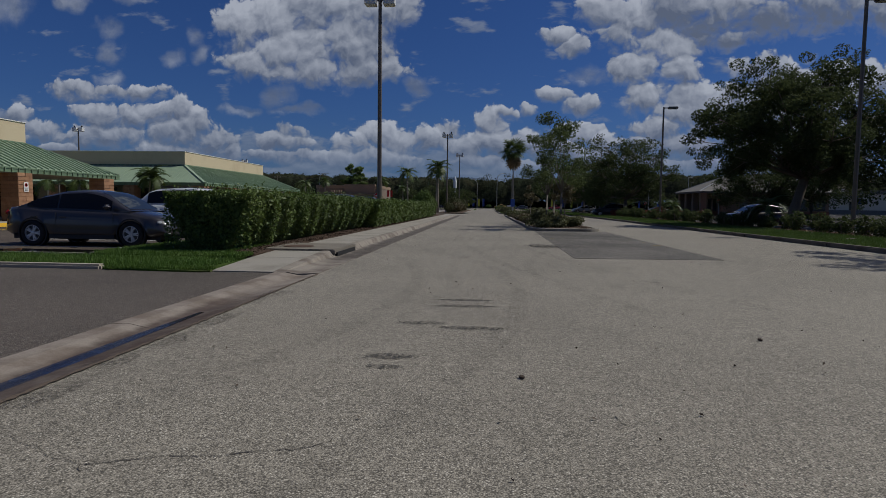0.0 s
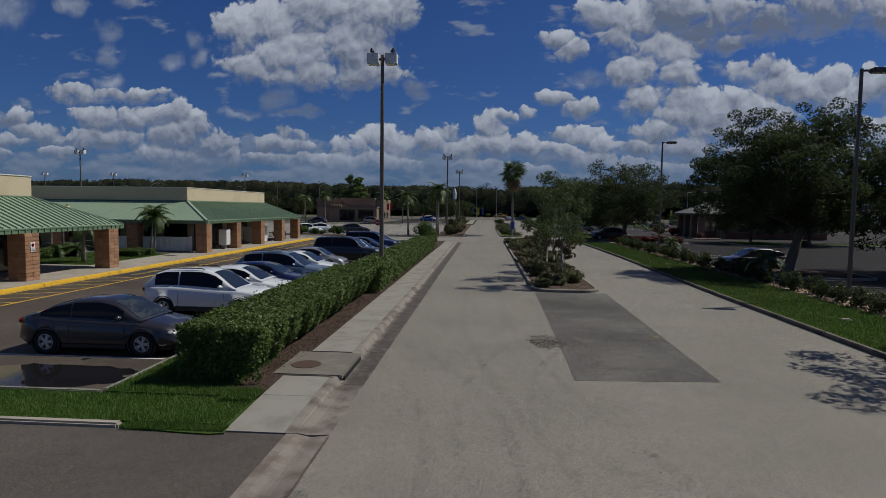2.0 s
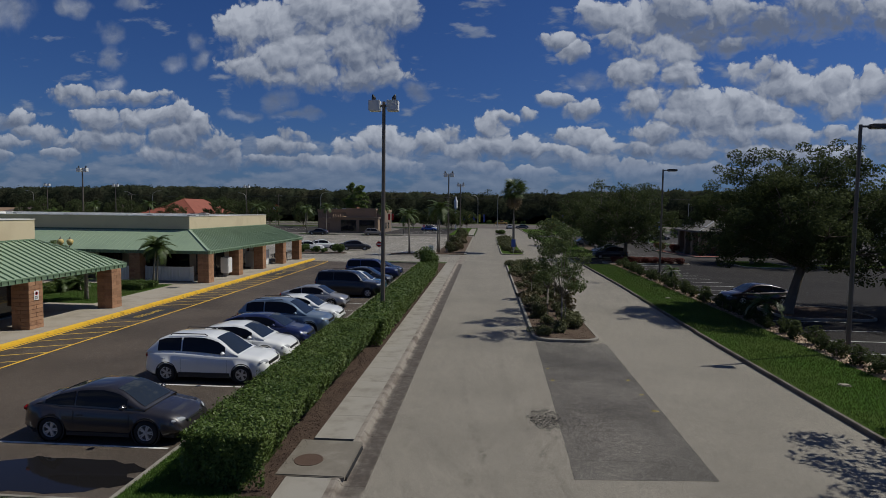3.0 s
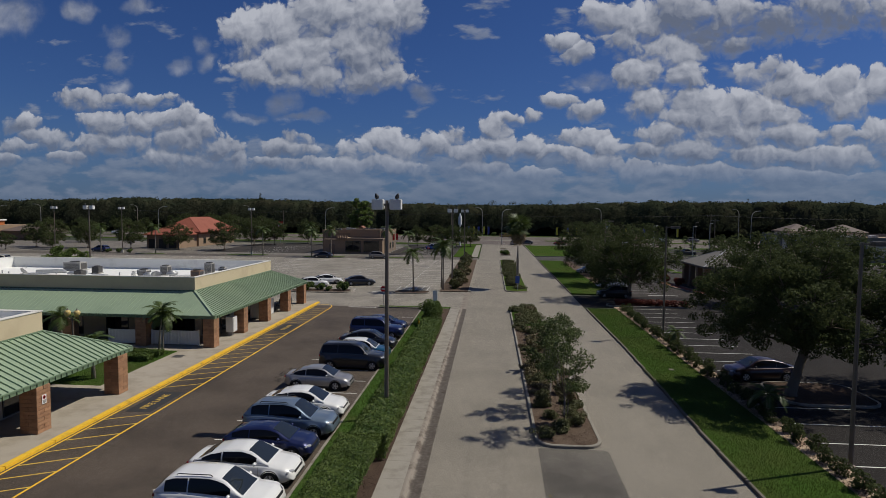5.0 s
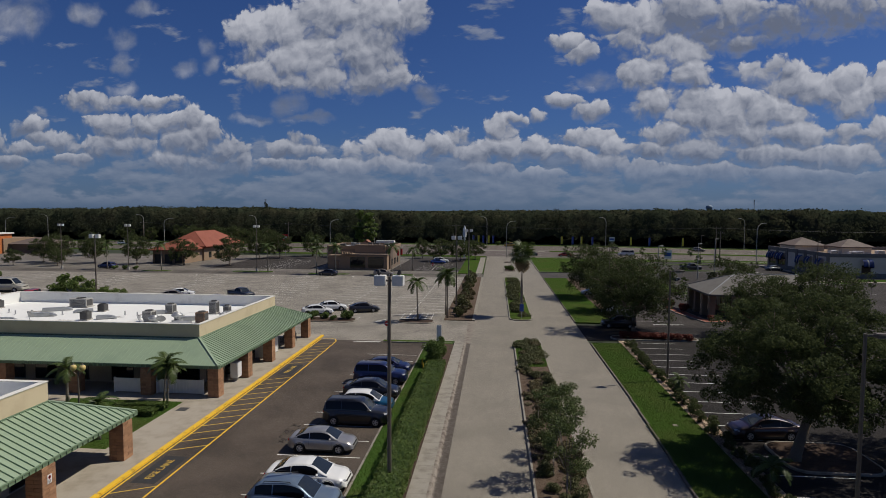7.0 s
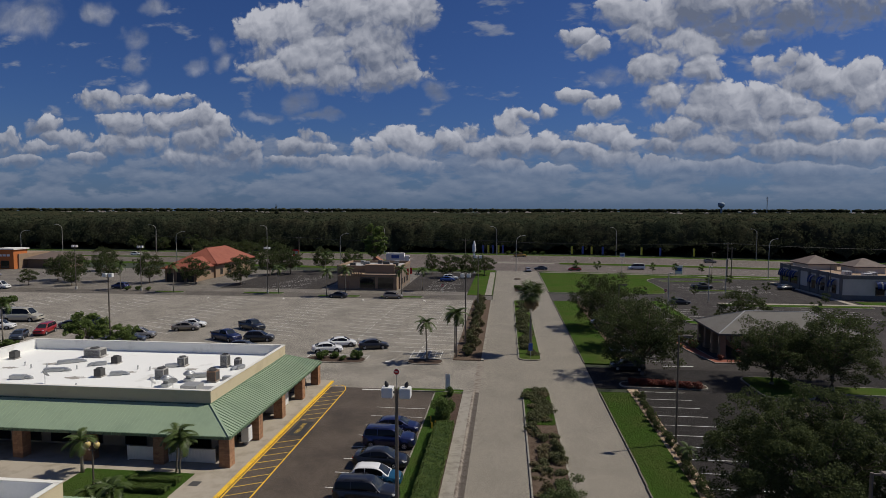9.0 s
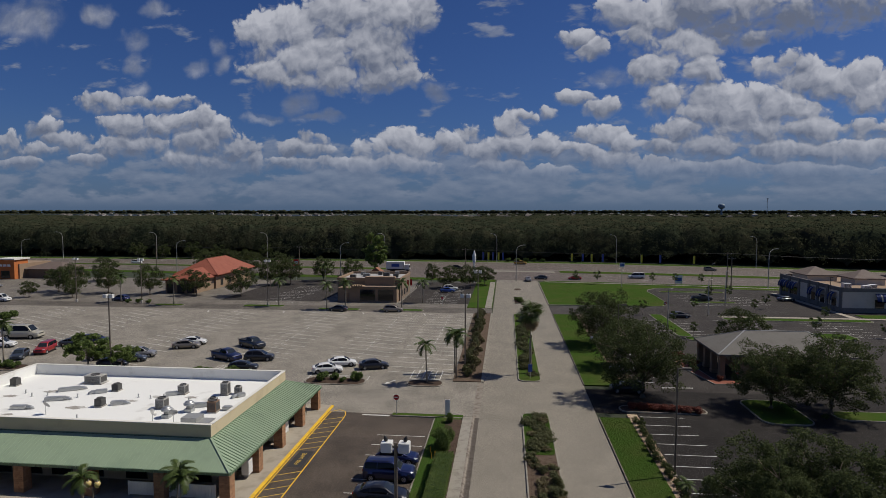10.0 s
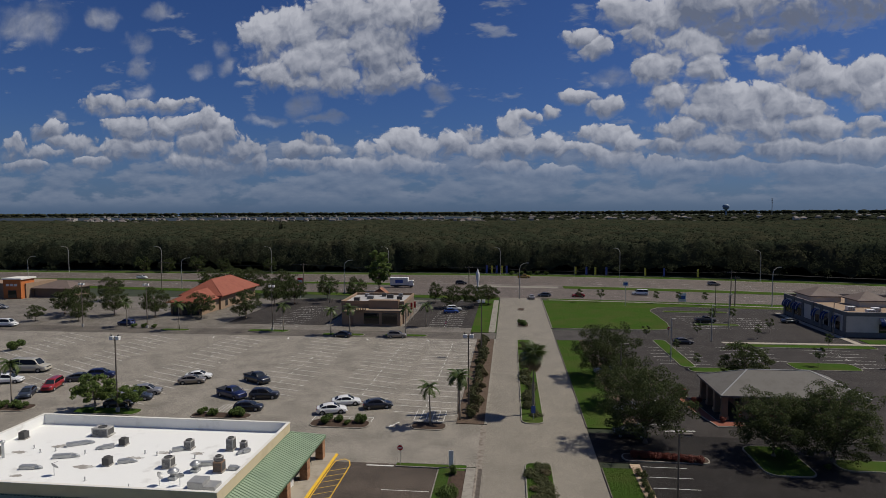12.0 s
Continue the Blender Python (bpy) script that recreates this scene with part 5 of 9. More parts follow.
def low_duct(x, y, l, a):
    ob = thing("roof_duct", "low pale sheet-metal duct on the roof", "duct", "roof ducts", m=pose(x, y, DECK, 0, 0, a))
    part("duct", box(-l / 2, -0.3, 0.02, l / 2, 0.3, 0.42, bevel=0.05), "galvanized", ob)
    part("elbow", tube([(l / 2, 0, 0.22), (l / 2 + 0.3, 0, 0.22), (l / 2 + 0.55, 0, 0.1), (l / 2 + 0.55, 0, 0.0)], 0.2, 8), "galvanized", ob)


for x, y, l, a in ((-49.4, 63.0, 2.2, 30), (-48.4, 59.6, 2.0, 15), (-45.2, 62.6, 1.2, 210), (-40.8, 59.0, 1.2, 20), (-28.9, 63.0, 0.9, 230), (-36.8, 62.6, 1.2, 30), (-31.8, 59.3, 1.6, 10), (-28.3, 58.6, 0.9, 0), (-50.0, 56.6, 1.6, 8)):
    low_duct(x, y, l, a)
for x, y in ((-33.3, 55.9), (-32.0, 57.8)):
    ob = thing("exhaust_fan", "galvanized mushroom exhaust fan on the roof", "roof fan", "exhaust fans", m=pose(x, y, DECK) @ Matrix.Scale(0.72, 4))
    part("kerb", box(-0.55, -0.55, 0, 0.55, 0.55, 0.45), "galvanized", ob)
    part("duct", lathe([(0.42, 0.45), (0.42, 0.85), (0.75, 1.0), (0.78, 1.2), (0.60, 1.35), (0.45, 1.32), (0.45, 1.5), (0.1, 1.55)], 20), "galvanized", ob, smooth=True)
ob = thing("roof_hatch_unit", "blue-grey low equipment curb with a hood on the roof", "roof unit", m=pose(-29.6, 54.6, DECK))
part("body", box(-1.1, -0.75, 0, 0.5, 0.75, 0.75, bevel=0.02), "metal_grey", ob)
part("hood", prism([(0.5, -0.7), (1.7, -0.7), (1.7, 0.7), (0.5, 0.7)], 0.0, 0.35), "metal_grey", ob)
ob = thing("vent_stack", "tall galvanized vent stack on the roof", "vent", m=pose(-55.0, 58.9, DECK))
part("pipe", lathe([(0.14, 0), (0.14, 1.7)], 12), "galvanized", ob)
part("cap", lathe([(0.26, 1.7), (0.28, 1.85), (0.1, 2.0)], 12), "galvanized", ob)
for x, y in ((-52.0, 60.6), (-50.6, 61.2), (-40.0, 61.5), (-38.4, 61.2), (-37.2, 61.8), (-33.8, 60.9), (-46.7, 60.8), (-36.6, 53.6), (-42.0, 54.6), (-53.6, 61.6)):
    ob = thing("vent_pipe", "short pale vent pipe through the roof", "vent", "vent pipes", m=pose(x, y, DECK))
    part("pipe", lathe([(0.16, 0), (0.07, 0.08), (0.07, 0.42)], 10), "galvanized", ob)


def dish(x, y, a, z=DECK):
    ob = thing("satellite_dish", "small grey satellite dish on a mast", "dish", "satellite dishes", m=pose(x, y, z, 0, 0, a))
    part("mast", tube([(0, 0, 0), (0, 0, 0.9)], 0.03, 8), "galvanized", ob)
    bm = lathe([(0.02, -0.02), (0.2, 0.02), (0.36, 0.08), (0.42, 0.13), (0.40, 0.13), (0.2, 0.04), (0.02, 0.01)], 18)
    d = part("reflector", bm, "metal_grey", ob, m=pose(0, 0, 0.95, 55, 0, 0))
    part("arm", tube([(0, 0.38, 0.12), (0, 0.1, 0.55)], 0.015, 6), "metal_dark", d)


for x, y, a in ((-46.0, 55.4, 160), (-33.9, 54.4, 100), (-31.8, 54.5, 200), (-30.4, 32.0, 20), (-56.6, 30.5, 30)):
    dish(x, y, a)
for x, y, r in ((-51.0, 62.5, 1.3), (-54.5, 60.5, 1.0), (-44.5, 57.6, 1.4), (-38.0, 62.0, 0.9), (-34.2, 62.1, 1.0), (-40.5, 60.3, 1.2), (-50, 55, 0.8)):
    bm = bmesh.new()
    rr = random.Random(int(x * 10))
    bm.faces.new([bm.verts.new((x + r * rr.uniform(0.5, 1.1) * math.cos(t), y + 0.45 * r * rr.uniform(0.5, 1.1) * math.sin(t), DECK + 0.004)) for t in (2 * math.pi * k / 22 for k in range(22))])
    thing("roof_stain", "grey dirt stain on the white roof", "stain", bm=bm, material="roof_dirt", kind="structure")

sg = thing("wall_sign", "small white no-parking sign on the column", "sign", m=pose(-22.806, 28.8, 1.85, 0, 0, 0) @ Matrix.Scale(0.68, 4))
part("plate", box(0, -0.22, -0.35, 0.012, 0.22, 0.35, bevel=0.004), "sign_white", sg)
part("symbol", lathe([(0.14, 0), (0.14, 0.004), (0.10, 0.004), (0.10, 0)], 20), "sign_red", sg, m=pose(0.0125, 0, 0.14, 0, 90, 0))
for z in (-0.08, -0.15, -0.22, -0.28):
    part("text_bar", box(0.0125, -0.15, z - 0.02, 0.015, 0.15, z + 0.02), "metal_dark", sg)


# ---- houses and shops further off ----
def hip_roof(x0, y0, x1, y1, z0, z1, t=0.25):
    """A hipped roof with a ridge along its longer side and an eave board."""
    bm = bmesh.new()
    w, d = x1 - x0, y1 - y0
    r = min(w, d) / 2
    cx, cy = (x0 + x1) / 2, (y0 + y1) / 2
    ridge = [(x0 + r, cy), (x1 - r, cy)] if w >= d else [(cx, y0 + r), (cx, y1 - r)]
    low = [bm.verts.new((*p, z0 - t)) for p in ((x0, y0), (x1, y0), (x1, y1), (x0, y1))]
    e = [bm.verts.new((*p, z0)) for p in ((x0, y0), (x1, y0), (x1, y1), (x0, y1))]
    a, b = (bm.verts.new((*p, z1)) for p in ridge)
    if w >= d:
        fs = ((e[0], e[1], b, a), (e[1], e[2], b), (e[2], e[3], a, b), (e[3], e[0], a))
    else:
        fs = ((e[0], e[1], a), (e[1], e[2], b, a), (e[2], e[3], b), (e[3], e[0], a, b))
    for f in fs:
        bm.faces.new(f)
    for i in range(4):
        bm.faces.new((low[i], low[(i + 1) % 4], e[(i + 1) % 4], e[i]))
    bm.faces.new(low[::-1])
    return bm


def hip_lines(ob, x0, y0, x1, y1, z0, z1, material):
    """Ridge and hip caps."""
    w, d = x1 - x0, y1 - y0
    r = min(w, d) / 2
    cx, cy = (x0 + x1) / 2, (y0 + y1) / 2
    a, b = (((x0 + r, cy, z1), (x1 - r, cy, z1)) if w >= d else ((cx, y0 + r, z1), (cx, y1 - r, z1)))
    cap = link_mesh("ridge_cap", box(0, -0.10, -0.02, 1, 0.10, 0.05), material)
    ends = [((x0, y0, z0), a), ((x0, y1, z0), a if w >= d else b), ((x1, y0, z0), b if w >= d else a), ((x1, y1, z0), b)]
    for p, q in ends + ([(a, b)] if (Vector(a) - Vector(b)).length > 0.5 else []):
        part("ridge_cap", cap, "", ob, m=between(p, q))


def wall_openings(ob, xs, y, z0, z1, w, material="glass_shop", surround="metal_dark", name="window"):
    for x in xs:
        f = part(name, box(x - w / 2 - 0.07, y - 0.05, z0 - 0.07, x + w / 2 + 0.07, y + 0.02, z1 + 0.07), surround, ob)
        part("pane", box(x - w / 2, y - 0.065, z0, x + w / 2, y - 0.051, z1), material, f)


def side_openings(ob, ys, x, z0, z1, w, material="glass_shop", surround="metal_dark", name="window", s=-1):
    for y in ys:
        f = part(name, box(x + min(0, s * 0.05), y - w / 2 - 0.07, z0 - 0.07, x + max(0, s * 0.05), y + w / 2 + 0.07, z1 + 0.07), surround, ob)
        part("pane", box(x + min(s * 0.051, s * 0.065), y - w / 2, z0, x + max(s * 0.051, s * 0.065), y + w / 2, z1), material, f)


bank = thing("bank_building", "low tan bank with a grey shingle hip roof", "building")
part("wall", box(36.2, 93.0, 0, 51.0, 101.0, 3.55), "stucco_tan", bank, "tan stucco wall")
part("base", box(36.15, 92.94, 0, 51.05, 101.06, 0.9), "brick_far", bank, "red brick base")
rf = part("roof", hip_roof(31.6, 91.2, 52.4, 102.8, 3.75, 6.3), "shingle", bank, "grey shingle hip roof")
hip_lines(rf, 31.6, 91.2, 52.4, 102.8, 3.75, 6.3, "metal_grey")
for x, y in ((32.4, 92.1), (32.4, 95.4), (32.4, 98.7), (32.4, 101.9), (35.4, 92.1)):
    col = part("column", box(x - 0.4, y - 0.4, 0, x + 0.4, y + 0.4, 3.52, bevel=0.02), "stucco_tan", bank, "tan square column")
    part("plinth", box(x - 0.5, y - 0.5, 0, x + 0.5, y + 0.5, 0.5, bevel=0.02), "stucco_tan", col)
wall_openings(bank, (39, 43.0, 47, 49.6), 93.0, 1.1, 2.7, 1.6)
side_openings(bank, (95, 97.5, 99.8), 36.2, 0.9, 2.7, 1.4)
island([(30.2, 88.2), (34.0, 88.6), (34.6, 90.4), (31.0, 91.0), (29.8, 103.0), (28.0, 102.8), (28.4, 96.0)], "terracotta", "kerbed bed of red mulch beside the bank")

cafe = thing("restaurant_building", "brown flat-roofed restaurant with dark front windows", "building")
part("wall", box(-46.3, 161.5, 0, -28.6, 178.5, 5.6), "stucco_dark", cafe, "brown stucco wall")
part("roof_deck", box(-46.0, 161.8, 5.6, -28.9, 178.2, 5.62), "roof_gravel", cafe, "grey roof with equipment")
for q in ((-46.4, 161.4, -28.5, 161.7), (-46.4, 178.2, -28.5, 178.6), (-46.4, 161.7, -46.1, 178.2), (-28.8, 161.7, -28.5, 178.2)):
    part("parapet", box(q[0], q[1], 5.5, q[2], q[3], 6.3), "stucco_tan", cafe, "tan parapet")
part("front_wing", box(-45.2, 158.2, 0, -29.0, 161.5, 3.9), "stucco_tan", cafe, "lower tan front wing")
part("front_roof", box(-39.8, 158.0, 3.9, -28.8, 161.5, 4.25), "stucco_dark", cafe, "brown roof band")
wall_openings(cafe, (-37.0, -32.0), 158.2, 0.5, 3.4, 4.1)
wall_openings(cafe, (-42.8,), 158.2, 0.0, 2.4, 1.3, "rust_box", name="door")
part("tower", box(-38.4, 160.9, 3.9, -30.0, 163.0, 6.6), "stucco_tan", cafe, "raised tan parapet")
aw = part("awning", prism([(-41.5, 158.1), (-38.2, 158.1), (-38.2, 161.0), (-41.5, 161.0)], 4.3, 4.4), "awning_tan", cafe, "striped tan awning")
for k in range(5):
    part("stripe", box(-41.4 + k * 0.66, 157.6, 3.95, -41.05 + k * 0.66, 158.15, 4.9), "stucco_tan", aw)
for x, y, w in ((-43, 166, 1.6), (-40, 170, 1.8), (-34.5, 172, 1.8), (-31.2, 169, 1.4), (-37, 175, 1.2), (-42, 174, 1.2), (-32, 175.4, 1.2)):
    louvred_unit("rooftop_unit", x, y, w, w * 0.8, 0.9, "metal_dark" if x % 2 else "metal_grey", "grey rooftop unit of the restaurant", 5.62, False)
side_openings(cafe, (164, 168.5, 173), -28.6, 1.0, 2.6, 2.2, s=1)
cup = thing("play_turret", "small red-roofed brick turret behind the restaurant", "turret", m=pose(-40.5, 186, 0))
part("wall", box(-2.0, -1.5, 0, 2.0, 1.5, 5.2), "brick_far", cup)
bm = bmesh.new()
v = [bm.verts.new(p) for p in ((-2.4, -1.9, 5.1), (2.4, -1.9, 5.1), (2.4, 1.9, 5.1), (-2.4, 1.9, 5.1), (0, -1.9, 6.9), (0, 1.9, 6.9))]
for f in ((0, 1, 4), (1, 2, 5, 4), (2, 3, 5), (3, 0, 4, 5), (3, 2, 1, 0)):
    bm.faces.new([v[i] for i in f])
part("roof", bm, "brick_far", cup)

red = thing("restaurant_building", "tan restaurant with an orange-red tiled hip roof", "building", m=pose(-2.6, 0, 0))
part("wall", box(-101.4, 180.6, 0, -89.0, 206.4, 4.5), "stucco_tan", red, "tan stucco wall")
part("wing_wall", box(-99.3, 169.4, 0, -89.6, 180.6, 4.0), "stucco_tan", red, "tan stucco porch wall")
r1 = part("roof", hip_roof(-102.6, 179.4, -87.8, 207.8, 4.6, 9.1), "roof_tile_red", red, "orange-red tile roof")
hip_lines(r1, -102.6, 179.4, -87.8, 207.8, 4.6, 9.1, "roof_tile_red")
r2 = part("wing_roof", hip_roof(-100.2, 168.4, -88.8, 190.0, 4.1, 6.7), "roof_tile_red", red, "orange-red tile porch roof")
hip_lines(r2, -100.2, 168.4, -88.8, 190.0, 4.1, 6.7, "roof_tile_red")
# porch openings are flat black boxes on the wall, painting the shade within
for x in (-97.6, -94.4, -91.3):
    part("arch", box(x - 1.1, 169.25, 0, x + 1.1, 169.39, 2.7), "trim_black", red, "black panel for the shade in an arched porch opening")
side_openings(red, (184.5, 190.0, 196.0), -89.0, 0.8, 2.6, 1.6, s=1)

west = thing("shop_building", "orange and tan corner shop with a dark side roof", "building")
part("wall", box(-196, 199, 0, -176, 214, 5.4), "stucco_tan", west, "tan wall")
part("tower", box(-183.5, 197.2, 0, -176.5, 203.5, 7.0), "orange", west, "orange stucco tower")
part("cornice", box(-184, 196.8, 7.0, -176, 204, 7.5), "coping", west, "pale cornice")
part("roof", hip_roof(-177, 201, -160, 214, 3.4, 5.6), "roof_tile_brown", west, "dark low hip roof")
part("side_wall", box(-176, 202.5, 0, -161.5, 213, 3.2), "stucco_dark", west)
for k in range(3):
    part("sign_bar", box(-182.3 + k * 1.6, 197.1, 4.6, -181.1 + k * 1.6, 197.19, 5.4), "sign_white", west)
wall_openings(west, (-180,), 197.2, 0.4, 3.0, 3.2)

pan = thing("shop_building", "grey stone and stucco shop with blue striped awnings", "building")
part("wall", box(82.0, 154.0, 0, 128.0, 187.0, 5.2), "stucco_grey", pan, "pale grey stucco wall")
part("base", box(81.92, 153.92, 0, 128.1, 187.1, 1.2), "stone_far", pan, "dark stone base")
part("roof_deck", box(82.3, 154.3, 5.2, 127.7, 186.7, 5.25), "stucco_tan", pan, "tan gravel roof")
for q in ((81.9, 153.9, 128.1, 154.3), (81.9, 186.7, 128.1, 187.1), (81.9, 154.3, 82.3, 186.7)):
    part("parapet", box(q[0], q[1], 5.15, q[2], q[3], 6.1), "stone_far", pan, "dark grey parapet")
for y in (154.6, 160.8, 165.5, 170.0, 175.5, 181.0, 186.3):
    part("pier", box(81.75, y - 0.55, 0, 82.0, y + 0.55, 6.2), "stone_far", pan, "dark stone pier")
part("tower_roof", hip_roof(91.8, 167.4, 100.6, 175.6, 7.0, 9.0), "roof_tile_brown", pan, "brown tile tower roof")
part("tower", box(92.5, 168.0, 5.2, 99.9, 175.0, 7.0), "stucco_grey", pan)
part("tower_roof", hip_roof(84, 176, 93, 186, 6.9, 9.0), "roof_tile_brown", pan, "brown tile tower roof")
part("tower", box(84.6, 176.6, 5.2, 92.4, 185.4, 6.9), "stucco_grey", pan)


def awning(ob, x, y, w, z0, z1, out, axis):
    """A curved striped awning over a window."""
    aw = None
    n = 7
    for k in range(n):
        bm = bmesh.new()
        s0, s1 = -w / 2 + w * k / n, -w / 2 + w * (k + 1) / n
        prof = [(out * math.sin(radians(a)), z0 + (z1 - z0) * math.cos(radians(a))) for a in (0, 25, 50, 72, 90)] + [(out, z0 - 0.3)]
        rows = [[bm.verts.new((x - o, y + s, z) if axis == "x" else (x + s, y - o, z)) for o, z in prof] for s in (s0, s1)]
        for i in range(len(prof) - 1):
            bm.faces.new((rows[0][i], rows[1][i], rows[1][i + 1], rows[0][i + 1]))
        bmesh.ops.solidify(bm, geom=bm.faces[:], thickness=0.03)
        p = part("awning" if k == 0 else "stripe", bm, "awning_white" if k == 3 else "awning_blue", aw or ob, "blue awning with a white stripe" if k == 0 else "")
        aw = aw or p


for y in (157.8, 163.2, 167.8, 177.4, 179.6, 182.6, 184.9):
    side_openings(pan, (y,), 82.0, 0.9, 3.2, 1.9)
    awning(pan, 81.9, y, 2.1, 3.0, 4.7, 1.1, "x")
for x in (90.5, 101.5, 112):
    wall_openings(pan, (x,), 154.0, 0.9, 3.2, 2.0)
    awning(pan, x, 153.9, 2.4, 3.0, 4.7, 1.1, "y")
for x, y in ((87, 162), (92, 160), (99, 163), (89, 157)):
    louvred_unit("rooftop_unit", x, y, 1.8, 1.4, 1.0, "lamp_white", "white rooftop unit of the shop", 5.25, False)

# ---- lamp posts, signs ----
def twin_lamp(x, y, h=12.2, turn=0, z=0.0, base=0.75):
    ob = thing("street_lamp", "tall bronze lamp post with two white floodlight boxes", "street lamp", "parking lot lamps", m=pose(x, y, z, 0, 0, turn))
    part("base", lathe([(0.30, 0), (0.30, base), (0.27, base + 0.03)], 16), "pole_concrete", ob, "concrete base")
    part("pole", tube([(0, 0, base), (0, 0, h * 0.5), (0, 0, h)], [0.125, 0.11, 0.09], 8), "pole_bronze", ob)
    part("crossarm", box(-0.45, -0.05, h - 0.28, 0.45, 0.05, h - 0.18), "pole_bronze", ob)
    for s in (-1, 1):
        hd = part("lamp_head", box(s * 0.18, -0.28, h - 0.5, s * 0.80, 0.28, h + 0.06, bevel=0.03), "lamp_white", ob, "white floodlight box")
        part("lens", box(s * 0.24, -0.24, h - 0.515, s * 0.74, 0.24, h - 0.502), "lens", hd)
        part("cap", lathe([(0.09, 0), (0.12, 0.12), (0.07, 0.26), (0.02, 0.32)], 10), "trim_black", ob, "black finial on the floodlight", pose(s * 0.52, 0, h + 0.08, 0, s * 18, 0))
    return ob


twin_lamp(-5.72, 32.6, 12.2)
for x, y in ((-5.9, 92.0), (-60.6, 85.9), (-61.6, 149.6), (-116, 150.2), (-97, 150.0), (-5.6, 128.0)):
    twin_lamp(x, y, 12.0)


def arm_lamp(x, y, h=10.3, turn=0, material="pole_bronze"):
    ob = thing("street_lamp", "slim bronze lamp post with one shoebox head on an arm", "street lamp", "east lot lamps", m=pose(x, y, 0.12, 0, 0, turn))
    part("base", lathe([(0.24, 0), (0.24, 0.10), (0.13, 0.14)], 12), "pole_bronze", ob)
    part("pole", tube([(0, 0, 0.1), (0, 0, h)], [0.105, 0.075], 8), material, ob)
    part("arm", box(0, -0.04, h - 0.12, 0.45, 0.04, h - 0.04), material, ob)
    hd = part("lamp_head", box(0.4, -0.22, h - 0.17, 1.25, 0.22, h + 0.03, bevel=0.04), material, ob, "flat shoebox lamp head")
    part("lens", box(0.48, -0.17, h - 0.185, 1.18, 0.17, h - 0.172), "lens", hd)
    return ob


for x, y in ((16.4, 28.4), (16.2, 57.2), (17.8, 95.0)):
    arm_lamp(x, y)
for x, y, h in ((33.2, 124.8, 9), (57.6, 162.2, 9), (48, 146, 8.5), (77, 150, 9), (62, 186, 9), (66, 100, 9)):
    arm_lamp(x, y, h, 40, "pole_concrete" if x < 60 else "pole_bronze")


def cobra_lamp(x, y, h, turn):
    ob = thing("highway_lamp", "tall pale highway lamp post with a curved arm", "street lamp", "highway lamps", m=pose(x, y, 0, 0, 0, turn))
    part("pole", tube([(0, 0, 0), (0, 0, h * 0.85), (0.35, 0, h * 0.94), (1.4, 0, h), (2.6, 0, h + 0.15)], [0.17, 0.12, 0.10, 0.08, 0.07], 8), "pole_concrete", ob)
    part("lamp_head", box(2.5, -0.17, h + 0.05, 3.4, 0.17, h + 0.26, bevel=0.05), "metal_grey", ob)


for x in (-288, -230, -178, -119, -59, -4, 51, 108, 168, 230):
    cobra_lamp(x, far_edge(x) + 3, 13.5, 200)
for x in (-205, -132, -62, 4, 84):
    cobra_lamp(x, near_edge(x) - 2, 12.5, 20)


def utility_pole(x, y, h):
    ob = thing("utility_pole", "dark wooden utility pole with a crossarm", "utility pole", "utility poles", m=pose(x, y, 0))
    part("pole", tube([(0, 0, 0), (0, 0, h)], [0.19, 0.13], 8), "bark", ob)
    part("crossarm", box(-1.3, -0.06, h - 0.7, 1.3, 0.06, h - 0.58), "bark", ob)
    for s in (-1.15, -0.6, 0.6, 1.15):
        part("insulator", lathe([(0.04, h - 0.58), (0.06, h - 0.5), (0.04, h - 0.36)], 8), "metal_grey", ob, m=pose(s, 0, 0))


for x in (-140, -78, -14, 71.5, 150):
    utility_pole(x, near_edge(x) - 4, 11.5)
utility_pole(72.6, near_edge(72) - 4.5, 10.0)
wires = thing("power_lines", "thin dark power lines along the highway", "power line", kind="structure")
px = [-140, -78, -14, 71.5, 150]
for s in (-1.15, 0.6, 1.15):
    for a, b in zip(px, px[1:]):
        pts = []
        for i in range(9):
            f = i / 8
            x = a + (b - a) * f
            pts.append((x + s, (near_edge(a) - 4) * (1 - f) + (near_edge(b) - 4) * f, 11.1 - 4 * 0.9 * f * (1 - f)))
        part("wire", tube(pts, 0.02, 4), "trim_black", wires)


def stop_sign(x, y, turn, h=2.5):
    ob = thing("stop_sign", "red octagonal stop sign on a thin post", "sign", "stop signs", m=pose(x, y, 0.1, 0, 0, turn))
    part("post", box(-0.03, 0.012, 0, 0.03, 0.05, h), "galvanized", ob)
    o = [(0.38 * math.cos(radians(22.5 + 45 * k)), 0.38 * math.sin(radians(22.5 + 45 * k))) for k in range(8)]
    f = part("plate", prism(o, 0, 0.008), "sign_white", ob, m=pose(0, 0.008, h - 0.38, 90, 0, 0))
    part("face", prism([(a * 0.93, b * 0.93) for a, b in o], 0.0085, 0.012), "sign_red", f)
    part("text_bar", box(-0.22, -0.07, 0.0125, 0.22, 0.07, 0.014), "sign_white", f)


for x, y, a in ((-12.9, 71.1, 0), (33.0, 87.5, 10), (39.2, 150, 0), (-16, 153, 0)):
    stop_sign(x, y, a)


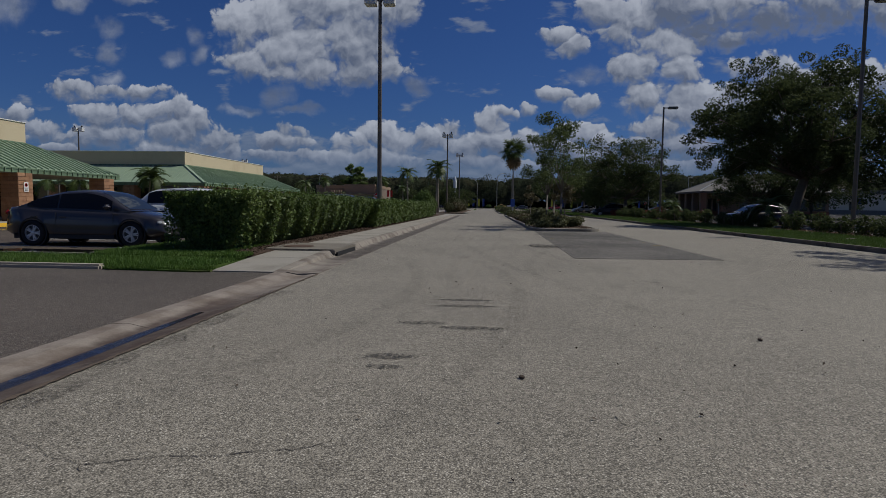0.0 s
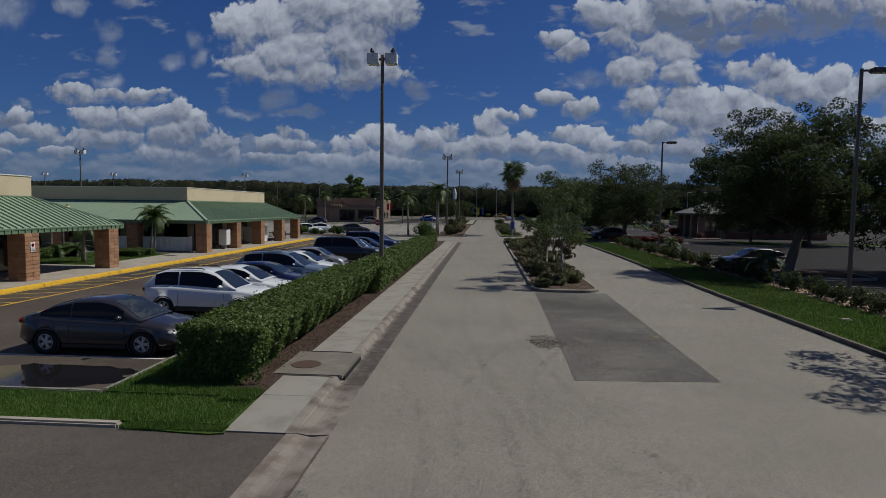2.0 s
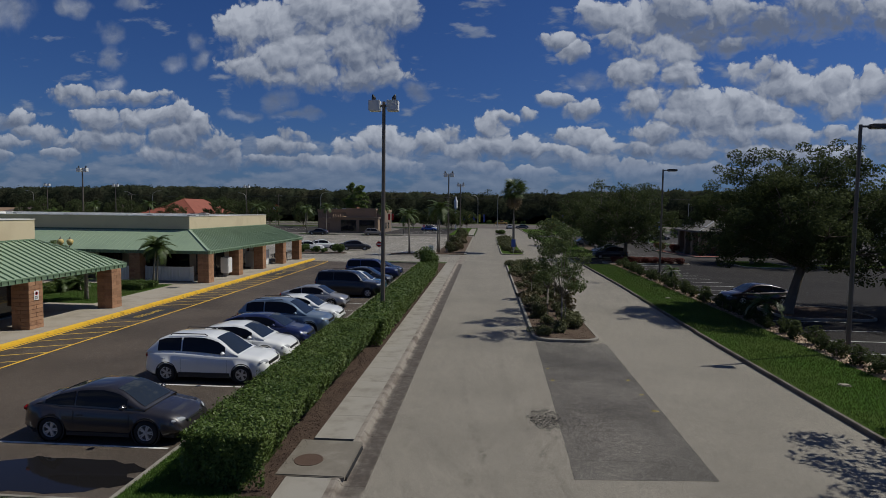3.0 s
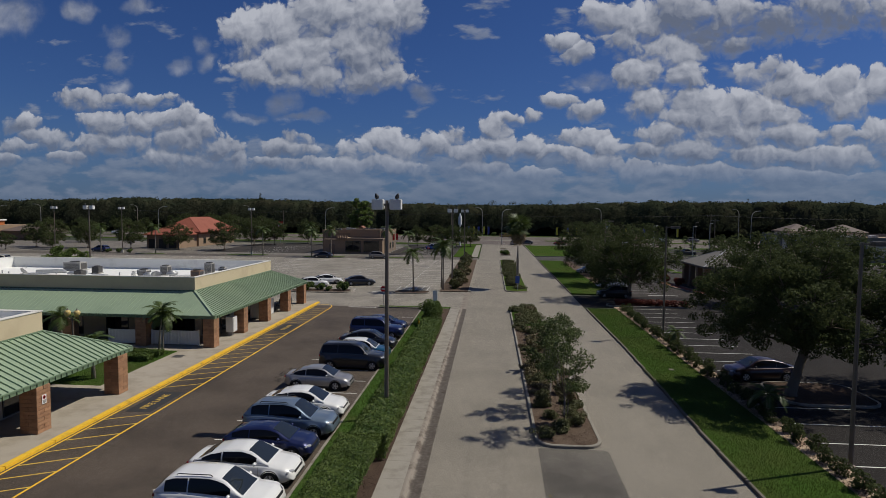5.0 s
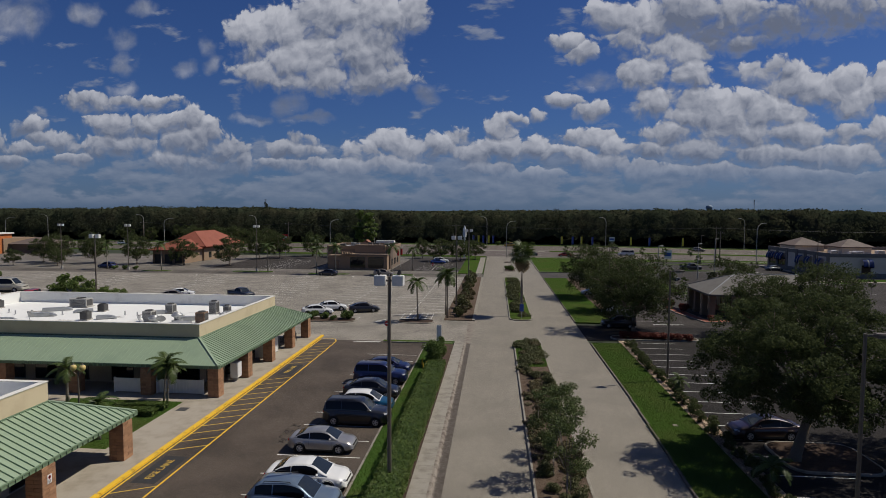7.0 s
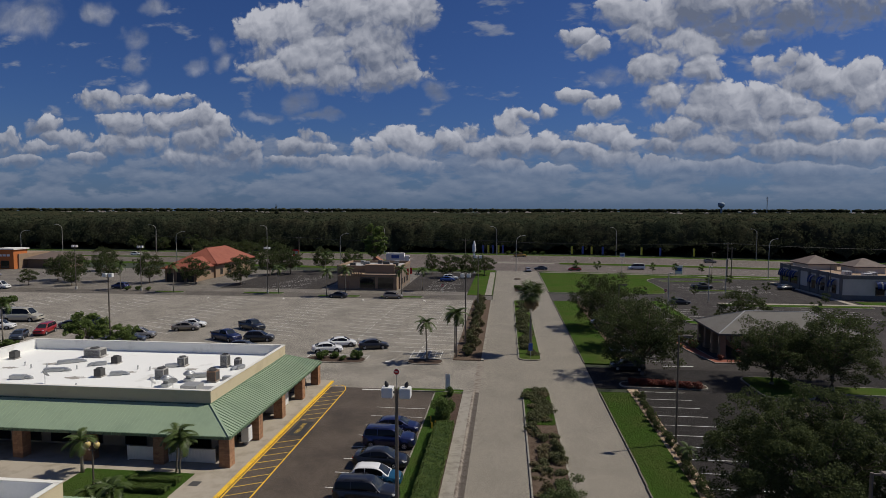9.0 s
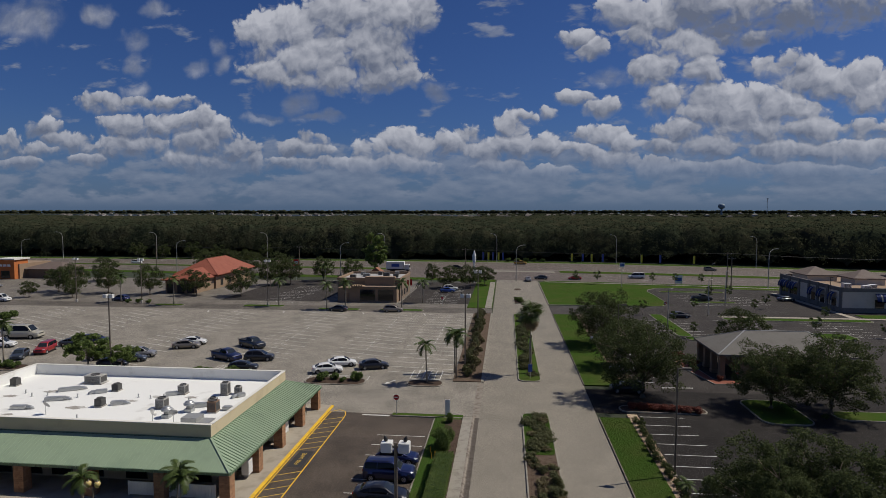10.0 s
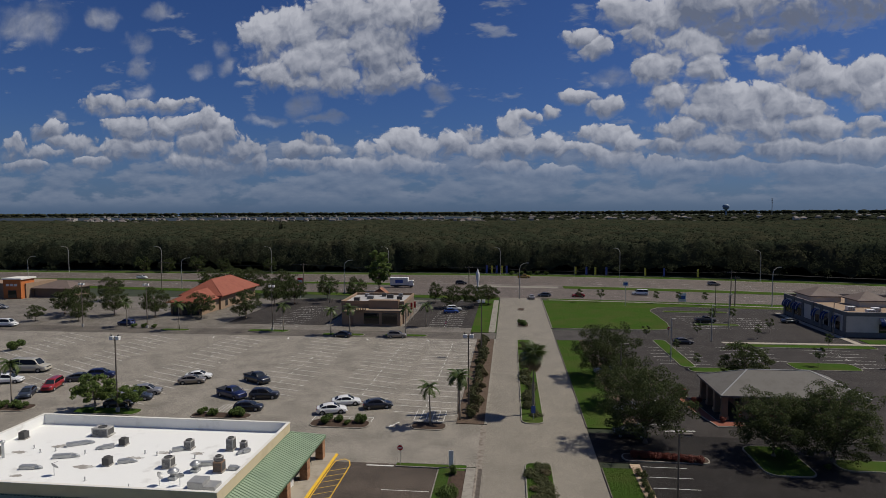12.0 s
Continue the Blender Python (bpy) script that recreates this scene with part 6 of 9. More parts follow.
def post_sign(x, y, h, w, hh, col, label, posts=1):
    ob = thing("sign", label, "sign", m=pose(x, y, 0.08))
    for k in range(posts):
        px_ = 0 if posts == 1 else (-w * 0.4 + k * w * 0.8)
        part("post", tube([(px_, 0.06, 0), (px_, 0.06, h)], 0.07, 8), "galvanized", ob)
    part("panel", box(-w / 2, -0.05, h - hh, w / 2, 0.0, h, bevel=0.01), col, ob)
    part("band", box(-w * 0.4, -0.056, h - hh * 0.7, w * 0.4, -0.051, h - hh * 0.3), "sign_blue" if col == "sign_white" else "sign_white", ob)


post_sign(-6.6, 71.0, 2.1, 0.55, 1.9, "lamp_white", "white upright sign board at the lot corner", 2)
post_sign(38, 198.5, 7.8, 1.6, 1.4, "sign_white", "white box sign on a tall pole", 1)
post_sign(-74.0, 205.0, 7.5, 2.0, 2.4, "sign_red", "red and white roadside sign", 1)
post_sign(58, 206, 3.2, 2.4, 2.8, "sign_white", "white monument sign on the verge", 2)
spire = thing("sign_tower", "white pointed sign tower beside the highway", "sign tower", m=pose(-10.5, 205, 0))
part("shaft", tube([(0, 0, 0), (0, 0, 8.2)], 0.28, 8), "sign_white", spire)
part("cap", lathe([(0.6, 7.2), (0.65, 9.4), (0.3, 10.6), (0.05, 11.2)], 10), "sign_white", spire)
bank_sign = thing("lot_sign", "small blue and white sign on a post", "sign", m=pose(4.0, 88.5, 0.12))
part("post", tube([(0, 0, 0), (0, 0, 2.2)], 0.05, 8), "galvanized", bank_sign)
part("panel", box(-0.3, -0.09, 1.0, 0.3, -0.055, 2.1, bevel=0.01), "sign_blue", bank_sign)
for x, m_, z in ((-11, "flag_blue", 0), (-8.5, "flag_yellow", 0), (-6.2, "flag_blue", 0), (-3.6, "flag_yellow", 0), (-1.4, "flag_blue", 0), (31, "flag_yellow", 0), (36, "flag_blue", 0), (40, "flag_yellow", 0), (45, "flag_blue", 0), (62, "flag_yellow", 0), (70, "flag_blue", 0), (84, "flag_yellow", 0)):
    ob = thing("feather_flag", "tall feather banner beside the highway", "flag", "feather banners", m=pose(x, far_edge(x) + 5, 0))
    part("pole", tube([(0, 0, 0), (0, 0, 4.6)], 0.03, 6), "galvanized", ob)
    part("banner", prism([(0.03, 0), (0.9, 0.05), (0.9, 0.08), (0.03, 0.03)], 0.9, 4.5), m_, ob)
for x, y in ((-27.6, 166.4), (-27.0, 168.6)):
    ob = thing("banner", "small red feather banner beside the restaurant wall", "flag", "red banners", m=pose(x, y, 0))
    part("pole", tube([(0, 0, 0), (0, 0, 5.4)], 0.03, 6), "galvanized", ob)
    part("banner_cloth", prism([(0.03, 0), (0.6, 0.05), (0.6, 0.08), (0.03, 0.03)], 3.4, 5.2), "sign_red", ob)
wt = thing("water_tower", "distant blue-grey water tower", "water tower", m=pose(950, 2750, 0))
part("stem", tube([(0, 0, 0), (0, 0, 30)], [4.5, 3.5], 12), "tower_blue", wt)
part("tank", lathe([(3.5, 28), (12, 34), (15, 42), (13, 49), (6, 53), (0.5, 54)], 24), "tower_blue", wt, smooth=True)
mast = thing("radio_mast", "distant lattice radio mast", "mast", m=pose(1080, 2600, 0))
for sx, sy in ((-1, -1), (1, -1), (0, 1)):
    part("leg", tube([(sx * 1.5, sy * 1.5, 0), (sx * 0.8, sy * 0.8, 74)], 0.45, 6), "metal_grey", mast)
for k in range(14):
    part("brace", box(-1.3, -1.3, 4 + k * 5, 1.3, 1.3, 4.5 + k * 5), "metal_grey", mast)
for z in (58, 66, 72):
    part("antenna", box(-2.6, -2.6, z, 2.6, 2.6, z + 2.2), "metal_grey", mast)


def post_lantern(x, y):
    ob = thing("lamp_post", "ornamental lamp post with two amber globes", "street lamp", "courtyard lamps", m=pose(x, y, 0.15))
    part("post", lathe([(0.16, 0), (0.16, 0.3), (0.07, 0.45), (0.05, 3.1), (0.09, 3.2)], 12), "pole_bronze", ob)
    part("crossarm", tube([(-0.38, 0, 3.2), (-0.2, 0, 3.05), (0.2, 0, 3.05), (0.38, 0, 3.2)], 0.03, 8), "pole_bronze", ob)
    for s in (-1, 1):
        g = part("globe", lathe([(0.08, 3.25), (0.2, 3.4), (0.24, 3.6), (0.16, 3.72), (0.03, 3.76)], 14), "globe_amber", ob, "amber glass globe", pose(s * 0.38, 0, 0), smooth=True)
        part("cap", lathe([(0.12, 3.72), (0.05, 3.8), (0.01, 3.92)], 10), "pole_bronze", g)


post_lantern(-31.7, 42.95)
bol = thing("wheel_stop", "grey drain grate set in the shop walk", "grate", bm=box(-24.7, 44.2, 0.152, -23.9, 45.0, 0.158), material="metal_dark", kind="structure")
bol.name = "drain_grate"

# ---- plants ----
def clumps_to_leaves(rng, clumps, count, size, slim=0.5, shell=0.35):
    """Leaves spread through clumps (x, y, z, radius), more of them in the larger ones."""
    c = np.array(clumps, dtype=float)
    w = c[:, 3] ** 2.2
    idx = rng.choice(len(c), size=count, p=w / w.sum())
    p = in_ball(rng, count, shell)
    nrm = p.copy()
    nrm[:, 2] += 0.5
    p[:, 2] *= 0.75
    return leaves(rng, c[idx, :3] + p * c[idx, 3:4], size, nrm, 0.8, slim)


def make_tree(seed, h, spread, trunk_h, trunk_r, count, size, leaf_mat, bark_mat, label, lean=0.0, clump=None, boughs=15, name="tree", low=0.9, lump=(0.07, 0.13), shift=0.0):
    """A broadleaf tree: tapered trunk, limbs forking into boughs, each bough a ragged bunch of small leaf clumps with gaps between."""
    rng = np.random.default_rng(seed)
    ob = thing(name, label, "tree")
    bm = bmesh.new()
    fork = Vector((lean * trunk_h, 0, trunk_h))
    tube([(0, 0, -0.1), (lean * 0.2, 0.02, trunk_h * 0.08), (lean * trunk_h * 0.5, 0.03, trunk_h * 0.5), fork], [trunk_r * 1.5, trunk_r * 1.08, trunk_r * 0.9, trunk_r * 0.8], 9, bm)
    bottom = trunk_h * low
    mid_z, half = bottom + (h - bottom) * 0.42, (h - bottom) * 0.5
    clumps = []
    n = clump or 14
    for i in range(boughs):
        a = i * 2.39996 + rng.uniform(-0.3, 0.3)
        up = -0.78 + 1.75 * ((i + 0.5) / boughs) + rng.uniform(-0.12, 0.12)
        up = min(0.97, up)
        out = math.sqrt(max(0.03, 1 - up * up)) * (1.0 if up > 0 else 0.95)
        rb = rng.uniform(0.25, 0.40)
        reach = rng.uniform(0.80, 1.08) - rb * 0.62
        c = Vector((shift + spread * reach * out * math.cos(a), spread * reach * out * math.sin(a), mid_z + half * (reach + 0.08) * up * (1.16 if up > 0 else 1.0)))
        mid = fork.lerp(c, 0.55) + Vector((0, 0, 0.08 * (c.z - trunk_h)))
        start = Vector((lean * trunk_h, 0, trunk_h - 0.12))
        tube([start, mid, c], [trunk_r * 0.42, trunk_r * 0.2, trunk_r * 0.05], 6, bm)
        for j in range(n):
            q = in_ball(rng, 1, 0.35)[0] * spread * rb * rng.uniform(0.8, 1.15)
            rc = spread * rng.uniform(*lump)
            e = c + Vector((q[0], q[1], q[2] * 0.62))
            clumps.append((e.x, e.y, max(bottom * 0.75, e.z), rc))
            if j % 4 == 0:
                tube([mid.lerp(c, 0.6), e], [trunk_r * 0.12, trunk_r * 0.03], 4, bm)
    for i in range(boughs):
        q = in_ball(rng, 1, 0.2)[0] * 0.62
        clumps.append((shift + q[0] * spread, q[1] * spread, mid_z + (0.1 + q[2]) * half, spread * rng.uniform(0.12, 0.2)))
    part("trunk", bm, bark_mat, ob, smooth=True)
    part("crown", quad_mesh("crown", clumps_to_leaves(rng, clumps, count, size), leaf_mat), "", ob)
    return ob


def place(ob, spots, group=""):
    """Copies of a thing at (x, y, scale, turn[, height factor]); the thing itself takes the first spot."""
    for i, s in enumerate(spots):
        k = s[4] if len(s) > 4 else 1.0
        m = pose(s[0], s[1], s[5] if len(s) > 5 else 0.1, 0, 0, s[3]) @ Matrix.Diagonal((s[2], s[2], s[2] * k, 1))
        if i:
            c = copy_thing(ob, m)
        else:
            c = ob
    ob.matrix_basis = pose(spots[0][0], spots[0][1], spots[0][5] if len(spots[0]) > 5 else 0.1, 0, 0, spots[0][3]) @ Matrix.Diagonal((spots[0][2], spots[0][2], spots[0][2] * (spots[0][4] if len(spots[0]) > 4 else 1), 1))


oak = make_tree(11, 10.3, 5.8, 3.1, 0.32, 84000, 0.082, "leaf_oak", "bark", "large dark green live oak in the parking lot", clump=17, boughs=27, lean=0.26, shift=-0.3, low=0.90, lump=(0.06, 0.115))
place(oak, [(19.15, 39.56, 1.0, 0)])
oak_b = make_tree(12, 9.6, 5.5, 2.2, 0.25, 25000, 0.115, "leaf_oak", "bark", "dark green live oak beside the parking lot", clump=13, boughs=30, lump=(0.075, 0.13), low=0.62)
place(oak_b, [(33.7, 78.4, 0.90, 0, 0.95), (40.2, 77.2, 1.08, 140, 0.95), (18.6, 81.3, 1.12, 60, 0.97), (19.0, 96.5, 0.85, 200), (18.2, 112.5, 1.06, 250), (18.2, 15.6, 1.0, 40), (29.0, 40.5, 1.1, 90), (45.5, 54, 1.1, 10)])
oak_c = make_tree(13, 8.6, 4.6, 2.2, 0.24, 5600, 0.185, "leaf_oak", "bark", "dark green oak in the distant lots", clump=8, boughs=18, lump=(0.10, 0.17), low=0.55)
place(oak_c, [(42.3, 110.4, 0.98, 33, 0.92), (62, 84, 1.1, 200), (-104.5, 165.5, 1.05, 10, 1.0), (-90.0, 165.5, 0.95, 70, 0.95), (-76.5, 166, 1.05, 150, 0.95), (-128.5, 165.5, 1.05, 10), (-119.0, 167.5, 0.95, 30), (-136.5, 169.0, 0.95, 200, 0.95), (-77.5, 190, 1.05, 20), (-72.0, 194, 1.0, 60),
             (-17.5, 190.0, 0.95, 120, 0.9), (-11.0, 191.5, 0.95, 10, 0.9), (-6.6, 198.0, 0.85, 60, 0.9), (-112, 214, 1.2, 0, 1.0), (-96, 215, 1.2, 90), (-84, 216, 1.1, 40), (-104, 217, 1.2, 40), (-53.0, 203, 0.95, 0), (-64.0, 205, 1.0, 10), (-24.5, 200, 0.62, 10, 1.3), (-140, 196, 1.0, 80), (-123, 157.5, 0.6, 20), (-136, 157.0, 0.55, 110)])
far_side = make_tree(14, 10.5, 4.6, 1.6, 0.24, 3600, 0.30, "leaf_oak", "bark", "dark green tree on the far side of the highway", clump=8, boughs=14, lump=(0.10, 0.18), low=0.6)
place(far_side, [(x, far_edge(x) + 5.5, k, a, 0.9) for x, k, a in ((-190, 0.9, 0), (-176, 0.8, 90), (-160, 0.95, 30), (-146, 0.8, 200), (-121, 0.85, 60))])
lot_tree = make_tree(15, 5.6, 3.4, 1.7, 0.13, 9500, 0.15, "leaf_lime", "bark_grey", "bright green spreading tree on a lot island", clump=10, boughs=13, lump=(0.09, 0.16))
place(lot_tree, [(-64.8, 86.4, 1.0, 0), (-59.6, 87.0, 0.72, 80, 0.95)])
young = make_tree(16, 6.3, 1.45, 1.9, 0.06, 4000, 0.068, "leaf_young", "bark_grey", "slender young street tree in the median", clump=7, boughs=11, lump=(0.16, 0.27))
place(young, [(3.95, 31.9, 1.0, 10), (3.6, 35.6, 1.02, 130, 0.95), (4.4, 39.2, 0.9, 220, 0.85)])
twig = make_tree(17, 3.4, 0.75, 1.5, 0.035, 900, 0.09, "leaf_brown", "bark_grey", "thin brownish sapling in the median", clump=4, boughs=7, lump=(0.2, 0.35))
place(twig, [(4.25, 32.8, 0.9, 10), (3.3, 44.0, 0.8, 80)])
sapling = make_tree(18, 3.8, 0.95, 1.3, 0.05, 1100, 0.10, "leaf_young", "bark_grey", "small staked lot tree", clump=5, boughs=8, lump=(0.15, 0.28))
place(sapling, [(37, 120.5, 0.9, 0), (61.5, 124.5, 1.1, 50), (36.5, 133, 0.9, 0), (46, 150, 1.0, 90), (60, 150, 1.0, 0), (55.5, 168.5, 1.2, 0), (33, 146, 1.0, 50), (29, 148, 0.8, 90), (62, 172, 1.1, 10), (24, 205, 1.3, 0), (31, 204, 1.3, 90), (49, 204, 1.2, 0), (56, 203, 1.2, 10), (64, 202, 1.2, 0), (71, 140, 1.0, 0), (74, 124, 0.8, 30), (66, 158, 1.0, 70)])
tall = make_tree(19, 19.0, 4.6, 4.0, 0.3, 9000, 0.34, "leaf_lime", "bark", "tall light green tree before the highway", clump=10, boughs=22, lump=(0.10, 0.18), low=0.7)
place(tall, [(-49.5, 224, 1.0, 0, 0.9)])


def pine(x, y, h, r):
    """A dark conifer: a straight trunk with drooping whorls of needle sprays."""
    rng = np.random.default_rng(29)
    ob = thing("pine_tree", "tall dark conifer standing above the woods", "tree", m=pose(x, y, 0))
    part("trunk", tube([(0, 0, 0), (0, 0, h * 0.97)], [0.4, 0.06], 8), "bark", ob)
    cl = []
    for i in range(16):
        f = i / 15
        z, reach = h * (0.42 + 0.56 * f), r * (1.05 - 0.85 * f) * rng.uniform(0.75, 1.1)
        for k in range(5):
            a = rng.uniform(0, 6.28)
            cl.append((reach * 0.6 * math.cos(a), reach * 0.6 * math.sin(a), z - 0.2 * reach, reach * 0.42))
    part("crown", quad_mesh("crown", clumps_to_leaves(rng, cl, 4000, 0.4, 0.35), "leaf_forest"), "", ob)


pine(-183.0, 462.0, 25.5, 3.6)

# hedge: leafy skin over a closed core, coloured dark for inner shade
def hedge(x0, y0, x1, y1, h, count, size, label, seed, material="leaf_hedge", undercut=0.25):
    rng = np.random.default_rng(seed)
    ob = thing("hedge", label, "hedge")
    w, l = x1 - x0, y1 - y0
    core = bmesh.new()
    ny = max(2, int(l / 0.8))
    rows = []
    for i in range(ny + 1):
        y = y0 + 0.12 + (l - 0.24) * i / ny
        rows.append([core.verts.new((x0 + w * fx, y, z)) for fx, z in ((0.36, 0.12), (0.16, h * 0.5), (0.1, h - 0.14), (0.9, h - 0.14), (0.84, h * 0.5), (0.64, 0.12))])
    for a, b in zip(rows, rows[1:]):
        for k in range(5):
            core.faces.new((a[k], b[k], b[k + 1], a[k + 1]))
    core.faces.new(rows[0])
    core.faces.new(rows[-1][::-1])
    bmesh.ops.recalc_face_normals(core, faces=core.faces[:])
    part("twig_core", core, "leaf_hedge_shade", ob, "inner growth with shade put into its dark colour")
    areas = np.array([w * l, l * h, l * h, w * h, w * h])
    side = rng.choice(5, count, p=areas / areas.sum())
    u, v, d = rng.uniform(0, 1, count), rng.uniform(0, 1, count), rng.exponential(0.045, count)
    p, nrm = np.zeros((count, 3)), np.zeros((count, 3))
    wob = lambda a, b: 0.035 * np.sin(a * 1.7 + 3 * np.sin(b * 0.9)) + 0.035 * np.sin(a * 5.3 + b * 2.9)
    low = 0.14 + 0.86 * v ** 0.8
    for s, (nx, ny_, nz) in enumerate(((0, 0, 1), (-1, 0, 0), (1, 0, 0), (0, -1, 0), (0, 1, 0))):
        k = side == s
        if s == 0:
            yy = y0 + l * v
            p[k] = np.stack([x0 + w * u, yy, h - d + wob(yy, x0 + w * u)], 1)[k]
        elif s in (1, 2):
            yy = y0 + l * u
            tuck = undercut * (1 - low) ** 1.6
            p[k] = np.stack([(x0 + d + tuck if s == 1 else x1 - d - tuck) - nx * 0 + nx * wob(yy, low * h * 2), yy, low * h], 1)[k]
        else:
            xx = x0 + w * u
            p[k] = np.stack([xx, (y0 + d if s == 3 else y1 - d) + ny_ * wob(xx * 2, low * h * 2), low * h], 1)[k]
        nrm[k] = (nx, ny_, nz + 0.5)
    edge_ = rng.uniform(0, 1, count) < 0.05
    p[edge_] += nrm[edge_] * rng.uniform(0.02, 0.13, (edge_.sum(), 1))
    part("foliage", quad_mesh("foliage", leaves(rng, p, size, nrm, 0.75, 0.5), material), "", ob, "glossy bright green leaves")
    return ob


hedge(-6.85, 12.9, -4.93, 27.0, 1.42, 66000, 0.042, "long clipped bright green hedge beside the lot", 31, undercut=0.75)
hedge(-6.45, 27.0, -4.68, 57.6, 1.38, 46000, 0.060, "long clipped bright green hedge beside the lot", 32)
hedge(-29.6, 44.0, -25.5, 44.75, 0.65, 7000, 0.05, "low clipped hedge by the courtyard lawn", 33)
hedge(-29.0, 42.6, -25.6, 43.4, 0.65, 7000, 0.05, "low clipped hedge by the courtyard walk", 34)
hedge(-31.3, 38.6, -30.6, 43.0, 0.9, 4000, 0.06, "low clipped yellow-green hedge in the courtyard", 35)


def make_bush(seed, r, h, count, size, leaf_mat, label, lumps=9, spiky=False):
    rng = np.random.default_rng(seed)
    ob = thing("bush", label, "bush", "shrubs")
    bm = bmesh.new()
    for i in range(6):
        a = rng.uniform(0, 6.28)
        tube([(0, 0, -0.05), (0.4 * r * math.cos(a), 0.4 * r * math.sin(a), h * 0.6)], [0.03, 0.012], 5, bm)
    part("stem", bm, "bark", ob)
    cl = []
    for i in range(lumps):
        p = in_ball(rng, 1, 0.4)[0]
        rr = r * rng.uniform(0.35, 0.55)
        cl.append((p[0] * (r - rr * 0.6), p[1] * (r - rr * 0.6), h * 0.5 + p[2] * max(0.05, h * 0.5 - rr * 0.5), rr))
    me = quad_mesh("foliage", clumps_to_leaves(rng, cl, count, size, 0.18 if spiky else 0.5), leaf_mat)
    part("foliage", me, "", ob)
    return ob


rs = random.Random(4)
bush = make_bush(41, 0.75, 1.0, 1300, 0.075, "leaf_olive", "olive-green rounded shrub in the median bed")
place(bush, [(rs.uniform(2.9, 5.1), 33.5 + k * 1.15, rs.uniform(0.6, 1.1), rs.uniform(0, 360), rs.uniform(0.7, 1.15), 0.12) for k in range(0, 24, 2)])
spiky = make_bush(42, 0.9, 0.7, 520, 0.17, "leaf_olive", "low spiky olive-green plant in the median bed", 7, True)
place(spiky, [(4.7, 33.0, 0.8, 0, 1, 0.12), (2.75, 30.9, 0.75, 40, 0.8, 0.12), (4.5, 34.4, 0.7, 0, 1, 0.12), (3.0, 40.5, 0.8, 10, 1, 0.12)])
dry = make_bush(43, 0.8, 0.7, 600, 0.10, "leaf_brown", "brownish dry shrub in the median bed")
place(dry, [(rs.uniform(2.9, 5.0), 42 + k * 2.0, rs.uniform(0.6, 1.0), rs.uniform(0, 360), rs.uniform(0.6, 0.9), 0.12) for k in range(0, 15, 2)] + [(rs.uniform(2.75, 5.2), rs.uniform(37, 60.5), rs.uniform(0.35, 0.85), rs.uniform(0, 360), rs.uniform(0.5, 1.0), 0.12) for k in range(34)])
olive = make_bush(53, 0.7, 0.55, 520, 0.10, "leaf_olive", "low olive-green weedy shrub in the median bed", 8)
place(olive, [(rs.uniform(2.7, 5.25), rs.uniform(31, 61), rs.uniform(0.4, 0.95), rs.uniform(0, 360), rs.uniform(0.5, 1.1), 0.12) for k in range(34)])
low_green = make_bush(44, 1.0, 0.6, 1000, 0.10, "leaf_olive", "low green groundcover shrub at the island's end")
place(low_green, [(3.9 + rs.uniform(-0.9, 0.9), 62 + k * 1.1, rs.uniform(0.8, 1.2), rs.uniform(0, 360), 0.8, 0.1) for k in range(10)] + [(3.9 + rs.uniform(-0.8, 0.8), 90 + k * 1.9, rs.uniform(0.7, 1.2), rs.uniform(0, 360), rs.uniform(0.7, 1.3), 0.1) for k in range(27)])
small = make_bush(45, 0.5, 1.0, 620, 0.07, "leaf_oak", "small dark green shrub in the stone bed", 12)
place(small, [(15.6 + rs.uniform(-0.25, 0.25), 19.5 + k * 1.32, rs.uniform(0.8, 1.15), rs.uniform(0, 360), rs.uniform(0.8, 1.2), 0.12) for k in range(40)])
row = make_bush(46, 1.25, 2.3, 1500, 0.12, "leaf_olive", "tall loose shrub of the roadside row", 12)
place(row, [(-5.2 + rs.uniform(-0.5, 0.5), 88.5 + k * 2.1, rs.uniform(0.5, 0.85), rs.uniform(0, 360), rs.uniform(0.9, 1.5), 0.1) for k in range(26)])
brown_row = make_bush(47, 1.1, 1.9, 1500, 0.12, "leaf_brown", "reddish-brown shrub in the roadside row", 10)
place(brown_row, [(-4.9 + rs.uniform(-0.6, 0.6), 89.5 + k * 3.1, rs.uniform(0.55, 0.85), rs.uniform(0, 360), 1.15, 0.1) for k in range(17)])
corner_bush = make_bush(48, 1.35, 2.6, 4200, 0.085, "leaf_bush", "large loose olive-green shrub at the hedge's end", 14)
place(corner_bush, [(-6.3, 60.4, 1.0, 0), (-6.0, 62.0, 0.8, 90), (-6.2, 69.0, 0.45, 0)])
red_bush = make_bush(49, 0.9, 1.1, 1500, 0.09, "leaf_red", "dark red clipped shrub by the lot", 9)
place(red_bush, [(16.2 + k * 0.95, 76.3 - 0.12 * k, 0.9, k * 50, 0.9, 0.0) for k in range(9)] + [(30.0, 97.5, 1.2, 0), (29.2, 102.5, 1.2, 60), (31.6, 90.2, 0.7, 0)])
lot_bush = make_bush(50, 1.0, 1.25, 1000, 0.13, "leaf_bush", "rounded green shrub on a lot island", 9)
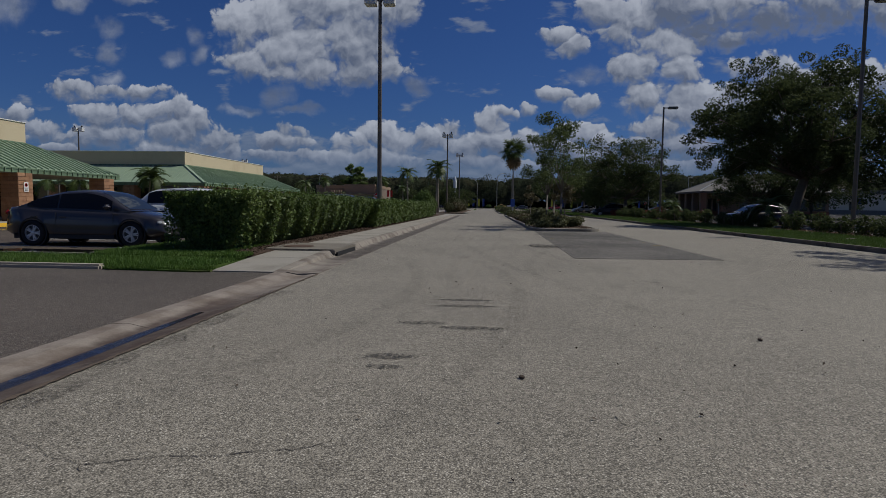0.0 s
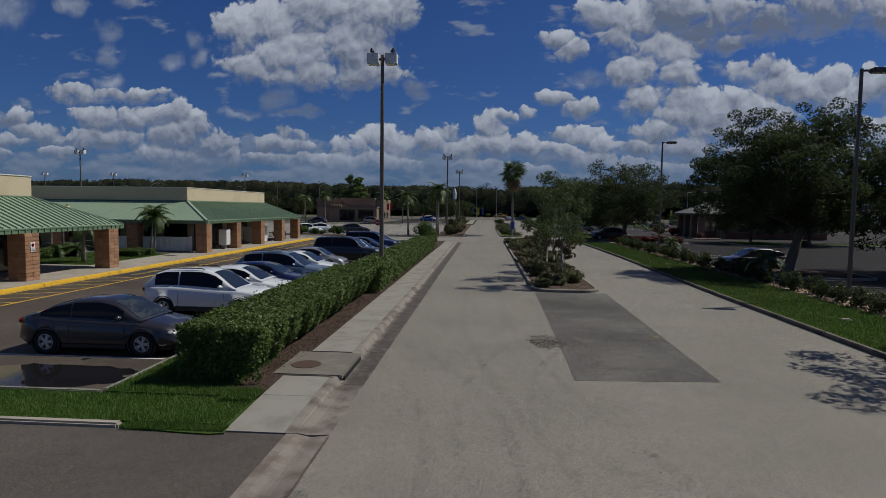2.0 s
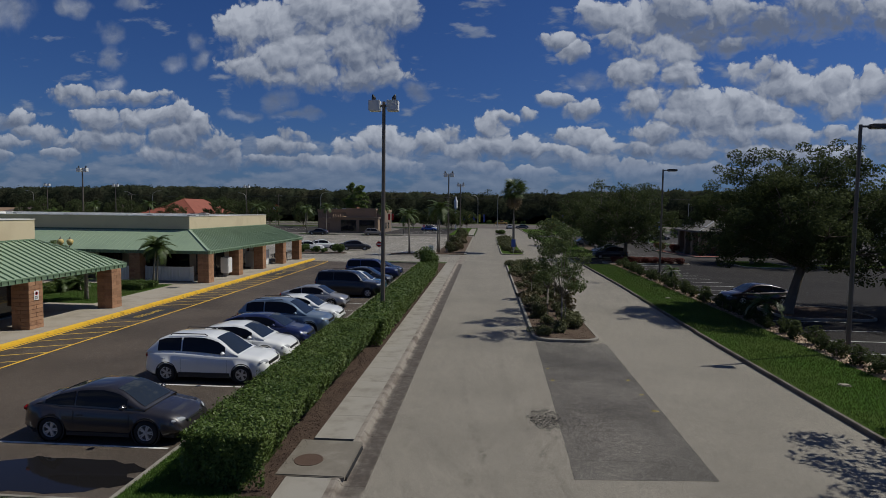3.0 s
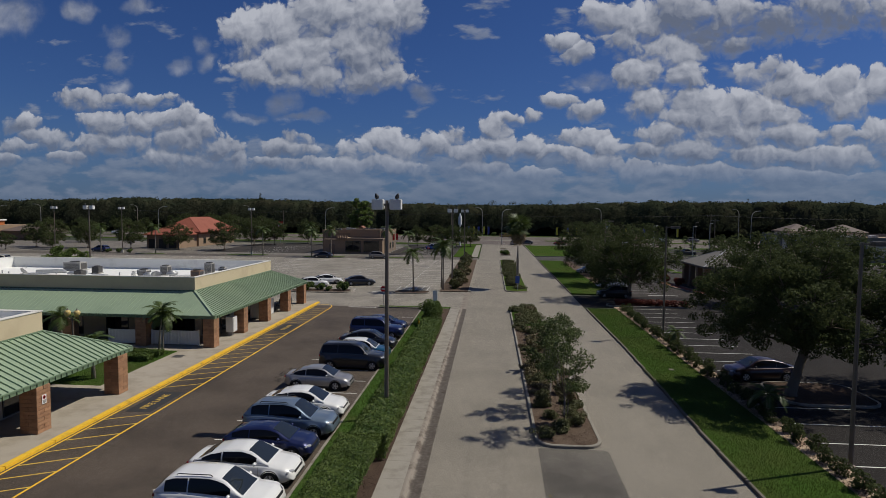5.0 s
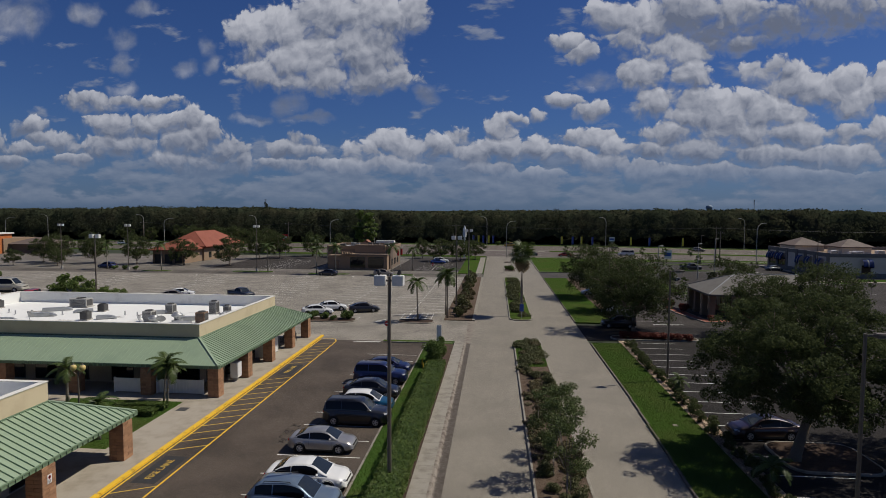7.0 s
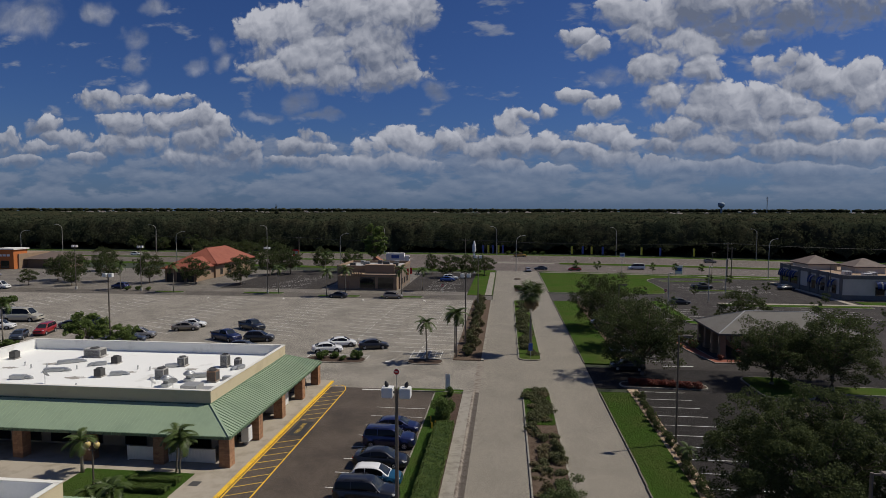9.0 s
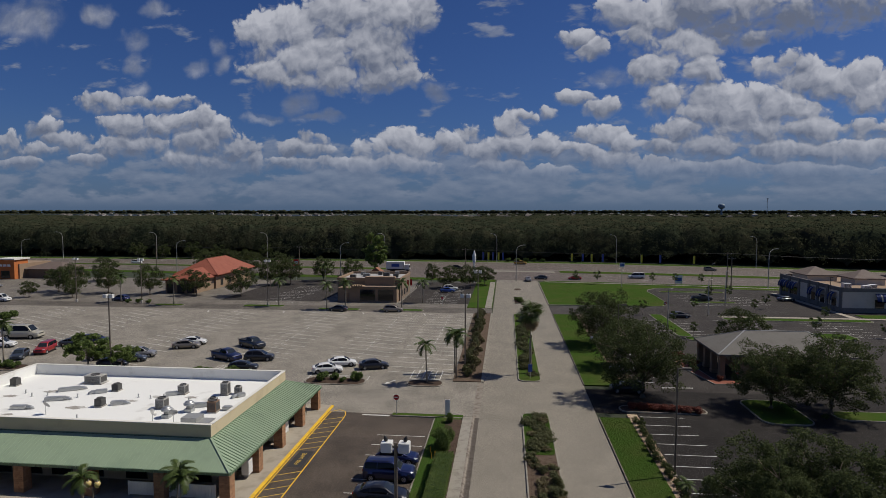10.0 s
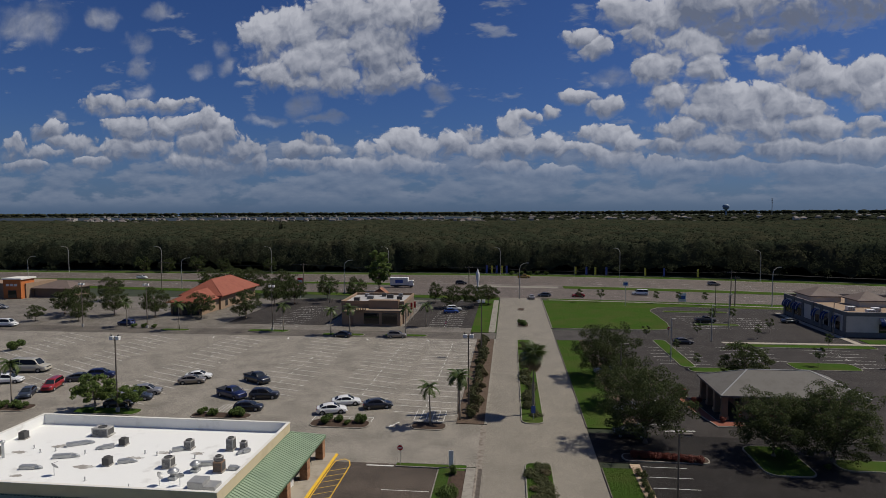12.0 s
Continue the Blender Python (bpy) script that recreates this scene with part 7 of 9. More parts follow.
place(lot_bush, [(-26.4, 84.4, 1.1, 0), (-24.7, 85.2, 0.8, 50), (-21.4, 84.9, 1.0, 90, 1.15), (-23.2, 84.0, 0.6, 0), (-46.8, 86.3, 0.9, 0), (-44.9, 85.9, 0.9, 90), (-41.5, 86.2, 1.2, 10, 0.9), (-40.4, 86.0, 0.9, 50), (-77.0, 86.0, 0.9, 0), (-78.6, 86.4, 1.0, 90), (-80.5, 86.0, 1.0, 20), (-82.5, 86.5, 0.9, 0), (-112, 123.5, 1.9, 0),
               (-98, 150.3, 1.0, 0), (-95, 150.0, 0.9, 40), (-101, 150.2, 0.9, 0), (38.5, 75.0, 0.5, 0), (4.1, 163, 1.1, 0), (3.4, 165, 0.9, 90), (4.6, 161.4, 0.8, 0), (1.5, 290.0, 1.6, 0), (6.0, 291.5, 1.8, 40, 0.8), (10.0, 290.5, 1.5, 90), (14.0, 292.0, 1.7, 10, 0.8), (18.0, 290.5, 1.4, 60)])

# lot islands with kerbs
for o, s, l in ((rounded(-28.9, 82.6, -19.9, 86.0, 1.5), "mulch", "kerbed island with shrubs in the plaza lot"), (rounded(-48.4, 84.6, -38.8, 87.2, 1.2), "mulch", "kerbed island with shrubs in the plaza lot"),
                (rounded(-84.5, 84.4, -75.5, 88.0, 1.4), "mulch", "kerbed island with a palm and shrubs"), (rounded(-68.0, 84.6, -57.0, 87.6, 1.3), "lawn_soil", "kerbed island with trees and a lamp"),
                (rounded(-13.8, 83.0, -8.6, 86.0, 1.2), "mulch", "kerbed island with a palm"), (rounded(30.6, 72.4, 36.6, 81.5, 1.6), "lawn_soil", "kerbed grass island with an oak"),
                # oak island: the dark mulch colour stands for grass in the tree's shade
                (rounded(18.2, 37.6, 24.0, 42.6, 1.2), "mulch", "kerbed island under the oak, shaded grass coloured as dark mulch"), (rounded(14.6, 75.0, 25.2, 77.4, 1.0), "mulch", "kerbed bed of red shrubs"),
                (rounded(35.2, 117.8, 45.0, 121.4, 1.5), "lawn_soil", "kerbed grass island in the bank lot"), (rounded(34.4, 121.4, 37.4, 146.5, 1.2), "lawn_soil", "long kerbed grass island in the bank lot"),
                (rounded(56.0, 121.2, 68.5, 127.0, 1.5), "lawn_soil", "kerbed grass island in the bank lot"), (rounded(50.0, 140.4, 82.0, 143.6, 1.0), "lawn_soil", "long grass strip between lots"),
                (rounded(50.5, 165.6, 62.0, 168.6, 1.2), "lawn_soil", "kerbed island in the far lot"), (rounded(47, 186.0, 66, 189.0, 1.2), "lawn_soil", "kerbed island in the far lot"),
                (rounded(-47.0, 144.6, -36.0, 147.4, 1.1), "lawn_soil", "kerbed palm island by the service road"), (rounded(-68, 147.6, -57, 150.6, 1.1), "lawn_soil", "kerbed island by the service road"),
                (rounded(-31, 145, -20, 147.6, 1.1), "lawn_soil", "kerbed palm island by the service road"), (rounded(-92, 146.8, -84, 149.4, 1.1), "lawn_soil", "kerbed island by the service road"), (rounded(40, 74.6, 70, 78.0, 1.2), "lawn_soil", "kerbed grass strip in the east lot")):
    island(o, s, l, top=0.14)


# palms
def frond_mesh(length, droop, leaflets, width, material, seed):
    rng = np.random.default_rng(seed)
    pts = []
    for i in range(9):
        f = i / 8
        pts.append(np.array((length * math.sin(f * droop) / max(droop, 1e-3), 0, length * (1 - math.cos(f * droop)) / max(droop, 1e-3) * -1 + 0.35 * length * f * (1 - f))))
    quads = []
    for i in range(8):
        a, b = pts[i], pts[i + 1]
        s = 0.03 * (1 - i / 9)
        quads += [a + (0, -s, 0), b + (0, -s, 0), b + (0, s, 0), a + (0, s, 0)]
    for k in range(leaflets):
        f = 0.12 + 0.86 * k / leaflets
        i = min(int(f * 8), 7)
        p = pts[i] + (pts[i + 1] - pts[i]) * (f * 8 - i)
        d = (pts[i + 1] - pts[i]) / np.linalg.norm(pts[i + 1] - pts[i])
        ln = width * (math.sin(math.pi * min(0.98, f * 0.85 + 0.12)) ** 0.6) * rng.uniform(0.85, 1.1)
        for s in (-1, 1):
            e = p + d * ln * 0.5 + np.array((0, s * ln * 0.85, -ln * rng.uniform(0.15, 0.55)))
            w = d * 0.045 * (length / 2.2)
            quads += [p - w, p + w, e + w * 0.3, e - w * 0.3]
    return quad_mesh("frond", np.array(quads), material)


FRONDS = [frond_mesh(2.2, 1.5, 30, 0.62, "leaf_palm", 1), frond_mesh(2.3, 1.9, 30, 0.62, "leaf_palm", 2), frond_mesh(2.0, 1.1, 28, 0.56, "leaf_palm", 3)]


def feather_palm(x, y, h, size, label, n=14, z=0.1, lean=0.0, trunk=0.11):
    ob = thing("palm_tree", label, "palm", "palms", m=pose(x, y, z, 0, 0, random.uniform(0, 360)))
    prof = [(0, 0, -0.1), (lean * 0.25, 0, h * 0.3), (lean * 0.6, 0, h * 0.65), (lean, 0, h)]
    part("trunk", tube(prof, [trunk * 1.5, trunk * 1.05, trunk * 0.95, trunk * 0.9], 10), "palm_trunk", ob, smooth=True)
    part("crownshaft", tube([(lean, 0, h - 0.05), (lean, 0, h + 0.35 * size)], [trunk * 1.1, trunk * 0.5], 8), "crownshaft", ob)
    for i in range(n):
        a = 360 * i / n * 2.618
        pitch = -74 + 92 * (i / n)
        part("frond", FRONDS[i % 3], "", ob, m=Matrix.Translation((lean, 0, h + 0.3 * size)) @ Euler((0, radians(pitch), radians(a)), "XYZ").to_matrix().to_4x4() @ Matrix.Scale(size, 4))
    return ob


feather_palm(-26.9, 46.4, 2.9, 0.78, "small feathery palm before the shop", 15, 0.15, 0.25, 0.065)
feather_palm(-26.5, 46.2, 2.6, 0.72, "small feathery palm before the shop", 13, 0.15, -0.25, 0.065)
feather_palm(-26.7, 38.1, 2.2, 0.7, "small palm on the courtyard lawn", 12, 0.15)
feather_palm(-30.2, 42.3, 0.35, 0.6, "low spreading cycad in the courtyard bed", 13, 0.15)
feather_palm(-31.0, 41.2, 0.35, 0.55, "low spreading cycad in the courtyard bed", 13, 0.15)
feather_palm(-34.6, 45.5, 2.4, 0.75, "small palm in the courtyard", 12, 0.15)
feather_palm(-44.8, 45.6, 2.9, 0.8, "small palm before the shop", 12, 0.15)
feather_palm(-11.0, 85.0, 5.2, 0.95, "queen palm on a lot island", 12, 0.1, 0.15)
feather_palm(-6.9, 87.4, 6.2, 1.1, "queen palm by the shrub row", 14)
feather_palm(-7.4, 90.5, 5.4, 1.05, "queen palm by the shrub row", 13)
feather_palm(-79.8, 87.0, 6.4, 1.05, "queen palm on a lot island", 13)
for x, y, h in ((-39.8, 146.2, 6.2), (-44.6, 145.8, 5.6), (-25.5, 146.2, 6.4), (-58.5, 149.2, 6.0), (-87.0, 148.5, 6.4), (-22.0, 158.5, 5.0), (-104, 151.5, 6.2), (-60.5, 196, 6)):
    feather_palm(x, y, h, 1.15, "queen palm by the service road", 12)
feather_palm(15.8, 35.2, 1.0, 0.62, "low young palm in the stone bed", 12, 0.12)
feather_palm(15.9, 52.6, 1.1, 0.5, "low young palm in the stone bed", 10, 0.12)


def fan_palm(x, y, h):
    """A fan palm with a skirt of dead leaves."""
    ob = thing("palm_tree", "tall fan palm with a brown skirt of dead leaves", "palm", m=pose(x, y, 0.1))
    part("trunk", tube([(0, 0, -0.1), (0.05, 0, 0.5), (0.0, 0.05, h * 0.5), (0.05, 0, h)], [0.30, 0.22, 0.17, 0.16], 12), "palm_trunk", ob, smooth=True)
    rng = np.random.default_rng(77)

    def fan(n, r, mat_, drop, stalk, wide):
        q = []
        for k in range(n):
            a = radians(-110 + 220 * k / (n - 1))
            d = np.array((math.cos(a), math.sin(a), 0))
            e = d * r * rng.uniform(0.85, 1.05) + np.array((0, 0, -drop * r * (0.6 + 0.4 * abs(math.sin(a)))))
            s = np.array((-d[1], d[0], 0)) * wide * r
            hub = np.array((r * stalk, 0, 0))
            q += [hub, hub + e * 0.6 - s, hub + e + (0, 0, -0.22 * r), hub + e * 0.6 + s]
        st = 0.02
        q += [np.array((0, -st, 0)), np.array((r * 0.6, -st, 0)), np.array((r * 0.6, st, 0)), np.array((0, st, 0))]
        return quad_mesh("frond", np.array(q) * 1.4, mat_)

    outer, inner = fan(15, 1.05, "leaf_palm", 0.25, 0.75, 0.06), fan(13, 1.0, "leaf_palm", 0.3, 0.3, 0.06)
    dead = fan(11, 0.9, "dead_frond", 0.6, 0.5, 0.08)
    for i in range(26):
        f = i / 26
        part("frond", inner if i % 3 == 0 else outer, "", ob, m=Matrix.Translation((0.05, 0, h + 0.25)) @ Euler((radians(rng.uniform(-15, 15)), radians(-78 + 108 * f), radians(i * 137.5)), "XYZ").to_matrix().to_4x4())
    for i in range(28):
        part("dead_frond", dead, "", ob, "" if i else "brown dead frond", m=Matrix.Translation((0.05, 0, h + 0.2 - 0.035 * i)) @ Euler((0, radians(rng.uniform(22, 50) + i), radians(i * 137.5)), "XYZ").to_matrix().to_4x4())


fan_palm(4.1, 91.3, 9.0)

# grass blades near the road
def blades(name, label, x0, y0, x1, y1, z, count, h, seed, material="lawn_blade"):
    rng = np.random.default_rng(seed)
    p = np.stack([rng.uniform(x0, x1, count), rng.uniform(y0, y1, count), np.full(count, z)], 1)
    a = rng.uniform(0, 6.28, count)
    s = np.stack([np.cos(a), np.sin(a), np.zeros(count)], 1) * h * 0.09
    tip = p + np.stack([rng.normal(0, 0.35 * h, count), rng.normal(0, 0.35 * h, count), h * rng.uniform(0.5, 1.2, count)], 1)
    me = quad_mesh(name, np.stack([p - s, p + s, tip], 1).reshape(-1, 3), material, 3)
    thing(name, label, "grass", bm=me, kind="stuff")


blades("grass", "mown green grass of the corner strip", -20, 10.72, -4.74, 12.25, 0.07, 42000, 0.085, 51, "grass_blade")
blades("grass", "grass past the end of the kerb", -6.6, 10.48, -4.7, 10.75, 0.02, 5000, 0.08, 58, "grass_blade")
blades("grass", "green grass before the hedge", -8.0, 12.2, -5.4, 15.5, 0.12, 26000, 0.085, 52, "grass_blade")
blades("grass", "green grass by the concrete strip", -5.4, 11.9, -4.74, 12.6, 0.12, 4000, 0.085, 59, "grass_blade")
blades("grass", "green grass between kerb and hedge", -8.0, 15.5, -6.2, 70.5, 0.12, 34000, 0.11, 53, "grass_blade")
blades("grass", "green lawn beside the road", 11.24, 17.7, 15.15, 45.0, 0.13, 44000, 0.10, 54)
blades("grass", "green lawn beside the road", 11.64, 45.0, 15.15, 72.6, 0.13, 26000, 0.12, 55)
blades("grass", "courtyard grass", -34.7, 36.7, -25.3, 46.2, 0.155, 26000, 0.10, 56)
blades("grass", "grass at the island's end", 2.6, 60.6, 5.4, 73.0, 0.13, 12000, 0.11, 57)

blades("grass", "rough grass of the wide field", 11.7, 158.7, 44.4, 207.8, 0.1, 16000, 0.16, 60)
blades("grass", "lawn verge by the bank lot", 11.7, 86.2, 16.8, 143.7, 0.13, 12000, 0.14, 64)


def litter(name, label, x0, y0, x1, y1, z, count, size, material, seed):
    rng = np.random.default_rng(seed)
    p = np.stack([rng.uniform(x0, x1, count), rng.uniform(y0, y1, count), z + rng.uniform(0, size * 0.5, count)], 1)
    me = quad_mesh(name, leaves(rng, p, size, np.tile((0.0, 0.0, 1.0), (count, 1)), 0.5, 0.4), material)
    thing(name, label, "litter", bm=me, kind="stuff")


litter("mulch_chips", "loose wood chips along the hedge", -5.6, 12.7, -4.75, 58, 0.155, 6000, 0.030, "mulch", 61)
litter("mulch_chips", "loose wood chips in the median", 2.5, 29.9, 5.5, 60, 0.13, 6000, 0.040, "mulch_pale", 62)
litter("bed_stones", "tan stones in the lot bed", 15.1, 17.6, 16.25, 73, 0.145, 7000, 0.06, "litter", 63)

# woods beyond the highway
def woods(name, label, spots, sub, seed, material="leaf_forest", leafy=0, leaf_size=0.5, tall=0.95):
    """Many lumpy crowns in one mesh, each a ball broken up by noise, with loose leaf sprays on its skin."""
    rng = np.random.default_rng(seed)
    b = bmesh.new()
    bmesh.ops.create_icosphere(b, subdivisions=sub, radius=1.0)
    base = np.array([v.co[:] for v in b.verts])
    tris = np.array([[v.index for v in f.verts] for f in b.faces])
    b.free()
    shapes = []
    for k in range(12):
        w = rng.normal(size=(5, 3)) * 2.6
        ph = rng.uniform(0, 6.28, 5)
        r = 1 + 0.07 * np.sin(base @ w.T + ph).sum(1) + rng.normal(0, 0.05, len(base))
        shapes.append(base * r[:, None])
    verts, faces, off = [], [], 0
    for i, (x, y, r, h) in enumerate(spots):
        s = shapes[i % 12]
        t = rng.uniform(0, 6.28)
        c, sn = math.cos(t), math.sin(t)
        q = np.stack([s[:, 0] * c - s[:, 1] * sn, s[:, 0] * sn + s[:, 1] * c, s[:, 2]], 1) * (r * 0.98, r * 0.98, min(h * 0.5, r * tall)) + (x, y, h - min(h * 0.5, r * tall))
        verts.append(q)
        faces.append(tris + off)
        off += len(q)
    if len(spots):
        verts, faces = np.concatenate(verts), np.concatenate(faces)
        me = bpy.data.meshes.new(name)
        me.from_pydata(verts.tolist(), [], faces.tolist())
        me.polygons.foreach_set("use_smooth", [True] * len(me.polygons))
        me.materials.append(MATS["woods_crown"])
        thing(name, label, "woods", bm=me, kind="stuff")
    if leafy:
        sp = np.array(spots)
        near_w = np.exp(-(sp[:, 1] - sp[:, 1].min()) / 150.0)
        idx = rng.choice(len(sp), leafy, p=near_w / near_w.sum())
        p = in_ball(rng, leafy, 0.9)
        p[:, 2] = np.abs(p[:, 2]) * np.where(rng.uniform(0, 1, leafy) < 0.85, 1, -1)
        cen = sp[idx, :2]
        pts = np.stack([cen[:, 0] + p[:, 0] * sp[idx, 2] * 1.08, cen[:, 1] + p[:, 1] * sp[idx, 2] * 1.08, sp[idx, 3] - np.minimum(sp[idx, 3] * 0.5, sp[idx, 2] * tall) * (1 - p[:, 2] * 1.06)], 1)
        nr = p.copy()
        nr[:, 2] += 0.4
        thing("woods_leaves", "leaf sprays on the edge of the woods", "woods", bm=quad_mesh("woods_leaves", leaves(rng, pts, leaf_size, nr, 0.8, 0.6), material), kind="stuff")


rs2 = random.Random(8)
front = []
for k in range(200):
    x = -430 + k * 4.3 + rs2.uniform(-2.0, 2.0)
    for d in (11, 16, 22, 28):
        if d == 11 and (-4 < x < 22 or rs2.random() < 0.4):
            continue
        front.append((x + rs2.uniform(-2.5, 2.5), far_edge(x) + d + rs2.uniform(-3, 3), rs2.uniform(2.6, 4.6), rs2.uniform(8.5, 13.5) if d < 14 else rs2.uniform(11.5, 15.5) + 1.3 * math.sin(x * 0.07) + 0.9 * math.sin(x * 0.19 + 2) + (2.4 if rs2.random() < 0.07 else 0)))
rw = np.random.default_rng(91)
edge_clumps = []
for x, y, r, h in front:
    for k in range(8):
        q = in_ball(rw, 1, 0.45)[0]
        edge_clumps.append((x + q[0] * r, y + q[1] * r, max(1.5, h - 4.6 + q[2] * 4.4), r * rw.uniform(0.34, 0.55)))
thing("woods_edge", "ragged dark green edge of the woods beyond the highway", "woods", bm=quad_mesh("woods_edge", clumps_to_leaves(rw, edge_clumps, 150000, 0.34, 0.55), "leaf_forest"), kind="stuff")


def canopy(name, label, rows, cols, reach, seed):
    """The roof of the woods from above: one rolling sheet of rounded, overlapping crowns."""
    rng = np.random.default_rng(seed)
    f = np.linspace(0, 1, rows)
    d = 15 + reach * f ** 1.5
    a = np.linspace(-0.96, 0.86, cols)
    X = a[None, :] * (330 + d[:, None])
    edge_y = 285 - 0.00085 * np.maximum(0.0, np.minimum(X, 420) + 40) ** 2
    Y = edge_y + d[:, None]
    P = np.stack([X, Y], -1).reshape(-1, 2)
    Z = np.full(len(P), 8.0)
    cell = 7.5
    for shift_ in ((0.0, 0.0), (3.6, 3.9)):
        q = (P + shift_) / cell
        base = np.floor(q)
        for ox in (-1, 0, 1):
            for oy in (-1, 0, 1):
                c = base + (ox, oy)
                h1 = np.abs(np.sin(c[:, 0] * 127.1 + c[:, 1] * 311.7 + shift_[0]) * 43758.5453) % 1
                h2 = np.abs(np.sin(c[:, 0] * 269.5 + c[:, 1] * 183.3 + shift_[1]) * 43758.5453) % 1
                h3 = np.abs(np.sin(c[:, 0] * 419.2 + c[:, 1] * 371.9) * 43758.5453) % 1
                dist = np.hypot(q[:, 0] - c[:, 0] - h1, q[:, 1] - c[:, 1] - h2) * cell / (4.0 + 2.0 * h3)
                Z = np.maximum(Z, np.where(dist < 1, 9.5 + 3.8 * h3 + 3.6 * np.sqrt(np.maximum(0, 1 - dist ** 2)), 0))
    Z -= np.repeat(np.clip((24 - d) / 9, 0, 1) ** 2 * 12, cols)
    Z += 1.2 * np.sin(P[:, 0] * 0.021 + 1.3 * np.sin(P[:, 1] * 0.013)) + rng.normal(0, 0.30, len(P))
    idx = np.arange(rows * cols).reshape(rows, cols)
    quads = np.stack([idx[:-1, :-1], idx[:-1, 1:], idx[1:, 1:], idx[1:, :-1]], -1).reshape(-1, 4)
    me = bpy.data.meshes.new(name)
    me.from_pydata(np.column_stack([P, Z]).tolist(), [], quads.tolist())
    me.polygons.foreach_set("use_smooth", [True] * len(me.polygons))
    me.materials.append(MATS["woods_crown"])
    thing(name, label, "woods", bm=me, kind="stuff")
    pick = rng.choice(len(P), 70000, p=(lambda k: k / k.sum())(np.repeat(1.0 / (1 + 3 * f), cols)))
    pts = np.column_stack([P[pick] + rng.normal(0, 0.9, (len(pick), 2)), Z[pick] + rng.uniform(-0.1, 0.5, len(pick))])
    thing("woods_leaves", "leaf sprays over the crowns of the woods", "woods", bm=quad_mesh("woods_leaves", leaves(rng, pts, 0.55, np.tile((0.0, -0.3, 1.0), (len(pick), 1)), 0.9, 0.6), "leaf_canopy"), kind="stuff")


canopy("woods", "dense dark woods stretching away", 190, 620, 640, 92)
far = []
for k in range(6200):
    d = 640 + 1200 * rs2.random() if k < 5000 else 3050 + 1000 * rs2.random()
    x = rs2.uniform(-0.95, 0.85) * d
    far.append((x, d, rs2.uniform(6, 13), rs2.uniform(5, 9.5) * (1.0 if d < 1400 else 0.75)))
woods("woods", "distant dark tree belts", far, 1, 93)
thing("bay_water", "distant strip of grey-blue water", "water", bm=prism([(-2700, 1850), (-500, 1850), (-250, 2200), (-100, 2600), (-300, 3100), (-3600, 3100)], 0.0, 0.4), material="water_far", kind="structure")
belt = []
for k in range(1500):
    d = rs2.uniform(1840, 3050)
    belt.append((rs2.uniform(-0.04, 0.85) * d, d, rs2.uniform(9, 18), rs2.uniform(5, 8.5)))
woods("woods", "distant dark tree belts past the town", belt, 1, 95)
ridge = [(x + rs2.uniform(-9, 9), 4200 + 150 * math.sin(x * 0.002) + rs2.uniform(-60, 60), rs2.uniform(20, 34), 23 + 3 * rs2.random()) for x in range(-4300, 4000, 13)]
woods("woods", "low wooded ridge at the horizon", ridge, 1, 94)


def town(count, seed):
    """Far houses: walls and hipped roofs, one mesh each."""
    r = random.Random(seed)
    wv, rv = [], []
    for _ in range(count):
        d = r.uniform(960, 2300) if r.random() < 0.85 else r.uniform(3050, 3500)
        x = r.uniform(-0.8, 0.3) * d if r.random() < 0.85 else r.uniform(0.3, 0.8) * d
        w, l, h = r.uniform(4, 9), r.uniform(4, 7), r.uniform(6.0, 9.5)
        c = [(x - w, d - l), (x + w, d - l), (x + w, d + l), (x - w, d + l)]
        for i in range(4):
            a, b = c[i], c[(i + 1) % 4]
            wv += [(*a, 0), (*b, 0), (*b, h), (*a, h)]
        top = [(x - w * 0.45, d, h + 3), (x + w * 0.45, d, h + 3)]
        e = [(x - w * 1.1, d - l * 1.1, h), (x + w * 1.1, d - l * 1.1, h), (x + w * 1.1, d + l * 1.1, h), (x - w * 1.1, d + l * 1.1, h)]
        rv += [e[0], e[1], top[1], top[0], e[2], e[3], top[0], top[1], e[1], e[2], top[1], top[1], e[3], e[0], top[0], top[0]]
    me = bpy.data.meshes.new("far_houses")
    thing("far_house_walls", "pale walls of distant houses among trees", "houses", bm=quad_mesh("far_house_walls", wv, "house_wall"), kind="stuff")
    faces = [(i, i + 1, i + 2, i + 3) if rv[i + 2] != rv[i + 3] else (i, i + 1, i + 2) for i in range(0, len(rv), 4)]
    me.from_pydata(rv, [], faces)
    me.materials.append(MATS["house_roof"])
    thing("far_house_roofs", "pale roofs of distant houses among trees", "houses", bm=me, kind="stuff")


town(300, 5)

# ---- vehicles ----
for nm, c, mt in (("car_grey", (0.034, 0.030, 0.031), 0.35), ("car_white", (0.72, 0.72, 0.70), 0.0), ("car_navy", (0.012, 0.018, 0.075), 0.4), ("car_steel", (0.17, 0.225, 0.29), 0.5), ("car_silver", (0.36, 0.35, 0.34), 0.6),
                  ("car_black", (0.012, 0.012, 0.014), 0.2), ("car_teal", (0.01, 0.09, 0.17), 0.4), ("car_wine", (0.022, 0.007, 0.009), 0.2), ("car_red", (0.28, 0.015, 0.012), 0.1), ("car_tan", (0.24, 0.21, 0.17), 0.5), ("car_cream", (0.42, 0.39, 0.31), 0.1), ("car_blue", (0.02, 0.06, 0.25), 0.3), ("car_yellow", (0.40, 0.24, 0.03), 0.0), ("car_slate", (0.05, 0.06, 0.075), 0.4)):
    paint(nm, c, mt)


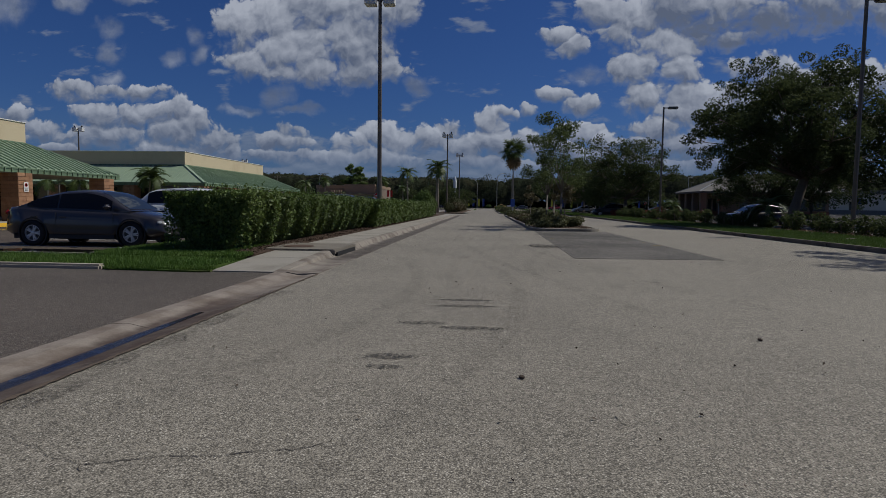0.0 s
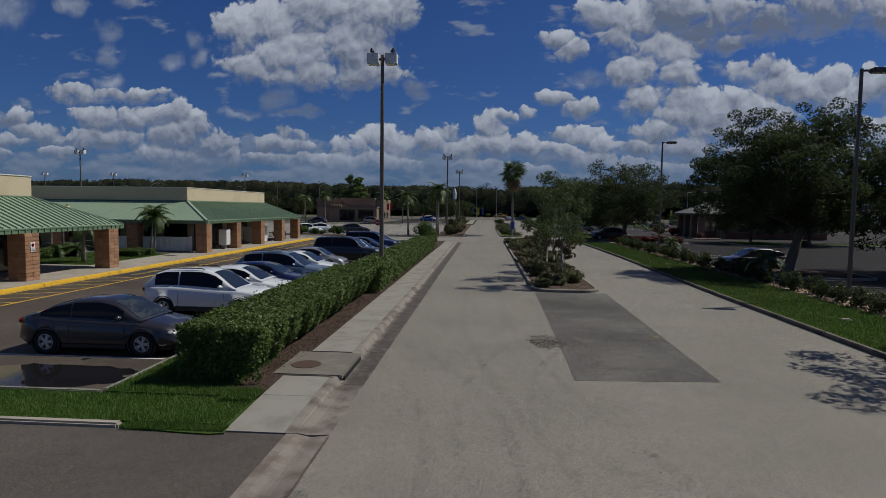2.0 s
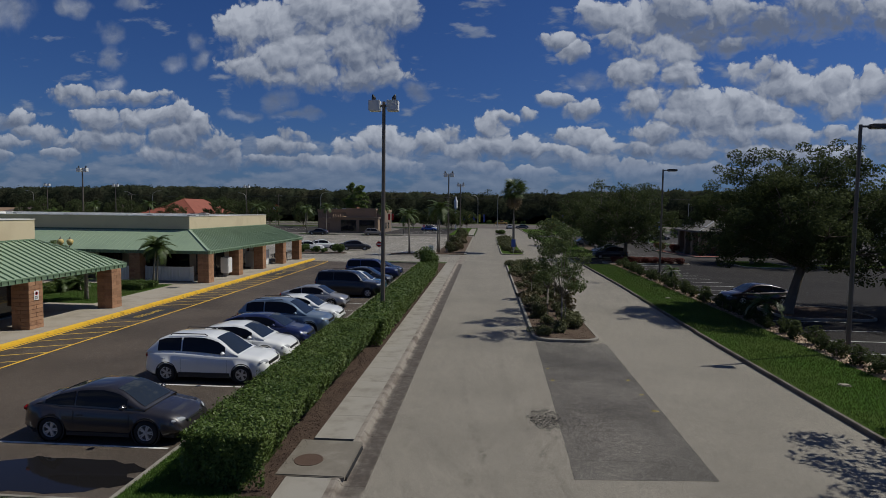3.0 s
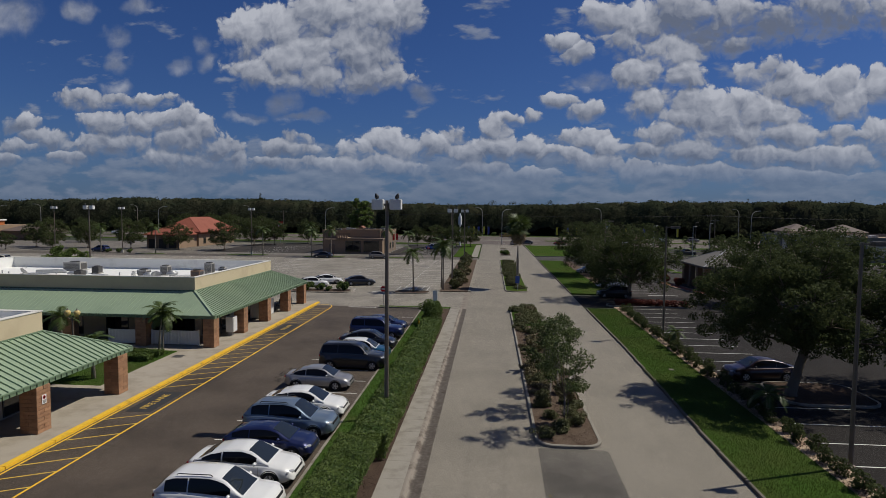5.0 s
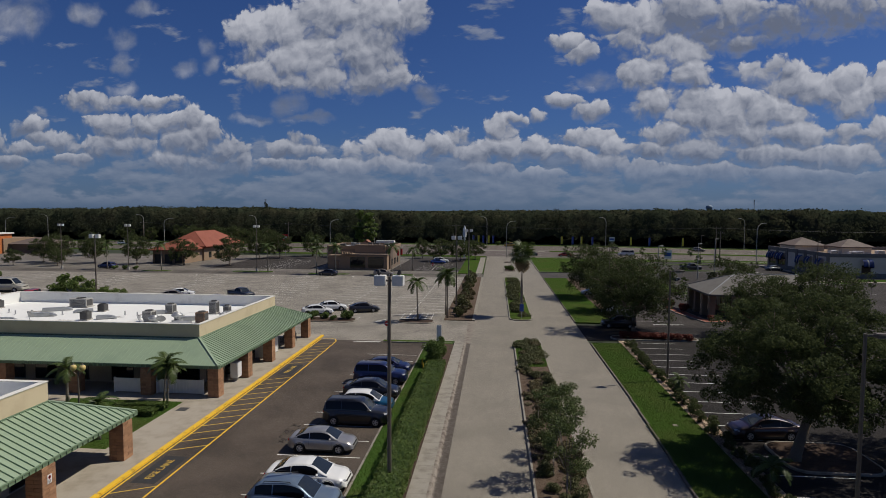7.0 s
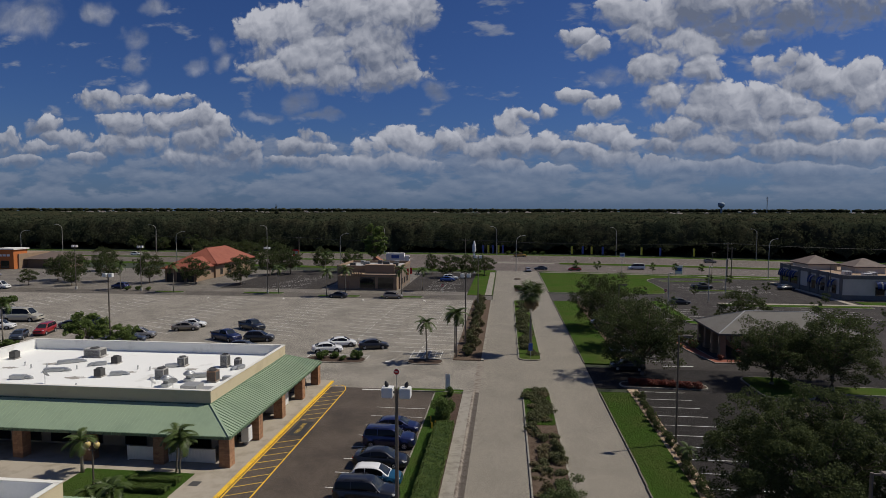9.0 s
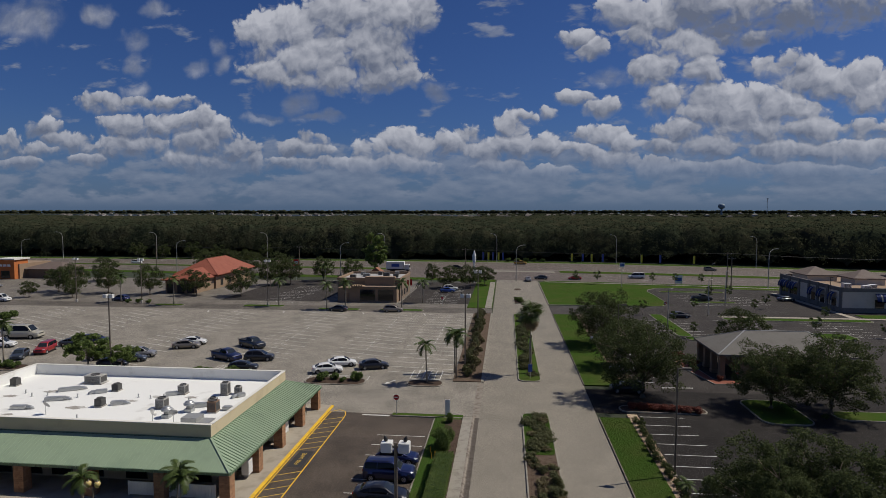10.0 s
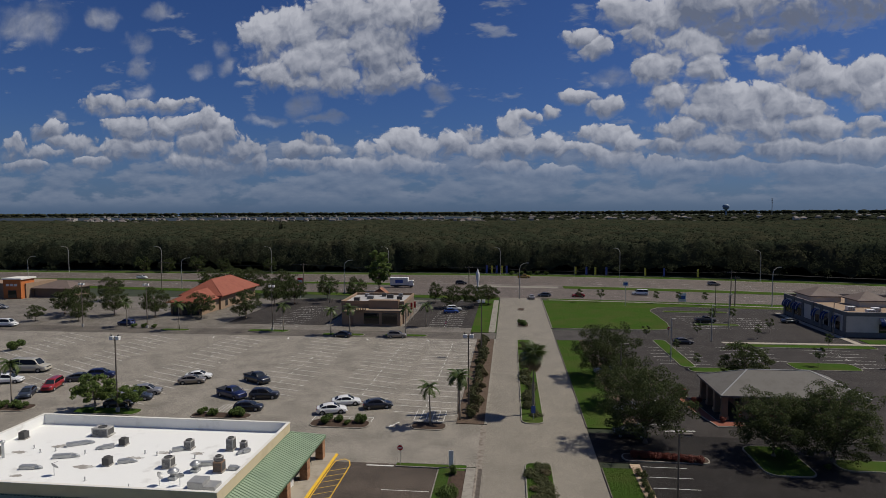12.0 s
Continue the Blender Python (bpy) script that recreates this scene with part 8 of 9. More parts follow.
def lerp_table(t, x):
    for (a, va), (b, vb) in zip(t, t[1:]):
        if x <= b:
            f = (x - a) / (b - a) if b > a else 0
            f = f * f * (3 - 2 * f) * 0.5 + f * 0.5
            return va + (vb - va) * f
    return t[-1][1]


# shapes along the length, 0 rear to 1 front: deck = top of the lower body, roof = top of the cabin
SHAPES = {
    "sedan": dict(size=(4.55, 1.82, 1.46), axles=(0.195, 0.785), deck=[(0, 0.58), (0.012, 0.88), (0.03, 1.02), (0.16, 1.04), (0.25, 0.98), (0.68, 0.93), (0.74, 0.93), (0.90, 0.82), (0.965, 0.70), (0.99, 0.55), (1, 0.45)],
                  roof=[(0.10, 1.03), (0.24, 1.32), (0.37, 1.45), (0.50, 1.47), (0.58, 1.41), (0.775, 0.94)], glass=(0.155, 0.52, 0.56, 0.755)),
    "suv": dict(size=(4.65, 1.86, 1.70), axles=(0.19, 0.80), deck=[(0, 0.62), (0.012, 0.98), (0.02, 1.10), (0.25, 1.11), (0.70, 1.01), (0.76, 1.01), (0.92, 0.93), (0.975, 0.80), (0.99, 0.6), (1, 0.5)],
                roof=[(0.025, 1.10), (0.08, 1.40), (0.12, 1.57), (0.19, 1.66), (0.40, 1.70), (0.50, 1.68), (0.57, 1.60), (0.77, 1.01)], glass=(0.115, 0.50, 0.56, 0.755)),
    "boxy": dict(size=(4.75, 1.88, 1.80), axles=(0.18, 0.81), deck=[(0, 0.65), (0.01, 1.05), (0.02, 1.14), (0.25, 1.15), (0.70, 1.10), (0.76, 1.10), (0.94, 1.02), (0.98, 0.86), (0.992, 0.68), (1, 0.55)],
                 roof=[(0.018, 1.13), (0.035, 1.52), (0.06, 1.72), (0.10, 1.78), (0.50, 1.80), (0.57, 1.76), (0.62, 1.66), (0.745, 1.09)], glass=(0.06, 0.53, 0.60, 0.735)),
    "hatch": dict(size=(4.3, 1.80, 1.44), axles=(0.18, 0.79), deck=[(0, 0.60), (0.012, 0.92), (0.03, 1.0), (0.25, 0.99), (0.68, 0.94), (0.74, 0.94), (0.91, 0.82), (0.97, 0.68), (1, 0.45)],
                  roof=[(0.03, 1.0), (0.12, 1.24), (0.24, 1.39), (0.42, 1.44), (0.52, 1.42), (0.58, 1.35), (0.77, 0.94)], glass=(0.12, 0.50, 0.55, 0.755)),
    "van": dict(size=(5.6, 2.0, 2.1), axles=(0.18, 0.80), deck=[(0, 0.62), (0.01, 1.1), (0.02, 1.2), (0.7, 1.2), (0.80, 1.15), (0.95, 1.02), (0.985, 0.8), (1, 0.5)],
                roof=[(0.012, 1.2), (0.03, 1.95), (0.06, 2.08), (0.6, 2.08), (0.68, 2.0), (0.83, 1.15)], glass=(0.05, 0.58, 0.68, 0.815)),
    "pickup": dict(size=(5.6, 1.98, 1.85), axles=(0.20, 0.80), deck=[(0, 0.7), (0.01, 1.15), (0.02, 1.2), (0.70, 1.18), (0.76, 1.18), (0.94, 1.08), (0.98, 0.9), (1, 0.6)],
                   roof=[(0.385, 1.2), (0.41, 1.66), (0.45, 1.82), (0.58, 1.82), (0.63, 1.76), (0.745, 1.18)], glass=(0.43, 0.565, 0.63, 0.735)),
}


def wheel_meshes():
    t = lathe([(0.20, -0.10), (0.29, -0.105), (0.325, -0.085), (0.335, -0.04), (0.335, 0.04), (0.325, 0.085), (0.29, 0.105), (0.215, 0.10), (0.212, 0.05)], 22, cap=False)
    tyre = link_mesh("tyre", t, "rubber", True)
    hub = link_mesh("wheel", lathe([(0.21, -0.08), (0.21, 0.045), (0.03, 0.05)], 18), "metal_dark")
    bm = bmesh.new()
    join(bm, lathe([(0.208, 0.05), (0.218, 0.095), (0.202, 0.099), (0.194, 0.06)], 22, cap=False))
    for k in range(5):
        for s in (-0.16, 0.16):
            a = 2 * math.pi * k / 5 + s
            d, n = Vector((math.cos(a), math.sin(a), 0)), Vector((-math.sin(a), math.cos(a), 0))
            q = [d * 0.02 - n * 0.020, d * 0.20 - n * 0.016, d * 0.20 + n * 0.016, d * 0.02 + n * 0.020]
            lo, hi = [bm.verts.new(v + Vector((0, 0, 0.05))) for v in q], [bm.verts.new(v + Vector((0, 0, 0.085))) for v in q]
            bm.faces.new(hi)
            for i in range(4):
                bm.faces.new((lo[i], lo[(i + 1) % 4], hi[(i + 1) % 4], hi[i]))
    join(bm, lathe([(0.045, 0.05), (0.045, 0.092), (0.02, 0.096)], 12))
    return hub, tyre, link_mesh("rim", bm, "rim_alloy")


HUB, TYRE, RIM = wheel_meshes()
CAR_CACHE = {}


def car_meshes(kind):
    """The bmesh parts of one kind of car; nose along +x, wheels on z = 0."""
    S = SHAPES[kind]
    L, W, H = S["size"]
    h = W / 2
    ax = [(a - 0.5) * L for a in S["axles"]]
    n = 44
    body = bmesh.new()
    rings = []
    for i in range(n + 1):
        f = i / n
        x = (f - 0.5) * L
        deck = lerp_table(S["deck"], f)
        nose = min(1.0, min(f, 1 - f) / 0.11)
        w = h * (0.80 + 0.20 * math.sin(nose * math.pi / 2))
        bot = 0.24 + 0.14 * (1 - nose)
        lift = 0.0
        for a in ax:
            d = abs(x - a)
            if d < 0.40:
                lift = max(lift, math.sqrt(0.40 ** 2 - d ** 2) - 0.0)
        low = max(bot, 0.33 + lift - 0.06) if lift > 0 else bot
        low = min(low, deck - 0.12)
        mid = max(low + 0.02, deck * 0.62)
        sh = max(mid + 0.02, deck - 0.10)
        rings.append([(x, w * 0.55, low), (x, w * 0.97, low), (x, w, min(mid, low + 0.10)), (x, w, mid), (x, w * 0.975, sh), (x, w * 0.90, deck - 0.02), (x, w * 0.5, deck + 0.012), (x, 0, deck + 0.02)])
    full = []
    for r in rings:
        full.append([body.verts.new(p) for p in r] + [body.verts.new((p[0], -p[1], p[2])) for p in r[-2::-1]])
    for a, b in zip(full, full[1:]):
        for k in range(len(a) - 1):
            body.faces.new((a[k], b[k], b[k + 1], a[k + 1]))
        body.faces.new((a[-1], b[-1], b[0], a[0]))
    body.faces.new(full[0])
    body.faces.new(full[-1][::-1])
    bmesh.ops.recalc_face_normals(body, faces=body.faces[:])
    # cabin
    R = S["roof"]
    f0, f1 = R[0][0], R[-1][0]
    m = 26
    cab = bmesh.new()

    def section(f, out=0.0):
        x = (f - 0.5) * L
        base, top = lerp_table(S["deck"], f) - 0.03, lerp_table(R, f) + out
        top = max(top, base + 0.02)
        k = (top - base) / (H - base)
        wb, wt = h * 0.905 + out, h * (0.905 - 0.20 * k) + out
        return [(x, wb, base), (x, wb * 0.5 + wt * 0.5 + 0.015, (base + top) / 2), (x, wt + 0.02, top - 0.07 * k), (x, wt * 0.88, top - 0.012 * k), (x, wt * 0.45, top + 0.012 * k), (x, 0, top + 0.018 * k)]

    full = []
    for i in range(m + 1):
        r = section(f0 + (f1 - f0) * i / m)
        full.append([cab.verts.new(p) for p in r] + [cab.verts.new((p[0], -p[1], p[2])) for p in r[-2::-1]])
    for a, b in zip(full, full[1:]):
        for k in range(len(a) - 1):
            cab.faces.new((a[k], b[k], b[k + 1], a[k + 1]))
    bmesh.ops.recalc_face_normals(cab, faces=cab.faces[:])
    g0, g1, g2, g3 = S["glass"]

    def screen(fa, fb, steps=5):
        """Front or rear glass: follows the cabin's skin, a little proud."""
        bm = bmesh.new()
        rows = []
        for i in range(steps + 1):
            r = section(fa + (fb - fa) * i / steps, 0.008)
            pts = [(p[0], p[1] * 0.94, p[2] + 0.006) for p in r[3:]]
            rows.append([bm.verts.new(p) for p in pts] + [bm.verts.new((p[0], -p[1], p[2])) for p in pts[-2::-1]])
        for a, b in zip(rows, rows[1:]):
            for k in range(len(a) - 1):
                bm.faces.new((a[k], b[k], b[k + 1], a[k + 1]))
        bmesh.ops.recalc_face_normals(bm, faces=bm.faces[:])
        return bm

    def side(fa, fb, s, steps=6):
        """A side window between two stations, tapering where the roof falls."""
        bm = bmesh.new()
        rows = []
        for i in range(steps + 1):
            f = fa + (fb - fa) * i / steps
            r = section(f, 0.006)
            lo, up = Vector(r[0]), Vector(r[2])
            d = up - lo
            mid = Vector(r[1])
            if d.length < 0.09:
                continue
            p, q = lo.lerp(mid, 0.20), mid.lerp(up, 0.94)
            p.y, q.y = p.y + 0.006, q.y + 0.006
            rows.append([bm.verts.new((v.x, s * v.y, v.z)) for v in (p, mid + Vector((0, 0.008, 0)), q)])
        for a, b in zip(rows, rows[1:]):
            for k in range(2):
                bm.faces.new((a[k], b[k], b[k + 1], a[k + 1]))
        bmesh.ops.recalc_face_normals(bm, faces=bm.faces[:])
        return bm

    return dict(body=body, cabin=cab, windshield=screen(g2 + 0.012, g3), rear=screen(f0 + 0.012, f0 + (0.13 if kind == "sedan" else 0.10 if kind == "hatch" else 0.055)),
                sides=[side(a, b, s) for s in (-1, 1) for a, b in ((g0, (g0 + g1) / 2 - 0.006), ((g0 + g1) / 2 + 0.006, g2 + 0.10))], L=L, W=W, H=H, ax=ax, S=S)


def car(kind, x, y, turn, colour, label, scale=1.0, rails=False, roof=None):
    ob = thing("car" if kind != "pickup" else "pickup_truck", label, {"pickup": "pickup truck", "van": "van"}.get(kind, "car"), "parked cars", m=pose(x, y, 0.004, 0, 0, turn) @ Matrix.Scale(scale, 4))
    key = kind
    if key not in CAR_CACHE:
        c = car_meshes(kind)
        L, W, H, S = c["L"], c["W"], c["H"], c["S"]
        fr, re = L / 2, -L / 2
        dk = lerp_table(S["deck"], 0.94)
        d = {"body": link_mesh("body", c["body"], "car_grey", True), "cabin": link_mesh("cabin", c["cabin"], "car_grey", True),
             "windshield": link_mesh("windshield", c["windshield"], "glass_dark", True), "rear_window": link_mesh("rear_window", c["rear"], "glass_tint", True)}
        d["sides"] = [link_mesh("side_window", b, "glass_tint", True) for b in c["sides"]]
        d["headlight"] = link_mesh("headlight", lathe([(0.02, 0.0), (0.13, 0.02), (0.16, 0.06), (0.10, 0.10), (0.01, 0.11)], 12), "head_lens", True)
        d["taillight"] = link_mesh("taillight", box(-0.06, -0.16, -0.09, 0.05, 0.16, 0.09, bevel=0.04), "tail_lens", True)
        d["mirror"] = link_mesh("mirror", box(-0.07, -0.10, -0.06, 0.07, 0.10, 0.07, bevel=0.04), "car_grey", True)
        d["grille"] = link_mesh("grille", box(-0.03, -W * 0.26, -0.07, 0.03, W * 0.26, 0.07, bevel=0.02), "trim_black")
        d["bumper"] = link_mesh("bumper_intake", box(-0.05, -W * 0.30, -0.06, 0.05, W * 0.30, 0.06, bevel=0.02), "trim_black")
        d["sill"] = link_mesh("sill", box(c["ax"][0] + 0.45, -0.02, 0.20, c["ax"][1] - 0.45, 0.02, 0.30 if kind == "sedan" else 0.38), "trim_black")
        d["arch"] = link_mesh("wheel_arch", lathe([(0.40, -0.14), (0.40, 0.006), (0.37, 0.010), (0.36, -0.14)], 26, cap=False), "trim_black")
        d["under"] = link_mesh("underbody", box(re + 0.25, -W * 0.42, 0.18, fr - 0.25, W * 0.42, 0.42), "trim_black")
        d["plate"] = link_mesh("plate", box(-0.01, -0.15, -0.075, 0.01, 0.15, 0.075), "plate")
        d["handle"] = link_mesh("door_handle", box(-0.09, -0.02, -0.016, 0.09, 0.02, 0.016, bevel=0.012), "car_grey")
        d["seam"] = link_mesh("door_gap", box(-0.004, -0.003, 0, 0.004, 0.003, 0.52), "trim_black")
        d["rail"] = link_mesh("roof_rail", tube([(-0.16 * L, 0, -0.03), (-0.15 * L, 0, 0.03), (0.12 * L, 0, 0.03), (0.14 * L, 0, -0.02)], 0.018, 6), "trim_black")
        d["geo"] = (L, W, H, S, c["ax"], dk)
        CAR_CACHE[key] = d
    d = CAR_CACHE[key]
    L, W, H, S, ax, dk = d["geo"]

    def coloured(me, colour):
        k = (me.name, colour)
        if k not in CAR_CACHE:
            CAR_CACHE[k] = me.copy()
            CAR_CACHE[k].materials[0] = MATS[colour]
        return CAR_CACHE[k]

    part("body", coloured(d["body"], colour), "", ob)
    cb = part("cabin", coloured(d["cabin"], roof or colour), "", ob)
    part("windshield", d["windshield"], "", cb, "dark windshield")
    part("rear_window", d["rear_window"], "", cb, "dark rear window")
    for me in d["sides"]:
        part("side_window", me, "", cb, "dark side window")
    part("underbody", d["under"], "", ob)
    zt = lerp_table(S["deck"], 0.93)
    for s in (-1, 1):
        part("headlight", d["headlight"], "", ob, "clear headlight", m=pose(L * 0.5 - 0.20, s * W * 0.37, zt - 0.14, 0, 58, s * 32) @ Matrix.Diagonal((0.5, 1.35, 0.6, 1)))
        part("taillight", d["taillight"], "", ob, "red taillight", m=pose(-L * 0.5 + 0.13, s * W * 0.365, lerp_table(S["deck"], 0.03) - 0.16, 0, 0, s * 30) @ Matrix.Diagonal((1, 0.9, 0.8, 1)))
        part("mirror", coloured(d["mirror"], colour), "", ob, m=pose((S["glass"][2] + 0.10 - 0.5) * L, s * (W / 2 + 0.09), lerp_table(S["deck"], 0.7) + 0.10))
        part("sill", d["sill"], "", ob, m=pose(0, s * (W / 2 - 0.01), 0))
        for fx in ((S["glass"][0] + S["glass"][1]) / 2, S["glass"][2] + 0.12):
            part("door_gap", d["seam"], "", ob, m=pose((fx - 0.5) * L, s * (W / 2 + 0.0015), 0.36))
        for fx in (S["glass"][0] + 0.05, (S["glass"][0] + S["glass"][1]) / 2 + 0.04):
            part("door_handle", coloured(d["handle"], colour), "", ob, m=pose((fx - 0.5) * L, s * (W / 2 + 0.002), lerp_table(S["deck"], 0.5) * 0.80))
        if rails:
            part("roof_rail", d["rail"], "", ob, m=pose(-0.14 * L, s * W * 0.33, H + 0.0))
        for a in ax:
            w = part("wheel", HUB, "", ob, m=Matrix.Translation((a, s * (W / 2 - 0.085), 0.335)) @ Matrix.Rotation(radians(-90 * s), 4, "X"))
            part("tyre", TYRE, "", w, "black tyre")
            part("rim", RIM, "", w, "silver alloy rim")
            part("wheel_arch", d["arch"], "", ob, m=Matrix.Translation((a, s * (W / 2 - 0.002), 0.345)) @ Matrix.Rotation(radians(-90 * s), 4, "X"))
    part("grille", d["grille"], "", ob, m=pose(L * 0.5 - 0.06, 0, zt - 0.22, 0, 10, 0))
    part("bumper_intake", d["bumper"], "", ob, m=pose(L * 0.5 - 0.035, 0, 0.36))
    part("plate", d["plate"], "", ob, m=pose(-L * 0.5 + 0.0, 0, 0.72))
    if kind == "pickup":
        part("bed_liner", box(-L / 2 + 0.08, -W * 0.40, 1.205, -L * 0.115, W * 0.40, 1.235), "trim_black", ob, "dark open cargo bed")
        for s in (-1, 1):
            part("bed_rail", box(-L / 2 + 0.05, s * W * 0.45 - 0.05, 1.18, -L * 0.11, s * W * 0.45 + 0.05, 1.29, bevel=0.02), "trim_black", ob)
    return ob


# front lot, noses to the hedge
car("sedan", -10.45, 16.35, 0, "car_grey", "dark grey sedan parked at the hedge")
car("suv", -10.3, 22.05, 0, "car_white", "white compact SUV parked at the hedge", rails=True)
car("sedan", -10.5, 25.0, 0, "car_white", "white sedan parked at the hedge", 1.03)
car("hatch", -10.4, 27.7, 0, "car_navy", "dark blue hatchback parked at the hedge")
car("suv", -10.35, 30.4, 0, "car_steel", "steel blue crossover parked at the hedge", 1.03, True)
car("sedan", -10.5, 33.2, 0, "car_white", "white coupe-like sedan parked at the hedge", 1.05)
car("sedan", -11.2, 38.45, 0, "car_silver", "silver sedan parked at the hedge", 0.96)
car("boxy", -10.1, 43.6, 0, "car_black", "large black SUV with a roof rack parked at the hedge", 1.04, True)
car("suv", -10.0, 46.6, 0, "car_teal", "bright blue SUV with a white top parked at the hedge", 0.9, False, "car_white")
car("sedan", -10.3, 49.9, 0, "car_black", "black sedan parked at the hedge", 1.05)
car("boxy", -10.4, 54.2, 0, "car_navy", "navy SUV parked at the hedge", 1.03, True)
car("hatch", -10.3, 57.8, 0, "car_navy", "dark blue car parked at the hedge")
# east lot
car("sedan", 19.0, 43.7, 184, "car_wine", "very dark red sedan parked under the oak", 1.04)
car("suv", 17.0, 83.6, 178, "car_black", "black SUV leaving by the crossing lane")
car("sedan", 18.7, 94.0, 184, "car_white", "white sedan parked by the bank lawn")
car("hatch", 18.7, 116.0, 184, "car_silver", "silver hatchback parked by the bank lawn")
car("sedan", 48, 33.5, 184, "car_black", "dark sedan in the east lot")
car("suv", 51, 41.9, 184, "car_red", "dark red car in the east lot")
car("sedan", 40.7, 143.0, 4, "car_black", "black sedan in the far lot")
car("pickup", 54.4, 171.0, 5, "car_black", "dark pickup truck in the far lot")
car("sedan", 77.0, 172.0, 10, "car_slate", "dark sedan by the awning shop")
# plaza lot
for kind, x, y, a, c, l in (("sedan", -27.0, 88.9, 18, "car_white", "white sports car in the plaza lot"), ("sedan", -25.8, 92.9, 18, "car_white", "white sedan in the plaza lot"), ("sedan", -20.4, 91.9, 18, "car_black", "black sedan in the plaza lot"),
                           ("pickup", -45.8, 104.0, -30, "car_black", "black pickup truck in the plaza lot"), ("pickup", -46.3, 95.0, -25, "car_navy", "navy pickup truck in the plaza lot"), ("suv", -40.5, 94.9, 12, "car_black", "black SUV in the plaza lot"), ("hatch", -40.5, 88.8, 12, "car_black", "black hatchback in the plaza lot"),
                           ("sedan", -57.6, 104.9, 18, "car_white", "white sedan in the plaza lot"), ("sedan", -57.3, 102.0, 18, "car_tan", "tan sedan in the plaza lot"), ("suv", -61.6, 95.0, 18, "car_silver", "silver wagon in the plaza lot"), ("sedan", -61.3, 92.0, 18, "car_slate", "slate grey sedan in the plaza lot"),
                           ("sedan", -66.8, 92.6, 18, "car_silver", "silver sedan in the plaza lot"), ("hatch", -62.2, 88.6, 18, "car_black", "black hatchback in the plaza lot"), ("suv", -76.6, 104.0, 18, "car_navy", "navy SUV in the plaza lot"), ("sedan", -79.0, 101.6, 18, "car_slate", "dark sedan in the plaza lot"),
                           ("boxy", -80.4, 96.4, -75, "car_red", "red off-road car in the plaza lot"), ("hatch", -81.6, 92.2, -65, "car_slate", "grey car in the plaza lot"), ("van", -93.6, 106.6, 8, "car_cream", "large cream van in the plaza lot"), ("suv", -91.4, 99.0, 18, "car_white", "white SUV in the plaza lot"),
                           ("sedan", -41.0, 143.6, 170, "car_black", "black sedan on the service road"), ("suv", -27.2, 143.8, 8, "car_tan", "tan SUV on the service road"), ("suv", -105.5, 153.5, 170, "car_navy", "dark blue car on the service road"), ("van", -138, 149.0, 5, "car_white", "white van on the service road"),
                           ("suv", -16.8, 184.5, 8, "car_white", "white SUV in the restaurant lot"), ("sedan", -17.3, 180.0, 8, "car_blue", "blue sedan in the restaurant lot"), ("sedan", -165, 176, 10, "car_silver", "silver sedan by the corner shop")):
    car(kind, x, y, a, c, l, 1.3 if c == "car_cream" else 1.05)
# highway
for kind, x, f, a, c, l in (("van", 48, 0.22, 174, "car_white", "white van on the highway"), ("suv", 99, 0.2, 172, "car_white", "white SUV on the highway"), ("sedan", 25, 0.08, 175, "car_red", "red car on the highway"), ("van", -122, 0.6, 0, "car_white", "white van on the highway"),
                           ("suv", -20, 0.5, 2, "car_black", "black SUV on the highway"), ("suv", -172, 0.55, 2, "car_white", "white SUV on the highway"), ("pickup", 7, 0.9, 0, "car_yellow", "yellow truck on the highway"), ("sedan", 8.2, -0.02, 95, "car_silver", "silver car waiting at the highway"),
                           ("sedan", 13, 0.07, 178, "car_slate", "grey car on the highway"), ("sedan", 130, 0.3, 170, "car_silver", "silver car on the highway"), ("suv", 84, 0.75, -6, "car_tan", "tan car on the highway")):
    y = near_edge(x) * (1 - f) + far_edge(x) * f
    car(kind, x, y, a, c, l, 1.05).location.z = 0.016
tk = thing("box_truck", "white box truck with a blue emblem on the highway", "truck", m=pose(-43, near_edge(-43) + 20, 0.016, 0, 0, 0))
part("cargo_box", box(-5.2, -1.25, 1.0, 2.2, 1.25, 4.0, bevel=0.04), "sign_white", tk)
part("emblem", box(-3.0, -1.262, 1.9, 0.2, -1.252, 3.2), "sign_blue", tk)
part("cab", box(2.35, -1.1, 0.7, 4.4, 1.1, 2.9, bevel=0.18), "sign_white", tk)
part("windshield", box(4.2, -0.95, 1.75, 4.43, 0.95, 2.6, bevel=0.03), "glass_dark", tk)
part("chassis", box(-5.0, -0.9, 0.45, 4.3, 0.9, 0.98), "trim_black", tk)
for x in (-3.2, -2.2, 3.4):
    for s in (-1, 1):
        w = part("wheel", HUB, "", tk, m=Matrix.Translation((x, s * 1.12, 0.47)) @ Matrix.Rotation(radians(-90 * s), 4, "X") @ Matrix.Scale(1.4, 4))
        part("tyre", TYRE, "", w, "black tyre")

# ---- small marks on the road ----
def blotch(x, y, rx, ry, z, material, name, label, seed, n=26, ragged=0.35):
    r = random.Random(seed)
    bm = bmesh.new()
    bm.faces.new([bm.verts.new((x + rx * r.uniform(1 - ragged, 1) * math.cos(t), y + ry * r.uniform(1 - ragged, 1) * math.sin(t), z)) for t in (2 * math.pi * k / n for k in range(n))])
    return thing(name, label, "stain", bm=bm, material=material, kind="structure")


